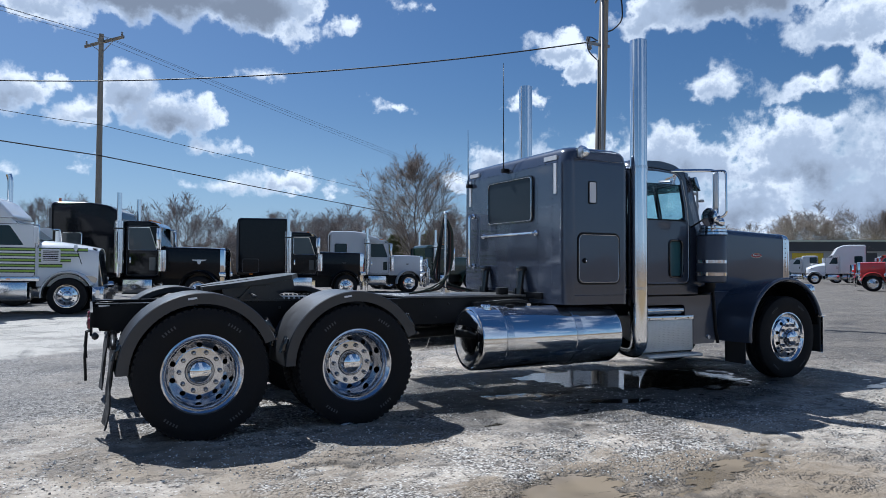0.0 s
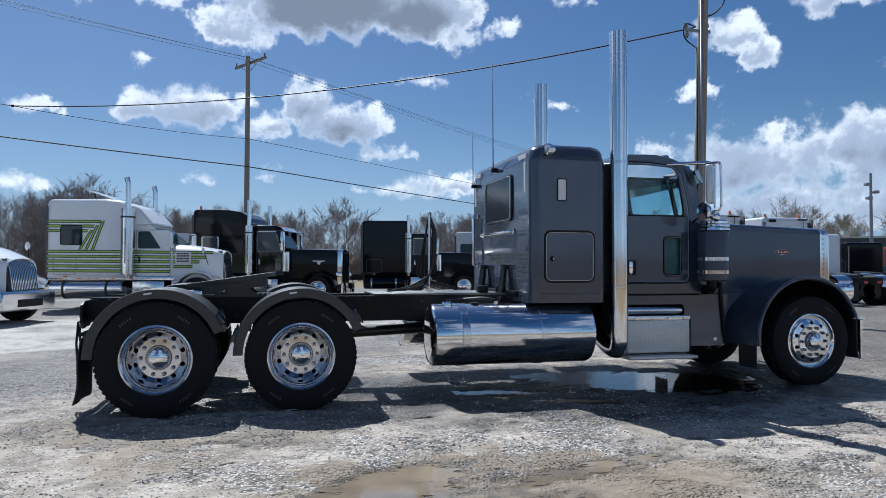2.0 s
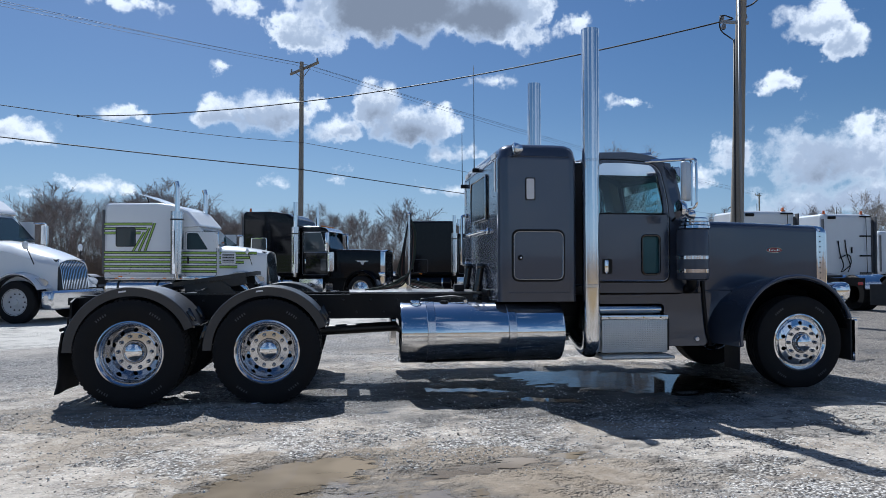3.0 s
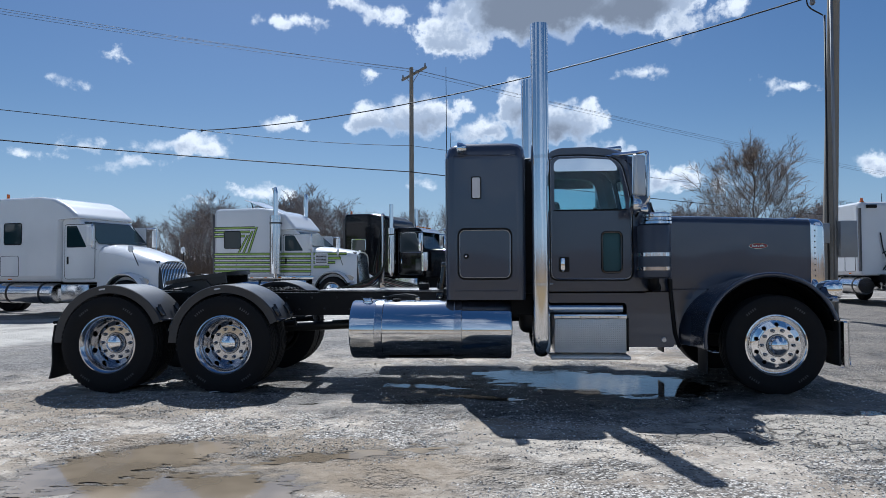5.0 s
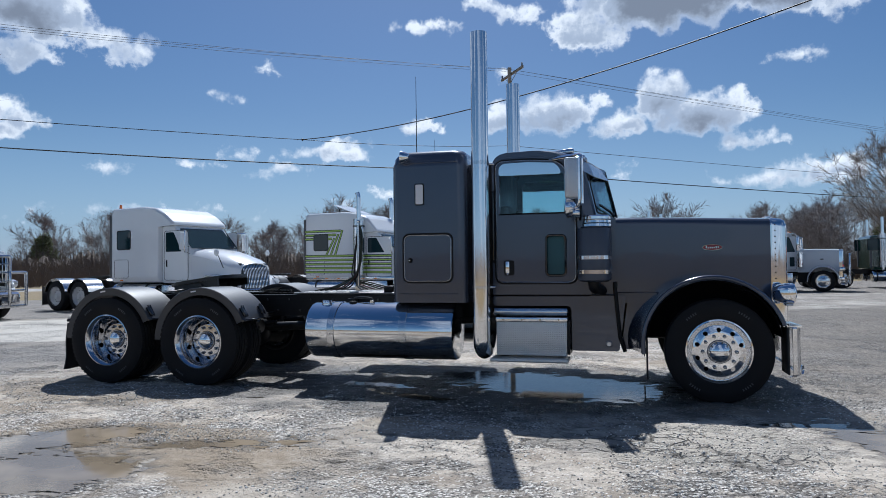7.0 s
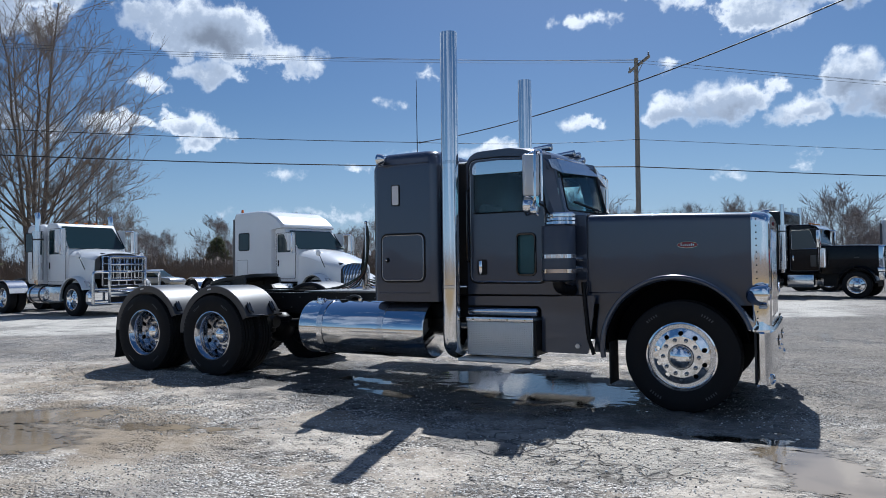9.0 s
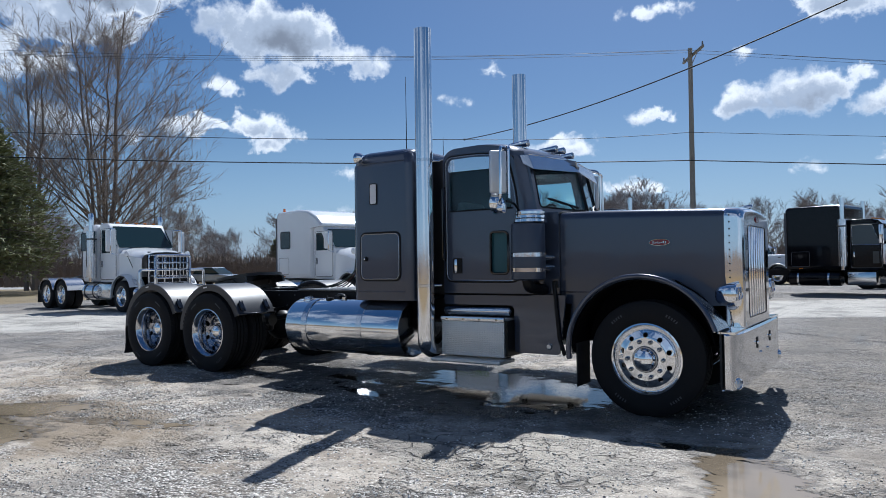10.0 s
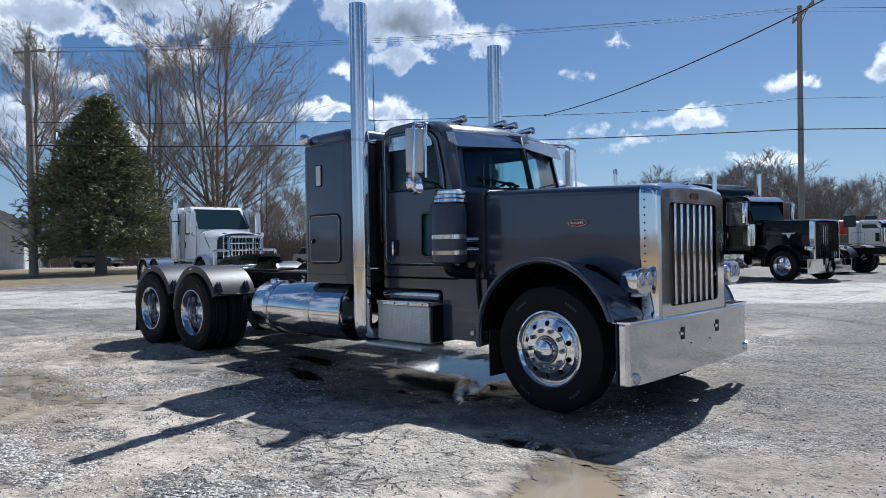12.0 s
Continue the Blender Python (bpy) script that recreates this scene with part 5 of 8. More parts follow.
    for s in (-1, 1):
        low_end, high_end = Vector((6.03, s * 0.875, 1.93)), Vector((5.885, s * 0.825, 2.545))
        along = (low_end - low).normalized() * s
        out = along.cross(high - low).normalized()
        rise = out.cross(along)
        m = Matrix(((along.x, rise.x, out.x, low.x), (along.y, rise.y, out.y, low.y), (along.z, rise.z, out.z, low.z), (0, 0, 0, 1)))

        def on_pane(f, g):
            """A spot on the pane's plane, f of the way outward and g of the way up."""
            d = low.lerp(low_end, f).lerp(high.lerp(high_end, f), g) - low
            return d.dot(along), d.dot(rise)
        p = smooth_outline([on_pane(0.025, 0.07), on_pane(0.93, 0.09), on_pane(0.92, 0.91), on_pane(0.025, 0.92)], 0.05)
        part("windscreen_frame", plate(B(), [on_pane(0.0, 0.0), on_pane(1.0, 0.0), on_pane(1.0, 1.02), on_pane(0.0, 1.02)], [p], m, 0.03), PAINT, t)
        ws = part("windscreen_pane", plate(B(), p, (), m @ Matrix.Translation((0, 0, 0.012)), 0.006), GLASS, t, "split windscreen pane")
        part("windscreen_seal", tube(B(), [m @ Vector((u, v, 0.028)) for u, v in p], 0.010, 6, closed=True), BLACK, ws)
        bm = tube(B(), [m @ Vector((s * 0.24, 0.0, 0.06)), m @ Vector((s * 0.36, 0.10, 0.05)), m @ Vector((s * 0.64, 0.15, 0.045))], 0.010, 6)
        box(bm, -0.26, 0.26, -0.008, 0.008, -0.01, 0.01, turn=m @ Matrix.Translation((s * 0.44, 0.11, 0.045)) @ Matrix.Rotation(radians(9 * s), 4, "Z"))
        part("wiper", bm, BLACK, ws)
    part("windscreen_divider", tube(B(), [low + Vector((0.015, 0, 0)), high + Vector((0.015, 0, 0))], 0.022, 8), BLACK, t)
    # stainless drop visor, folded to a point in the middle and back at the ends
    rows = []
    for y, top_x, top_z, low_x, low_z in ((-0.93, 5.885, 2.545, 5.925, 2.45), (-0.90, 5.965, 2.545, 6.035, 2.385), (-0.89, 5.97, 2.547, 6.04, 2.386), (-0.005, 6.105, 2.56, 6.17, 2.43),
                                         (0.005, 6.105, 2.56, 6.17, 2.43), (0.89, 5.97, 2.547, 6.04, 2.386), (0.90, 5.965, 2.545, 6.035, 2.385), (0.93, 5.885, 2.545, 5.925, 2.45)):
        rows.append([(top_x, y, top_z), (top_x + 0.006, y, top_z - 0.006), (low_x - 0.003, y, low_z + 0.006), (low_x, y, low_z)])
    part("sun_visor", thicken(skin(B(), rows), 0.006), VISOR_STEEL, t, "brushed stainless drop visor", smooth=False)
    for s in (-1, 1):
        part("visor_bead", tube(B(), [(5.967, s * 0.895, 2.55), (6.107, 0, 2.563)], 0.007, 6), CHROME, t)
    # bullet marker lights on the roof
    for x, y in ((5.78, -0.52), (5.875, 0.04), (5.885, 0.23), (5.815, 0.65)):
        m = Matrix.Translation((x, y, 2.738)) @ Matrix.Rotation(radians(88), 4, "Y")
        lamp = part("marker_light", turned(B(), [(0, -0.27), (0.012, -0.262), (0.026, -0.20), (0.036, -0.08), (0.042, -0.02), (0.043, 0.0), (0.036, 0.008)], m, 18), CHROME, t, "chrome bullet roof marker light")
        part("lens", turned(B(), [(0, 0.02), (0.022, 0.016), (0.036, 0.004)], m, 16), LENS, lamp)
        part("foot", box(B(), x - 0.16, x - 0.06, y - 0.02, y + 0.02, 2.66, 2.715, 0.006), CHROME, lamp)
    # inside: dash, wheel, seats
    part("dashboard", box(B(), 5.62, 5.97, -0.80, 0.80, 1.55, 1.92, 0.05), SEAT, t)
    for s in (-1, 1):
        bm = box(B(), 4.98, 5.45, s * 0.45 - 0.25, s * 0.45 + 0.25, 1.38, 1.52, 0.05)
        box(bm, 4.93, 5.06, s * 0.45 - 0.24, s * 0.45 + 0.24, 1.50, 2.12, 0.05), box(bm, 5.0, 5.4, s * 0.45 - 0.18, s * 0.45 + 0.18, 1.1, 1.4)
        part("cab_seat", bm, SEAT, t)
    m = Matrix.Translation((5.52, 0.45, 1.93)) @ Matrix.Rotation(radians(-62), 4, "Y")
    bm = tube(B(), [m @ Vector((0.22 * math.cos(a), 0.22 * math.sin(a), 0)) for a in (2 * math.pi * k / 28 for k in range(28))], 0.016, 8, closed=True)
    for a in (30, 150, 270):
        rod(bm, m @ Vector((0, 0, -0.04)), m @ Vector((0.21 * math.cos(radians(a)), 0.21 * math.sin(radians(a)), 0)), 0.012)
    rod(bm, m @ Vector((0, 0, -0.02)), m @ Vector((0, 0, -0.4)), 0.03)
    part("steering_wheel", bm, BLACK, t)


def hood_section(x, w, zt, zb, r=0.09, crown=0.03):
    """Half-ring of points across the hood at x, from one foot over the top to the other."""
    pts = [(x, -w, zb), (x, -w, (zb + zt) / 2), (x, -w, zt - r)]
    pts += [(x, -w + r - r * math.cos(radians(a)), zt - r + r * math.sin(radians(a))) for a in (22, 45, 68, 90)]
    pts += [(x, -w * 0.5, zt + crown * 0.75), (x, 0, zt + crown)]
    return pts + [(x, -y, z) for x, y, z in pts[-2::-1]]


def make_hood(t):
    rows = [hood_section(x, w, zt, 0.98, 0.085) for x, w, zt in ((6.25, 0.765, 1.925), (6.27, 0.765, 1.932), (6.6, 0.748, 1.928), (7.2, 0.718, 1.912), (7.86, 0.685, 1.888))]
    hood = weighted(part("hood", thicken(skin(B(), rows), 0.012), PAINT, t, "long square charcoal hood"))
    part("hood_seam", tube(B(), [(x, y, z) for x, y, z in hood_section(6.248, 0.768, 1.934, 1.0, 0.085)], 0.010, 6), BLACK, hood)
    for s in (-1, 1):
        part("hood_crease", tube(B(), [(6.27, s * 0.766, 1.10), (6.85, s * 0.738, 1.10)], 0.006, 6), PAINT, hood)
        # oval red badge with plain bars for its script
        m = Matrix.Translation((7.27, s * 0.717, 1.585)) @ Matrix.Rotation(s * radians(2.9), 4, "Z")
        oval = [(0.098 * math.cos(a), 0.030 * math.sin(a)) for a in (2 * math.pi * k / 28 for k in range(28))]
        badge = part("hood_badge", plate(B(), oval, (), m @ side_frame(0, s), 0.008), RED_BADGE, hood, "red enamel oval badge with a bright rim")
        part("badge_rim", tube(B(), [m @ Vector((x, s * 0.005, z)) for x, z in oval], 0.003, 6, closed=True), CHROME, badge)
        bm = B()
        for k in range(7):
            h = (0.026, 0.012, 0.016, 0.012, 0.014, 0.024, 0.018)[k]
            box(bm, -0.064 + k * 0.020, -0.0575 + k * 0.020, s * 0.008 - 0.003, s * 0.008 + 0.003, -0.010, h - 0.010, turn=m)
        part("badge_bars", bm, CHROME, badge)
    # chrome grille shell
    shell_rows = [hood_section(x, w, zt, 0.76, r, 0.028) for x, w, zt, r in ((7.855, 0.690, 1.893, 0.085), (7.87, 0.694, 1.896, 0.085), (7.97, 0.688, 1.885, 0.09), (8.005, 0.672, 1.868, 0.09), (8.02, 0.645, 1.842, 0.08))]
    grille = weighted(part("grille_shell", thicken(skin(B(), shell_rows), 0.01), CHROME, t, "chrome radiator grille shell"))
    face = [(y, z) for x, y, z in hood_section(8.0, 0.645, 1.842, 0.76, 0.08, 0.028)]
    part("grille_face", plate(B(), face, [rounded(-0.50, 0.50, 0.86, 1.735, 0.06)], front_frame(8.006, 1), 0.016), CHROME, grille)
    part("radiator_core", box(B(), 7.955, 7.97, -0.52, 0.52, 0.84, 1.75), SCREEN, grille, "wire-mesh bug screen tinted with the brown it reflects")
    for k in range(7):
        y = -0.375 + k * 0.125
        bm = box(B(), 7.985, 8.026, y - 0.017, y + 0.017, 0.865, 1.73, 0.010)
        part("grille_bar", bm, CHROME, grille)
    part("top_badge", plate(B(), [(0.08 * math.cos(a), 1.80 + 0.032 * math.sin(a)) for a in (2 * math.pi * k / 24 for k in range(24))], (), front_frame(8.022, 1), 0.008), RED_BADGE, grille, "small red oval badge")
    # ornament
    bm = tube(B(), [(7.88, 0, 1.915), (7.93, 0, 1.938), (7.99, 0, 1.945)], 0.014, 8)
    box(bm, 7.86, 7.98, -0.05, 0.05, 1.915, 1.928, 0.005)
    part("hood_ornament", bm, CHROME, grille)
    for s in (-1, 1):
        for k in range(16):
            part("rivet", ball(B(), (7.90, s * 0.693, 0.86 + k * 0.064), 0.008, seg=6), STEEL, grille)
    return hood


def make_front_fender(t, s):
    """Wide swept fender: arcs from the outer lip up into the hood side."""
    def arch(cx, cz, rx, rz, a0, a1, n=34):
        return [(cx + rx * math.cos(radians(a0 + (a1 - a0) * i / n)), cz + rz * math.sin(radians(a0 + (a1 - a0) * i / n))) for i in range(n + 1)]
    rows = []
    spec = ((1.215, 0.665, 0.665), (1.232, 0.675, 0.68), (1.237, 0.695, 0.698), (1.230, 0.71, 0.712), (1.205, 0.715, 0.715), (1.12, 0.722, 0.712), (1.0, 0.748, 0.70), (0.88, 0.79, 0.685), (0.78, 0.835, 0.665), (0.70, 0.87, 0.65))
    for y, rx, rz in spec:
        row = []
        for i, (x, z) in enumerate(arch(7.215, 0.575, rx, rz, 188, 17)):
            # the back leg flares, the nose dips to the bumper
            if x > 7.5:
                x += (rx - 0.70) * -0.9
            row.append((x, s * y, z))
        rows.append(row)
    f = part("front_fender", thicken(skin(B(), rows), 0.01), PAINT_FENDER, t, "swept dark front fender")
    edge = [(x, s * 1.226, z) for x, z in arch(7.215, 0.575, 0.692, 0.695, 187, 18, 40)]
    part("fender_lip", tube(B(), edge, 0.023, 10), PAINT, f, "rolled grey fender lip")
    # flat tail behind the wheel arch
    tail = [(6.50, 0.47), (6.30, 0.47), (6.37, 1.0), (6.62, 1.16), (6.75, 1.0), (6.56, 0.72)]
    part("fender_tail", plate(B(), smooth_outline(tail, 0.03), (), side_frame(s * 0.74, s), 0.012), PAINT_FENDER, f)
    # chrome step from fender nose to bumper
    rows = [[(7.86, s * y, 0.80), (7.93, s * y, 0.785), (8.03, s * y, 0.79)] for y in (1.20, 1.05, 0.88, 0.70)]
    part("fender_step", thicken(skin(B(), rows), 0.02), CHROME, f)
    inner = [[(x, s * y, z) for x, z in arch(7.215, 0.575, 0.655, 0.66, 176, 8)] for y in (1.195, 0.62)]
    part("wheel_well", thicken(skin(B(), inner), 0.006), LINER, f)
    part("well_wall", plate(B(), [(6.55, 0.62), *arch(7.215, 0.575, 0.65, 0.655, 175, 5, 16), (7.86, 0.62)], (), side_frame(s * 0.765, s), 0.01), LINER, f)
    for x0, x1, z0, z1, y0, y1 in ((6.56, 6.575, 0.20, 0.62, 0.80, 1.12), (7.90, 7.92, 0.30, 0.80, 0.88, 1.20)):
        part("splash_flap", box(B(), x0, x1, s * y0, s * y1, z0, z1, 0.004), FLAP, f)
    # twin headlamp pod on a bracket
    bm = B()
    rows = []
    for x, ry, rz in ((7.82, 0.03, 0.03), (7.835, 0.08, 0.06), (7.875, 0.115, 0.088), (7.94, 0.13, 0.102), (8.0, 0.134, 0.106), (8.015, 0.126, 0.098)):
        rows.append([(x, s * 0.925 + p[0] * ry, 1.095 + p[1] * rz) for p in rounded(-1, 1, -1, 1, 0.6, 5)])
    skin(bm, rows, close=True, cap=True)
    pod = part("headlamp_pod", bm, CHROME, t, "chrome twin headlamp pod")
    for dy in (-0.062, 0.062):
        m = Matrix.Translation((8.012, s * 0.925 + dy, 1.105)) @ Matrix.Rotation(radians(90), 4, "Y")
        part("bezel", turned(B(), [(0.058, 0.0), (0.06, 0.014), (0.05, 0.016), (0.044, -0.02), (0.02, -0.03), (0, -0.032)], m, 22), CHROME, pod)
        part("lamp_lens", turned(B(), [(0, 0.016), (0.03, 0.012), (0.048, 0.004)], m, 20), LENS, pod)
    part("turn_signal", box(B(), 7.93, 8.0, s * 0.925 - 0.085, s * 0.925 + 0.085, 0.968, 0.994, 0.01), LENS, pod)
    part("lamp_bracket", box(B(), 7.88, 7.95, s * 0.73 - 0.09, s * 0.73 + 0.09, 1.06, 1.12, 0.02), CHROME, pod)


def make_bumper(t):
    plan = [(7.945, -1.215), (7.985, -1.208), (8.02, -1.17), (8.042, -1.08), (8.055, -0.9), (8.062, -0.45), (8.065, 0), (8.062, 0.45), (8.055, 0.9), (8.042, 1.08), (8.02, 1.17), (7.985, 1.208), (7.945, 1.215)]
    rows = []
    for z, d in ((0.285, -0.03), (0.289, -0.008), (0.297, 0.0), (0.305, 0.0), (0.52, 0.0), (0.755, 0.0), (0.763, 0.0), (0.772, -0.008), (0.775, -0.03)):
        rows.append([(x + d, y * (1 + d * 0.4), z) for x, y in plan])
    b = weighted(part("front_bumper", thicken(skin(B(), rows), 0.008), BUMPER_CHROME, t, "deep mirror-chrome front bumper"))
    for y in (-0.36, 0.36):
        part("tow_slot", plate(B(), rounded(y - 0.028, y + 0.028, 0.575, 0.68, 0.01), (), front_frame(8.064, 1), 0.005), BLACK, b)
        part("tow_pin", box(B(), 8.066, 8.085, y - 0.055, y - 0.03, 0.615, 0.645, 0.005), CHROME, b)
        part("bumper_bolt", ball(B(), (8.062, y * 0.55, 0.52), 0.016, seg=10), CHROME, b)
    for s in (-1, 1):
        m = Matrix.Translation((8.02, s * 1.13, 0.345)) @ Matrix.Rotation(radians(90), 4, "Y") @ Matrix.Rotation(radians(-35 * s), 4, "X")
        fog = part("bumper_lamp", turned(B(), [(0.05, -0.03), (0.052, 0.02), (0.042, 0.024), (0.036, 0.01)], m, 20), CHROME, b)
        part("lamp_lens", turned(B(), [(0, 0.022), (0.02, 0.02), (0.04, 0.01)], m, 20), LENS, fog)


def make_side_gear(t, s):
    # step box with tread-plate face
    y0, y1 = s * 0.60, s * 1.05
    sb = part("step_box", box(B(), 4.95, 5.73, y0, y1, 0.415, 0.825, 0.008), TREAD_PLATE, t, "diamond-plate step and battery box")
    part("step_edge", box(B(), 4.945, 5.735, s * 1.03, s * 1.062, 0.785, 0.835, 0.006), CHROME_DULL, sb)
    for k in range(4):
        part("rivet", ball(B(), (5.03 + k * 0.205, s * 1.063, 0.81), 0.010, seg=6), BRASS, sb)
    part("lower_step", box(B(), 4.90, 5.75, s * 0.85, s * 1.19, 0.355, 0.392, 0.008), TREAD_PLATE, sb, "tread-plate lower step")
    for x in (5.0, 5.65):
        part("step_hanger", box(B(), x - 0.03, x + 0.03, s * 0.8, s * 0.86, 0.36, 0.45), BLACK, sb)
    part("box_end", box(B(), 5.735, 5.76, s * 0.62, s * 1.03, 0.43, 0.80), BLACK, sb)
    # bright air tank above the step, in a dark recess
    m = Matrix.Translation((4.88, s * 0.87, 0.888)) @ Matrix.Rotation(radians(90), 4, "Y")
    part("air_tank", turned(B(), [(0, 0), (0.03, 0.004), (0.048, 0.02), (0.048, 0.84), (0.03, 0.856), (0, 0.86)], m, 20), CHROME_DULL, t, "polished air tank")
    part("step_recess", box(B(), 4.87, 5.77, s * 0.50, s * 0.60, 0.45, 1.06), BLACK, t)
    part("recess_side", box(B(), 5.762, 5.768, s * 0.52, s * 0.855, 0.46, 0.96), BLACK, t)
    # air cleaner can
    up = Matrix.Translation((6.035, s * 1.065, 0)) @ Matrix.Diagonal((1.13, 1.13, 1, 1))
    can = part("air_cleaner", turned(B(), [(0.0, 1.225), (0.13, 1.228), (0.152, 1.245), (0.155, 1.27), (0.155, 1.79), (0.148, 1.805), (0.0, 1.81)], up, 36), CAN_PAINT, t, "charcoal air-cleaner canister with bright bands")
    for z in (1.487, 1.335):
        part("band", turned(B(), [(0.155, z - 0.022), (0.160, z - 0.020), (0.160, z + 0.020), (0.155, z + 0.022)], up, 36), CHROME, can)
    bm = turned(B(), [(0.0, 1.945), (0.12, 1.94), (0.135, 1.925), (0.135, 1.90), (0.12, 1.895), (0.14, 1.885), (0.142, 1.86), (0.125, 1.855), (0.148, 1.845), (0.15, 1.82), (0.14, 1.81), (0.0, 1.81)], Matrix.Translation((6.06, s * 1.065, 0)) @ Matrix.Diagonal((1.15, 1.15, 1, 1)), 28)
    part("intake_lid", bm, CHROME, can, "stacked chrome intake lid")
    for z in (1.36, 1.46):
        part("mount_bolt", rod(B(), (6.15, s * 1.0, z), (6.20, s * 0.84, z), 0.03, seg=12), CHROME, can)
    part("cleaner_duct", tube(B(), bend([(6.02, s * 1.06, 1.24), (6.03, s * 1.05, 1.16), (6.10, s * 0.84, 1.12)], 0.06), 0.06, 12), BLACK, can)
    # west-coast mirror on its loop of tube
    X, Y = 5.86, s * 1.315
    pts = [(5.55, s * 0.885, 2.60), (5.86, s * 1.20, 2.585), (X + 0.05, s * 1.40, 2.57), (X + 0.05, s * 1.41, 2.05), (X, s * 1.34, 2.00), (X, s * 1.26, 2.02)]
    frame_ = part("mirror_bracket", tube(B(), bend(pts, 0.05), 0.014, 8), CHROME, t, "tubular chrome mirror bracket")
    part("bracket_arm", tube(B(), bend([(5.62, s * 0.885, 2.62), (5.90, s * 1.20, 2.60), (5.93, s * 1.26, 2.57), (5.93, s * 1.26, 2.06)], 0.04), 0.014, 8), CHROME, frame_)
    part("bracket_arm", tube(B(), bend([(5.88, s * 0.89, 1.92), (5.90, s * 1.10, 2.02), (5.92, s * 1.30, 2.03)], 0.06), 0.012, 8), BLACK, frame_)
    swing = Matrix.Translation((X - 0.02, s * 1.32, 0)) @ Matrix.Rotation(radians(45 * s), 4, "Z") @ Matrix.Translation((-X + 0.02, -Y, 0))
    bm = box(B(), X - 0.06, X + 0.0, Y - 0.088, Y + 0.088, 2.11, 2.545, 0.022, 3)
    bmesh.ops.transform(bm, matrix=swing, verts=bm.verts[:])
    head = part("mirror_head", bm, MIRROR_SHELL, frame_, "tall chrome mirror head")
    part("mirror_glass", box(B(), X - 0.066, X - 0.059, Y - 0.075, Y + 0.075, 2.13, 2.525, turn=swing), CHROME, head)
    m = Matrix.Translation((X - 0.075, s * 1.267, 2.018)) @ Matrix.Rotation(radians(90), 4, "Y")
    part("convex_mirror", turned(B(), [(0, 0.085), (0.04, 0.078), (0.08, 0.050), (0.105, 0.010), (0.112, -0.015), (0.105, -0.025), (0.05, -0.04), (0, -0.045)], m, 24), CHROME, frame_, "round chrome convex mirror")
    m = Matrix.Translation((X + 0.018, s * 1.331, 1.957)) @ Matrix.Rotation(radians(90), 4, "Y")
    part("mirror_lamp", turned(B(), [(0, -0.05), (0.03, -0.04), (0.05, 0.0), (0.052, 0.03), (0.0, 0.035)], m, 18), CHROME, frame_)


def make_main_truck():
    t = root("road_tractor", 0, 0.1)
    tagged(t, "charcoal long-nose road tractor with chrome stacks and flat-top sleeper on gravel", "truck")
    make_chassis(t)
    make_sleeper(t)
    make_cab(t)
    make_hood(t)
    make_bumper(t)
    for s in (-1, 1):
        make_tank(t, s)
        make_stack(t, s)
        make_front_fender(t, s)
        make_side_gear(t, s)
    return t


make_main_truck()

# ---- the other trucks parked in the yard ----
WHITE_PAINT = material("white_truck_paint", (0.78, 0.79, 0.80), 0.25, coat=0.6, wear=0.10, wear_size=1.2)
GREY_WHITE = material("grey_white_paint", (0.55, 0.57, 0.60), 0.3, coat=0.5, wear=0.12)
BLACK_PAINT = material("black_truck_paint", (0.006, 0.006, 0.008), 0.10, coat=0.1, spec=0.22, wear=0.1)
GREEN_PAINT = material("dark_green_paint", (0.010, 0.035, 0.022), 0.2, coat=0.8, wear=0.1)
ORANGE_PAINT = material("orange_truck_paint", (0.75, 0.17, 0.02), 0.3, coat=0.6, wear=0.15)
RED_PAINT = material("red_truck_paint", (0.55, 0.03, 0.03), 0.25, coat=0.7, wear=0.1)
STRIPE_GREEN = material("lime_stripe", (0.32, 0.50, 0.05), 0.35, coat=0.4)
STRIPE_DARK = material("dark_stripe", (0.015, 0.03, 0.02), 0.35, coat=0.4)
WINDOW_DARK = material("dark_window", (0.012, 0.030, 0.036), 0.05, spec=0.4)
WINDOW_GREY = material("grey_reflecting_window", (0.045, 0.055, 0.06), 0.08, coat=0.4)
RIM_WHITE = material("white_steel_rim", (0.6, 0.6, 0.6), 0.4, wear=0.2)
GREY_RUBBER = material("grey_trim", (0.10, 0.10, 0.105), 0.6, wear=0.2)


def slab(bm, profile, w, r=0.06, y=0.0):
    """Side profile (x, z) carried across from -w to w, its flanks rounded off by r."""
    cx, cz = sum(p[0] for p in profile) / len(profile), sum(p[1] for p in profile) / len(profile)
    lx, lz = max(p[0] for p in profile) - min(p[0] for p in profile), max(p[1] for p in profile) - min(p[1] for p in profile)
    rows = []
    for yy, d in ((-w, 1.0), (-w + r * 0.25, 0.45), (-w + r * 0.6, 0.12), (-w + r, 0.0), (w - r, 0.0), (w - r * 0.6, 0.12), (w - r * 0.25, 0.45), (w, 1.0)):
        k = d * r
        rows.append([(cx + (x - cx) * (1 - 2 * k / lx), y + yy, cz + (z - cz) * (1 - 2 * k / lz)) for x, z in profile])
    return skin(bm, rows, close=True, cap=True)


FAR_WHEELS = {}


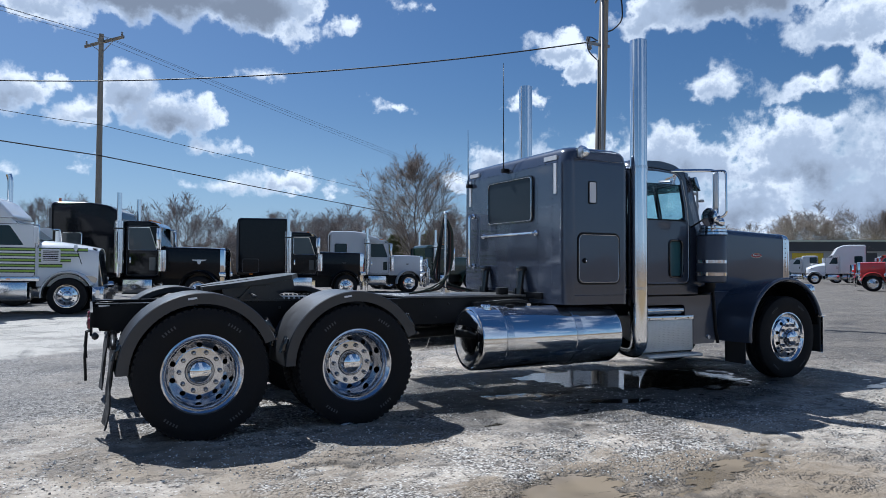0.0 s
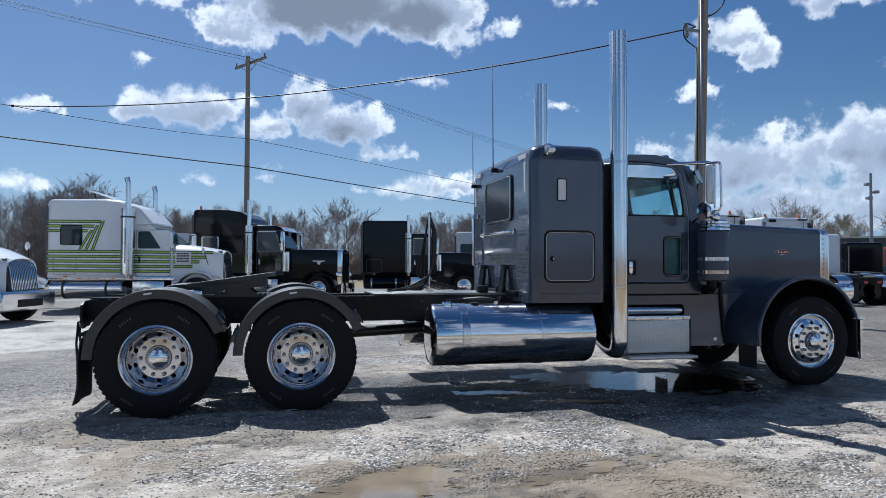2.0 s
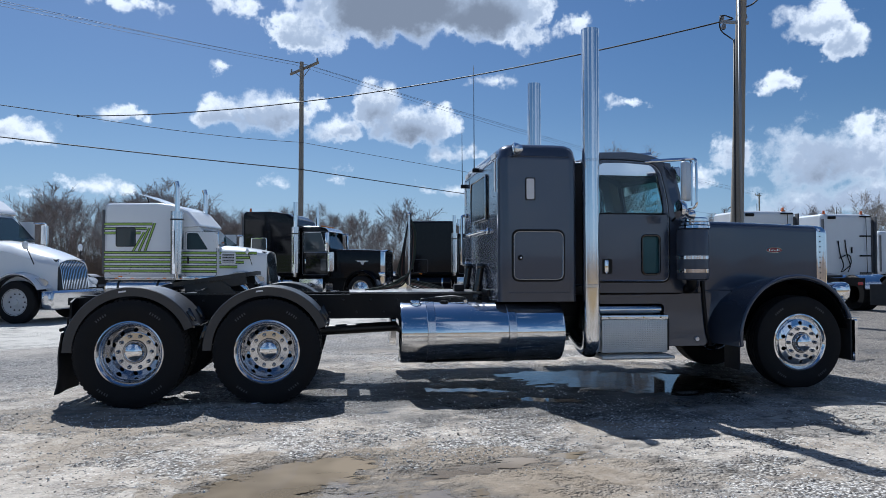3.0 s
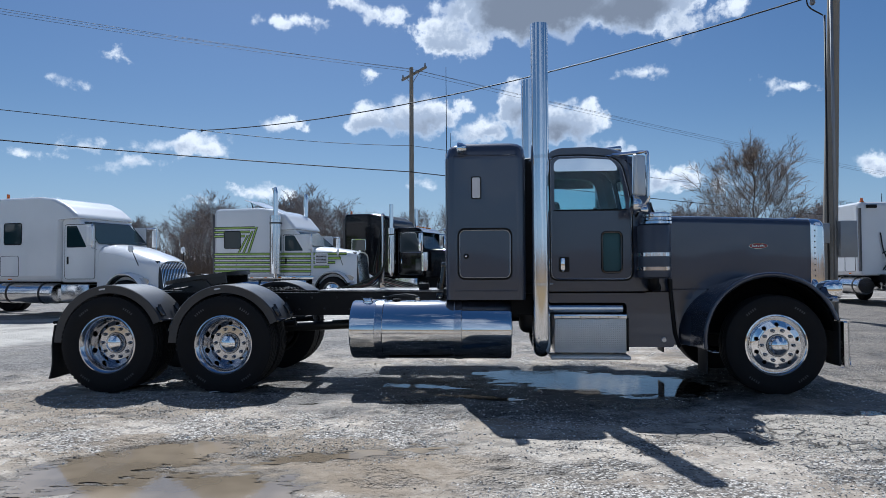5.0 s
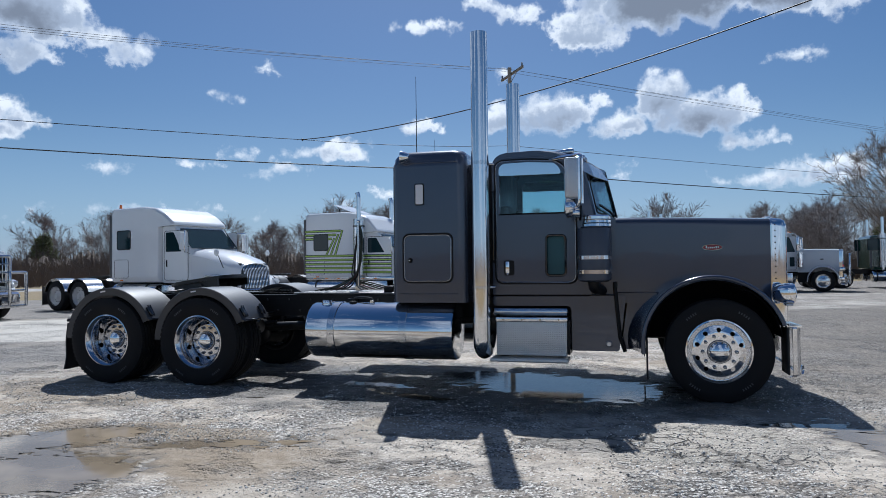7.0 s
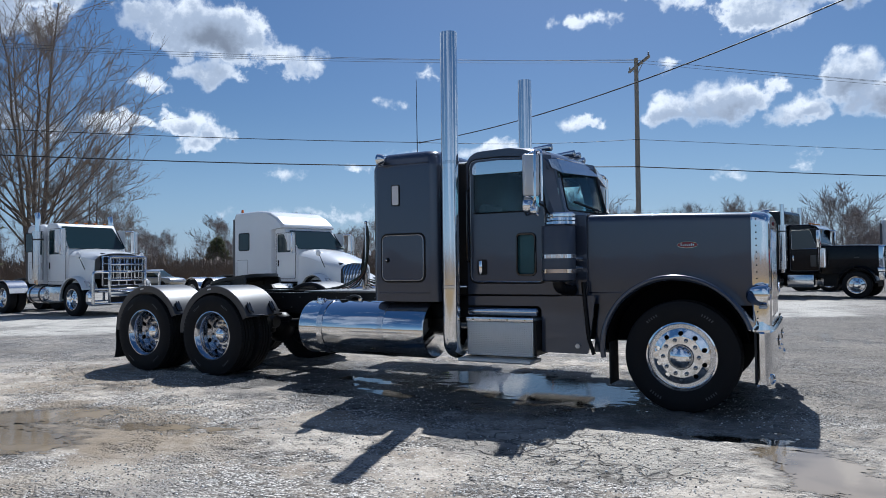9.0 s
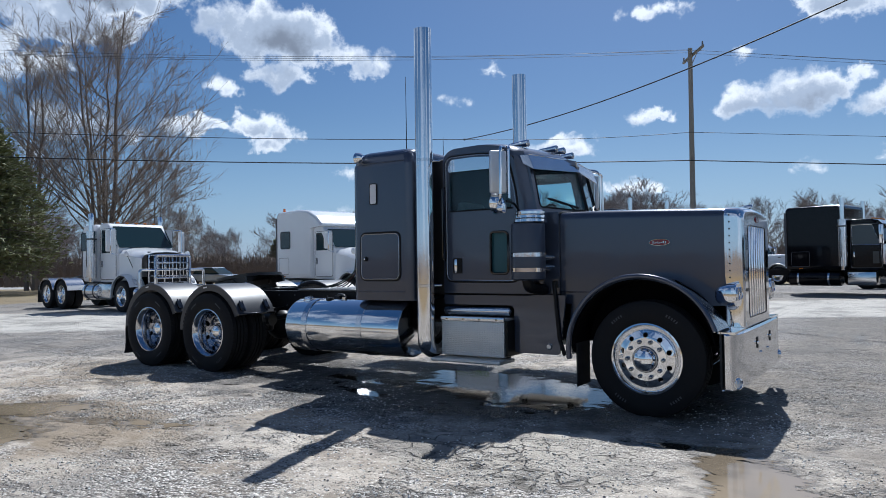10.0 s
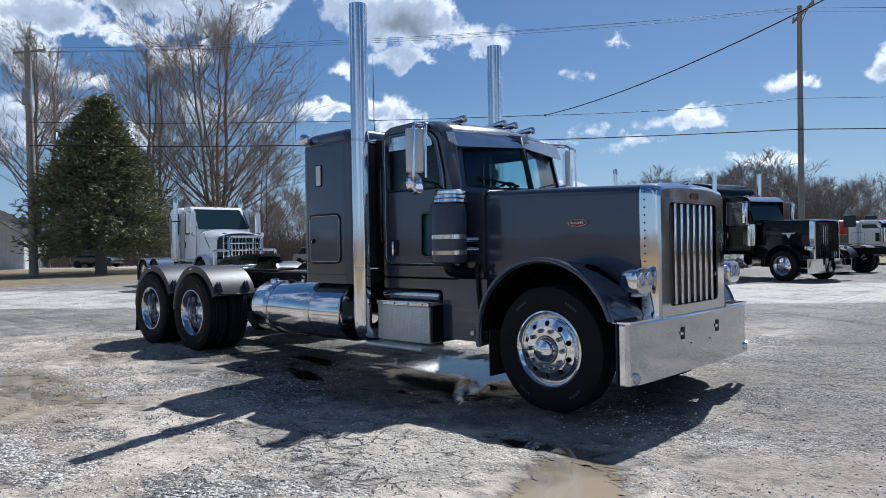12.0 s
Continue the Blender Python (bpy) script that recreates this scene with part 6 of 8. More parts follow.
def far_wheel(parent, x, y, s, rim_mat, r=0.53):
    """Wheel > tyre, rim of a parked truck; alike wheels share their meshes."""
    key = (s, rim_mat.name)
    w = new("wheel")
    w.parent = parent
    w.location = (x, y, r - 0.01)
    if key not in FAR_WHEELS:
        turn = Matrix.Rotation(radians(90) * (1 if s < 0 else -1), 4, "X")
        h = 0.14
        tyre = part("tyre", turned(B(), [(0.30, -h), (0.45, -h * 1.05), (r - 0.02, -h * 0.85), (r, -h * 0.6), (r, h * 0.6), (r - 0.02, h * 0.85), (0.45, h * 1.05), (0.31, h * 0.9)], turn, 28), RUBBER, w)
        deep = 0.02 if rim_mat.name.startswith("white") else 0.06
        rim = part("rim", turned(B(), [(0.32, h * 0.95), (0.335, h * 0.95), (0.30, h * 0.6), (0.27, deep), (0.15, deep + 0.02), (0.12, deep + 0.05), (0.085, deep + 0.06), (0.08, deep + 0.11), (0.0, deep + 0.12)], turn, 28), rim_mat, w)
        bm = B()
        holes = []
        for i in range(10):
            m = turn @ Matrix.Rotation(radians(36 * i), 4, "Z") @ Matrix.Translation((0.205, 0, deep + 0.014))
            hole = part("hand_hole", turned(B(), [(0, 0.003), (0.022, 0.003), (0.022, -0.01)], m, 8), BLACK, rim)
            holes.append(hole.data)
        bm.free()
        FAR_WHEELS[key] = (tyre.data, rim.data, holes)
    else:
        tyre, rim, holes = FAR_WHEELS[key]
        t = new("tyre", tyre)
        t.parent = w
        q = new("rim", rim)
        q.parent = w
        for hd in holes:
            ho = new("hand_hole", hd)
            ho.parent = q
    return w


def yard_truck(label, x, y, turn, paint, hood="square", hood_len=2.2, hood_top=1.95, cab_top=2.75, sleeper=2.0, sleeper_top=3.45, rear=(-8.4, -7.1), rim=None, stacks=True,
               guard=False, stripes=False, hood_paint=None, visor=True, low_paint=None, flat_back=False, tall_stack=4.1, fifth=True, back_gear=False, emblem=False, roof_light=False, tank_mat=None, nose=1.52, framed=False, domed=False, group="parked road tractors"):
    """A parked road tractor facing +x before the turn; x, y: middle of its front bumper on the ground."""
    rim = rim or CHROME
    hood_paint, tank_mat = hood_paint or paint, tank_mat or CHROME_DULL
    t = root("parked_truck", x, y, 0, turn)
    tagged(t, label, "truck", group)
    ax = -0.95                     # front axle
    hb = -0.15 - hood_len          # back of the hood
    cb = hb - 1.25                 # back of the cab
    sb = cb - sleeper              # back of the sleeper
    end = min(rear) - 0.75
    square = hood == "square"
    pane = WINDOW_GREY if paint is BLACK_PAINT else WINDOW_DARK
    w = 0.92 if square else 1.02
    for s in (-1, 1):
        part("frame_rail", box(B(), end, -0.5, s * 0.43 - 0.04, s * 0.43 + 0.04, 0.78, 1.04), BLACK, t)
        far_wheel(t, ax, s * 1.05, s, rim)
        for rx in rear:
            far_wheel(t, rx, s * 1.08, s, rim)
            part("inner_tyre", turned(B(), [(0.30, -0.13), (0.5, -0.13), (0.53, -0.08), (0.53, 0.08), (0.5, 0.13), (0.30, 0.13)], Matrix.Translation((rx, s * 0.76, 0.52)) @ Matrix.Rotation(radians(90), 4, "X"), 24), RUBBER, t)
            rows = [[(px, s * yy, pz) for px, pz in arc_points(rx, 0.52, 0.62, 165, 15, 12)] for yy in (1.24, 0.60)]
            part("rear_fender", thicken(skin(B(), rows), 0.015), CHROME_DULL if rim is RIM_WHITE or guard else PLASTIC, t)
        part("mud_flap", box(B(), end - 0.02, end, s * 0.62, s * 1.22, 0.2, 0.85), FLAP, t)
        part("tail_lamp", box(B(), end - 0.02, end, s * 0.30 - 0.09, s * 0.30 + 0.09, 0.82, 0.92, 0.01), RED_PAINT, t)
        # front fender
        fr = 0.66
        rows = []
        for yy, k in ((1.20, 0.0), (1.22, 0.03), (1.18, 0.05), (0.95, 0.06), (0.72, 0.08)):
            rows.append([(px, s * yy, pz) for px, pz in arc_points(ax, 0.54, fr + k, 185, 12 if square else 25, 18)])
        part("front_fender", thicken(skin(B(), rows), 0.02), hood_paint, t)
        part("wheel_well", thicken(skin(B(), [[(px, s * yy, pz) for px, pz in arc_points(ax, 0.54, fr - 0.03, 180, 5, 14)] for yy in (1.15, 0.5)]), 0.01), BLACK, t)
        part("well_wall", plate(B(), arc_points(ax, 0.54, fr - 0.05, 180, 0, 14), (), side_frame(s * 0.5, s), 0.02), BLACK, t)
        # tank and step box
        z, r = 0.66, 0.30
        lay = Matrix.Translation((sb + 0.1, s * 0.88, z)) @ Matrix.Rotation(radians(90), 4, "Y")
        length = max(1.0, (cb - sb) * 0.85)
        tank = part("fuel_tank", turned(B(), [(0, 0), (0.26, 0), (r, 0.03), (r, length), (0.26, length + 0.03), (0, length + 0.03)], lay, 28), tank_mat, t)
        for k in (0.2, 0.8):
            part("tank_strap", turned(B(), [(r, k * length - 0.04), (r + 0.01, k * length - 0.035), (r + 0.01, k * length + 0.035), (r, k * length + 0.04)], lay, 28), CHROME if tank_mat is BLACK_PAINT else STEEL, tank)
        part("step_box", box(B(), cb + 0.05, cb + 1.05, s * 0.62, s * 1.08, 0.42, 0.92, 0.02), CHROME_DULL, t)
        part("step_tread", box(B(), cb + 0.05, cb + 1.05, s * 1.08, s * 1.14, 0.40, 0.44), STEEL, t)
        # mirrors
        mx = hb + 0.12
        mirror = part("mirror_arm", tube(B(), bend([(mx - 0.2, s * w, cab_top - 0.25), (mx, s * 1.30, cab_top - 0.22), (mx, s * 1.30, 1.95), (mx - 0.1, s * w, 1.9)], 0.08), 0.02, 6), CHROME, t)
        part("mirror_head", box(B(), mx - 0.12, mx, s * 1.22, s * 1.42, 2.02, cab_top - 0.28, 0.03), CHROME if square else paint, mirror)
        # headlamp
        if square:
            pod = box(B(), -0.28, -0.02, s * 0.88 - 0.13, s * 0.88 + 0.13, 1.02, 1.20, 0.05, 3)
            part("headlamp", pod, CHROME, t)
        else:
            lens = [(-0.62, 0.98), (-0.22, 0.90), (-0.17, 1.02), (-0.30, 1.10), (-0.66, 1.12)]
            part("headlamp", plate(B(), smooth_outline(lens, 0.03), (), side_frame(s * 1.03, s), 0.02), LENS, t)
            part("hood_mirror", ball(B(), (-0.75, s * 1.10, 1.92), 0.09, 0.6, 1, 1.2, 10), paint, t)
            part("mirror_stalk", tube(B(), [(-0.62, s * 0.95, 1.45), (-0.72, s * 1.08, 1.86)], 0.012, 6), BLACK, t)
    # hood
    if square:
        rows = [hood_section(px, pw, pz, 0.95, 0.07) for px, pw, pz in ((hb, 0.78, hood_top + 0.02), (hb * 0.5, 0.74, hood_top + 0.01), (-0.25, 0.70, hood_top - 0.02))]
        part("hood", thicken(skin(B(), rows), 0.02), hood_paint, t)
        rows = [hood_section(px, pw, pz, 0.72, 0.07) for px, pw, pz in ((-0.26, 0.71, hood_top - 0.01), (-0.12, 0.70, hood_top - 0.02), (-0.08, 0.66, hood_top - 0.06))]
        shell = part("grille_shell", thicken(skin(B(), rows), 0.02), CHROME, t)
        part("radiator", box(B(), -0.16, -0.13, -0.64, 0.64, 0.74, hood_top - 0.08), BLACK, shell)
        for k in range(9):
            part("grille_bar", box(B(), -0.13, -0.08, -0.49 + k * 0.12, -0.45 + k * 0.12, 0.80, hood_top - 0.14), CHROME, shell)
        rows = [[(-0.0, -1.2, zz), (0.06, -1.05, zz), (0.07, 0, zz), (0.06, 1.05, zz), (-0.0, 1.2, zz)] for zz in (0.28, 0.76)]
        part("bumper", thicken(skin(B(), rows), 0.03), CHROME, t)
        for s in (-1, 1):
            part("air_cleaner", rod(B(), (hb + 0.12, s * 1.04, 1.22), (hb + 0.12, s * 1.04, 1.98), 0.17, seg=24), CHROME, t)
            if emblem:
                em = [(-0.26, 0.05), (0.26, 0.05), (0.22, 0.01), (0.08, 0.0), (0.05, -0.09), (0.0, -0.13), (-0.05, -0.09), (-0.08, 0.0), (-0.22, 0.01)]
                part("emblem", plate(B(), [(ax - 0.05 + u, 1.60 + v) for u, v in em], (), side_frame(s * 0.745, s), 0.012), WHITE_DECAL, t)
            else:
                part("emblem", plate(B(), [(ax - 0.05 + 0.09 * math.cos(a), 1.60 + 0.03 * math.sin(a)) for a in (k * math.pi / 8 for k in range(16))], (), side_frame(s * 0.745, s), 0.012), STEEL, t)
    else:
        rows = []
        drop = hood_top - nose
        for f, pw in (((0.0, 0.98), (0.35, 0.98), (0.7, 0.97), (0.9, 0.95), (1.0, 0.88)) if guard else ((0.0, 0.98), (0.35, 0.97), (0.7, 0.92), (0.9, 0.82), (1.0, 0.62))):
            px = hb + (-0.22 - hb) * f
            zt = hood_top - drop * f ** 1.6
            rows.append([(px, yy * pw, zz) for yy, zz in ((-1, 0.80), (-1, 1.2), (-0.98, zt - 0.16), (-0.85, zt - 0.03), (-0.45, zt + 0.05), (0, zt + 0.07), (0.45, zt + 0.05), (0.85, zt - 0.03), (0.98, zt - 0.16), (1, 1.2), (1, 0.80))])
        part("hood", thicken(skin(B(), rows), 0.02), hood_paint, t)
        shell = part("grille_panel", slab(B(), [(-0.30, 0.78), (-0.14, 0.80), (-0.20, 1.30), (-0.30, nose + 0.06), (-0.40, nose + 0.08)], 0.60, 0.05), STEEL, t)
        for k in range(17 if not guard else 0):
            part("grille_bar", plate(B(), [(-0.13, 0.82), (-0.11, 0.82), (-0.18, 1.32), (-0.27, nose + 0.04), (-0.29, nose + 0.02), (-0.20, 1.30)], (), side_frame(-0.52 + k * 0.065, -1), 0.022), CHROME, shell)
        if guard:
            face = part("grille_face", box(B(), -0.20, -0.10, -0.70, 0.70, 0.98, nose - 0.05, 0.02), BLACK, shell)
            for k in range(6):
                part("grille_bar", box(B(), -0.105, -0.07, -0.71 + k * 0.275, -0.665 + k * 0.275, 0.96, nose - 0.03, 0.008), CHROME, face)
            for k in range(5):
                zz = 0.96 + k * (nose - 1.01) / 4
                part("grille_bar", box(B(), -0.10, -0.075, -0.70, 0.70, zz - 0.015, zz + 0.015, 0.006), CHROME, face)
        part("bumper", slab(B(), [(-0.35, 0.35), (-0.06, 0.33), (0.0, 0.45), (0.0, 0.74), (-0.05, 0.80), (-0.35, 0.80)], 1.16, 0.12), CHROME_DULL if not guard else CHROME, t)
        part("bumper_intake", box(B(), 0.0, 0.012, -0.5, 0.5, 0.42, 0.60), BLACK, t)
    if guard:
        g = part("bull_bar", tube(B(), bend([(0.18, -1.15, 0.40), (0.18, -1.15, 1.38), (0.18, -0.62, 1.38), (0.18, -0.62, 1.85), (0.18, 0.62, 1.85), (0.18, 0.62, 1.38), (0.18, 1.15, 1.38), (0.18, 1.15, 0.40)], 0.08), 0.045, 10), CHROME_DULL, t)
        for zz, ww in ((1.62, 0.62), (1.38, 0.62), (1.12, 0.62), (0.85, 1.15), (0.40, 1.15)):
            part("bar_rail", rod(B(), (0.18, -ww, zz), (0.18, ww, zz), 0.032, seg=8), CHROME_DULL, g)
        for yy in (-0.62, 0.62):
            part("bar_post", rod(B(), (0.18, yy, 0.40), (0.18, yy, 1.85), 0.045, seg=10), CHROME_DULL, g)
        for k in range(9):
            part("bar_slat", rod(B(), (0.19, -0.5 + k * 0.125, 1.12), (0.19, -0.5 + k * 0.125, 1.85), 0.014, seg=6), CHROME_DULL, g)
    # cab
    rake = 0.28 if square else 0.62
    prof = [(cb, 0.98), (cb, cab_top - 0.06), (cb + 0.12, cab_top), (hb - rake - 0.06, cab_top - 0.01), (hb - rake + 0.03, cab_top - 0.10), (hb + 0.04, hood_top + 0.02), (hb + 0.04, 0.98)]
    cab = weighted(part("cab", slab(B(), smooth_outline(prof, 0.05), w, 0.07), paint, t))
    win = [(cb + 0.20, 1.98), (cb + 0.20, cab_top - 0.24), (hb - rake - 0.06, cab_top - 0.24), (hb - (0.08 if square else 0.32), 1.98)]
    ws_w = w - 0.05
    base, top = Vector((hb + 0.045, 0, hood_top + 0.06)), Vector((hb - rake + 0.045, 0, cab_top - 0.12))
    up = (top - base).normalized()
    m = Matrix(((0, up.x, up.z, base.x), (1, 0, 0, 0), (0, up.z, -up.x, base.z), (0, 0, 0, 1)))
    hh = (top - base).length
    part("windscreen", plate(B(), smooth_outline([(-ws_w, 0), (ws_w, 0), (ws_w - 0.08, hh), (-ws_w + 0.08, hh)], 0.05), (), m, 0.015), WINDOW_DARK, cab)
    for s in (-1, 1):
        door = part("door", plate(B(), rounded(cb + 0.14, hb - 0.03, 1.08, cab_top - 0.20, 0.08), [smooth_outline(win, 0.05)], side_frame(s * (w + 0.0), s), 0.014), paint, cab)
        part("side_window", plate(B(), smooth_outline(win, 0.05), (), side_frame(s * (w + 0.0), s), 0.006), pane, door)
        part("door_handle", box(B(), cb + 0.22, cb + 0.28, s * w - 0.03, s * w + 0.03, 1.50, 1.72, 0.01), BLACK if not square else CHROME, door)
        part("door_gap", tube(B(), [(px, s * (w + 0.012), pz) for px, pz in rounded(cb + 0.14, hb - 0.03, 1.08, cab_top - 0.20, 0.08)], 0.008, 5, closed=True), BLACK if paint is not BLACK_PAINT else GREY_RUBBER, door)
        if square:
            part("peep_window", plate(B(), rounded(hb - 0.34, hb - 0.12, 1.25, 1.72, 0.03), (), side_frame(s * (w + 0.012), s), 0.008), pane, door)
            part("window_trim", tube(B(), [(px, s * (w + 0.014), pz) for px, pz in smooth_outline(win, 0.05)], 0.012, 5, closed=True), CHROME_DULL, door)
    if not square:
        # wrapped corner of the windscreen
        for s in (-1, 1):
            corner = [(hb - rake + 0.10, cab_top - 0.18), (hb + 0.0, hood_top + 0.10), (hb - 0.22, hood_top + 0.10), (hb - rake + 0.02, cab_top - 0.26)]
            part("corner_glass", plate(B(), smooth_outline(corner, 0.02), (), side_frame(s * (w - 0.012), s), 0.022), WINDOW_DARK, cab)
    if visor:
        rows = [[(hb - rake - 0.02, yy, cab_top - 0.02), (hb - rake + 0.14, yy, cab_top - 0.06), (hb - rake + 0.30, yy, cab_top - 0.22)] for yy in (-w, 0, w)]
        part("sun_visor", thicken(skin(B(), rows), 0.01), CHROME_DULL if square else GREY_RUBBER, cab)
    for k in range(5):
        part("marker_light", box(B(), hb - rake - 0.16, hb - rake - 0.06, -0.66 + k * 0.33, -0.58 + k * 0.33, cab_top - 0.005, cab_top + 0.045, 0.01), AMBER, cab)
    # sleeper
    if sleeper > 0.3:
        if sleeper_top > cab_top + 0.3 and not flat_back:
            sp = [(sb, 1.0), (sb, sleeper_top - 0.14), (sb + 0.10, sleeper_top), (cb - 0.75, sleeper_top + 0.01), (cb - 0.2, sleeper_top - 0.06), (cb + 0.25, sleeper_top - 0.26), (cb + 0.62, cab_top + 0.09), (cb + 0.68, cab_top - 0.02), (cb + 0.02, cab_top - 0.05), (cb - 0.002, 1.0)]
        elif domed:
            sp = [(sb, 1.0), (sb, sleeper_top - 0.10), (sb + 0.10, sleeper_top), (cb - 1.1, sleeper_top), (cb - 0.45, sleeper_top - 0.10), (cb - 0.10, sleeper_top - 0.32), (cb - 0.002, sleeper_top - 0.60), (cb - 0.002, 1.0)]
        elif flat_back:
            sp = [(sb, 1.0), (sb, sleeper_top - 0.10), (sb + 0.10, sleeper_top), (cb - 0.06, sleeper_top), (cb + 0.02, sleeper_top - 0.12), (cb - 0.002, 1.0)]
        else:
            sp = [(sb, 1.0), (sb, sleeper_top - 0.12), (sb + 0.12, sleeper_top), (cb - 0.12, sleeper_top), (cb - 0.002, sleeper_top - 0.1), (cb - 0.002, 1.0)]
        slp = weighted(part("sleeper", slab(B(), smooth_outline(sp, 0.09), 1.14, 0.12), paint, t))
        wx = sb + (cb - sb) * 0.30
        for s in (-1, 1):
            if not flat_back:
                part("sleeper_window", plate(B(), rounded(wx - 0.32, wx + 0.32, 2.10, 2.70, 0.06), (), side_frame(s * 1.142, s), 0.01), WINDOW_DARK, slp)
                part("window_frame", tube(B(), [(px, s * 1.15, pz) for px, pz in rounded(wx - 0.33, wx + 0.33, 2.09, 2.71, 0.06)], 0.014, 5, closed=True), BLACK, slp)
            part("hatch_line", tube(B(), [(px, s * 1.142, pz) for px, pz in rounded(sb + 0.25, sb + 0.95, 1.15, 1.75, 0.06)], 0.008, 5, closed=True), GREY_RUBBER, slp)
            part("marker", box(B(), sb + 0.55, sb + 0.68, s * 1.13, s * 1.15, 1.05, 1.09), AMBER, slp)
            part("back_trim", box(B(), sb - 0.03, sb + 0.06, s * 1.09 - 0.03, s * 1.09 + 0.03, 1.15, sleeper_top - 0.22), GREY_RUBBER, slp)
            if low_paint:
                part("lower_panel", plate(B(), rounded(sb + 0.03, cb - 0.05, 1.03, 1.95, 0.05), (), side_frame(s * 1.143, s), 0.008), low_paint, slp)
            if framed:
                part("sleeper_window", plate(B(), rounded(sb + 0.42, sb + 1.05, 2.08, 2.56, 0.06), (), side_frame(s * 1.142, s), 0.01), WINDOW_GREY, slp)
                part("window_frame", tube(B(), [(px, s * 1.15, pz) for px, pz in rounded(sb + 0.41, sb + 1.06, 2.07, 2.57, 0.06)], 0.022, 6, closed=True), CHROME, slp)
            if stripes:
                # lime bands edged dark, over sleeper, door and hood
                def band(pts, y):
                    (xa, za), (xb, zb), thick = pts
                    for extra, mat, lift in ((0.028, STRIPE_DARK, 0.0), (0.0, STRIPE_GREEN, 0.004)):
                        h_ = thick / 2 + extra
                        lo = [(xa, za - h_), (xb, zb - h_), (xb, zb + h_), (xa, za + h_)]
                        if abs(zb - za) > 0.3:
                            lo = [(xa - h_, za), (xa + h_, za), (xb + h_, zb), (xb - h_, zb)]
                        part("stripe", plate(B(), lo, (), side_frame(s * (y + lift), s), 0.004), mat, slp)
                for k in range(5):
                    zz = 1.26 + k * 0.155
                    band(((sb + 0.05, zz), (cb - 0.02, zz - 0.01), 0.045), 1.142)
                    band(((cb + 0.08, zz - 0.01), (hb - 0.02, zz - 0.02), 0.045), w + 0.016)
                    if k:
                        band(((hb + 0.06, zz - 0.02), (hb + 0.45 + 0.22 * k, zz - 0.02), 0.045), 1.0)
                for k in range(3):
                    zz = 2.54 + k * 0.15
                    band(((sb + 0.05, zz), (sb + 1.30 + k * 0.2, zz), 0.045), 1.142)
                    band(((sb + 1.42 + k * 0.18, zz + 0.03), (sb + 1.05 + k * 0.2, 1.93), 0.045), 1.146)
                part("hood_vent", plate(B(), rounded(hb + 0.12, hb + 0.62, 1.50, 1.88, 0.04), (), side_frame(s * 1.008, s), 0.02), WHITE_PAINT, t)
                for k in range(6):
                    part("vent_slot", box(B(), hb + 0.17, hb + 0.57, s * 1.03 - 0.006, s * 1.03 + 0.006, 1.545 + k * 0.052, 1.570 + k * 0.052), BLACK, t)
                part("skirt_rail", box(B(), sb + 0.05, hb + 0.1, s * 1.06 - 0.02, s * 1.06 + 0.02, 0.95, 1.08, 0.01), CHROME_DULL, t)
                for k in range(6):
                    part("skirt_lamp", box(B(), sb + 0.4 + k * 0.55, sb + 0.5 + k * 0.55, s * 1.085 - 0.01, s * 1.085 + 0.01, 1.0, 1.03), AMBER, t)
        if stripes:
            rows = [[(sb + 1.05, yy, sleeper_top + 0.36), (sb + 1.45, yy, sleeper_top + 0.22), (sb + 1.95, yy, sleeper_top + 0.03)] for yy in (-0.75, 0, 0.75)]
            part("wind_deflector", thicken(skin(B(), rows), 0.02), WHITE_PAINT, slp)
            for yy in (-0.6, 0.6):
                part("deflector_stay", rod(B(), (sb + 1.35, yy, sleeper_top - 0.02), (sb + 1.25, yy, sleeper_top + 0.28), 0.02, seg=8), BLACK, slp)
        if back_gear:
            for zz in (1.15, 1.85, 2.65, sleeper_top - 0.10):
                part("back_hinge", box(B(), sb - 0.05, sb - 0.005, -1.02, -0.52, zz - 0.03, zz + 0.03, 0.01), BLACK, slp)
            part("hinge_cable", tube(B(), [(sb - 0.055, -0.78, sleeper_top - 0.1), (sb - 0.06, -0.80, 2.2), (sb - 0.055, -0.82, 1.15)], 0.012, 5), BLACK, slp)
            part("back_lamp", box(B(), sb - 0.06, sb - 0.005, 0.55, 0.90, sleeper_top - 0.22, sleeper_top - 0.10, 0.02), BLACK, slp)
            part("back_handle", box(B(), sb - 0.05, sb - 0.005, -0.18, -0.12, 1.95, 2.20, 0.01), BLACK, slp)
            for yy, zt in ((0.45, 2.45), (0.15, 2.5)):
                part("air_line", tube(B(), bend([(sb - 0.03, yy, zt), (sb - 0.06, yy - 0.05, 1.9), (sb - 0.1, yy - 0.2, 1.45), (sb - 0.25, yy + 0.05, 1.2)], 0.2), 0.022, 6), HOSE, slp)
            part("air_line", tube(B(), bend([(sb - 0.05, 0.42, 1.75), (sb - 0.10, 0.0, 1.95), (sb - 0.10, -0.10, 1.5), (sb - 0.12, 0.35, 1.2)], 0.2), 0.022, 6), HOSE, slp)
            part("side_trim", box(B(), sb - 0.16, sb + 0.02, -1.19, -1.13, 1.05, sleeper_top - 0.10, 0.01), GREY_RUBBER, slp)
            for yy in (-0.72, 0.95):
                part("beacon", turned(B(), [(0.07, 0), (0.07, 0.03), (0.05, 0.04), (0.045, 0.13), (0.0, 0.15)], Matrix.Translation((sb + 0.14, yy, sleeper_top - 0.005)), 12), ORANGE_PAINT, slp)
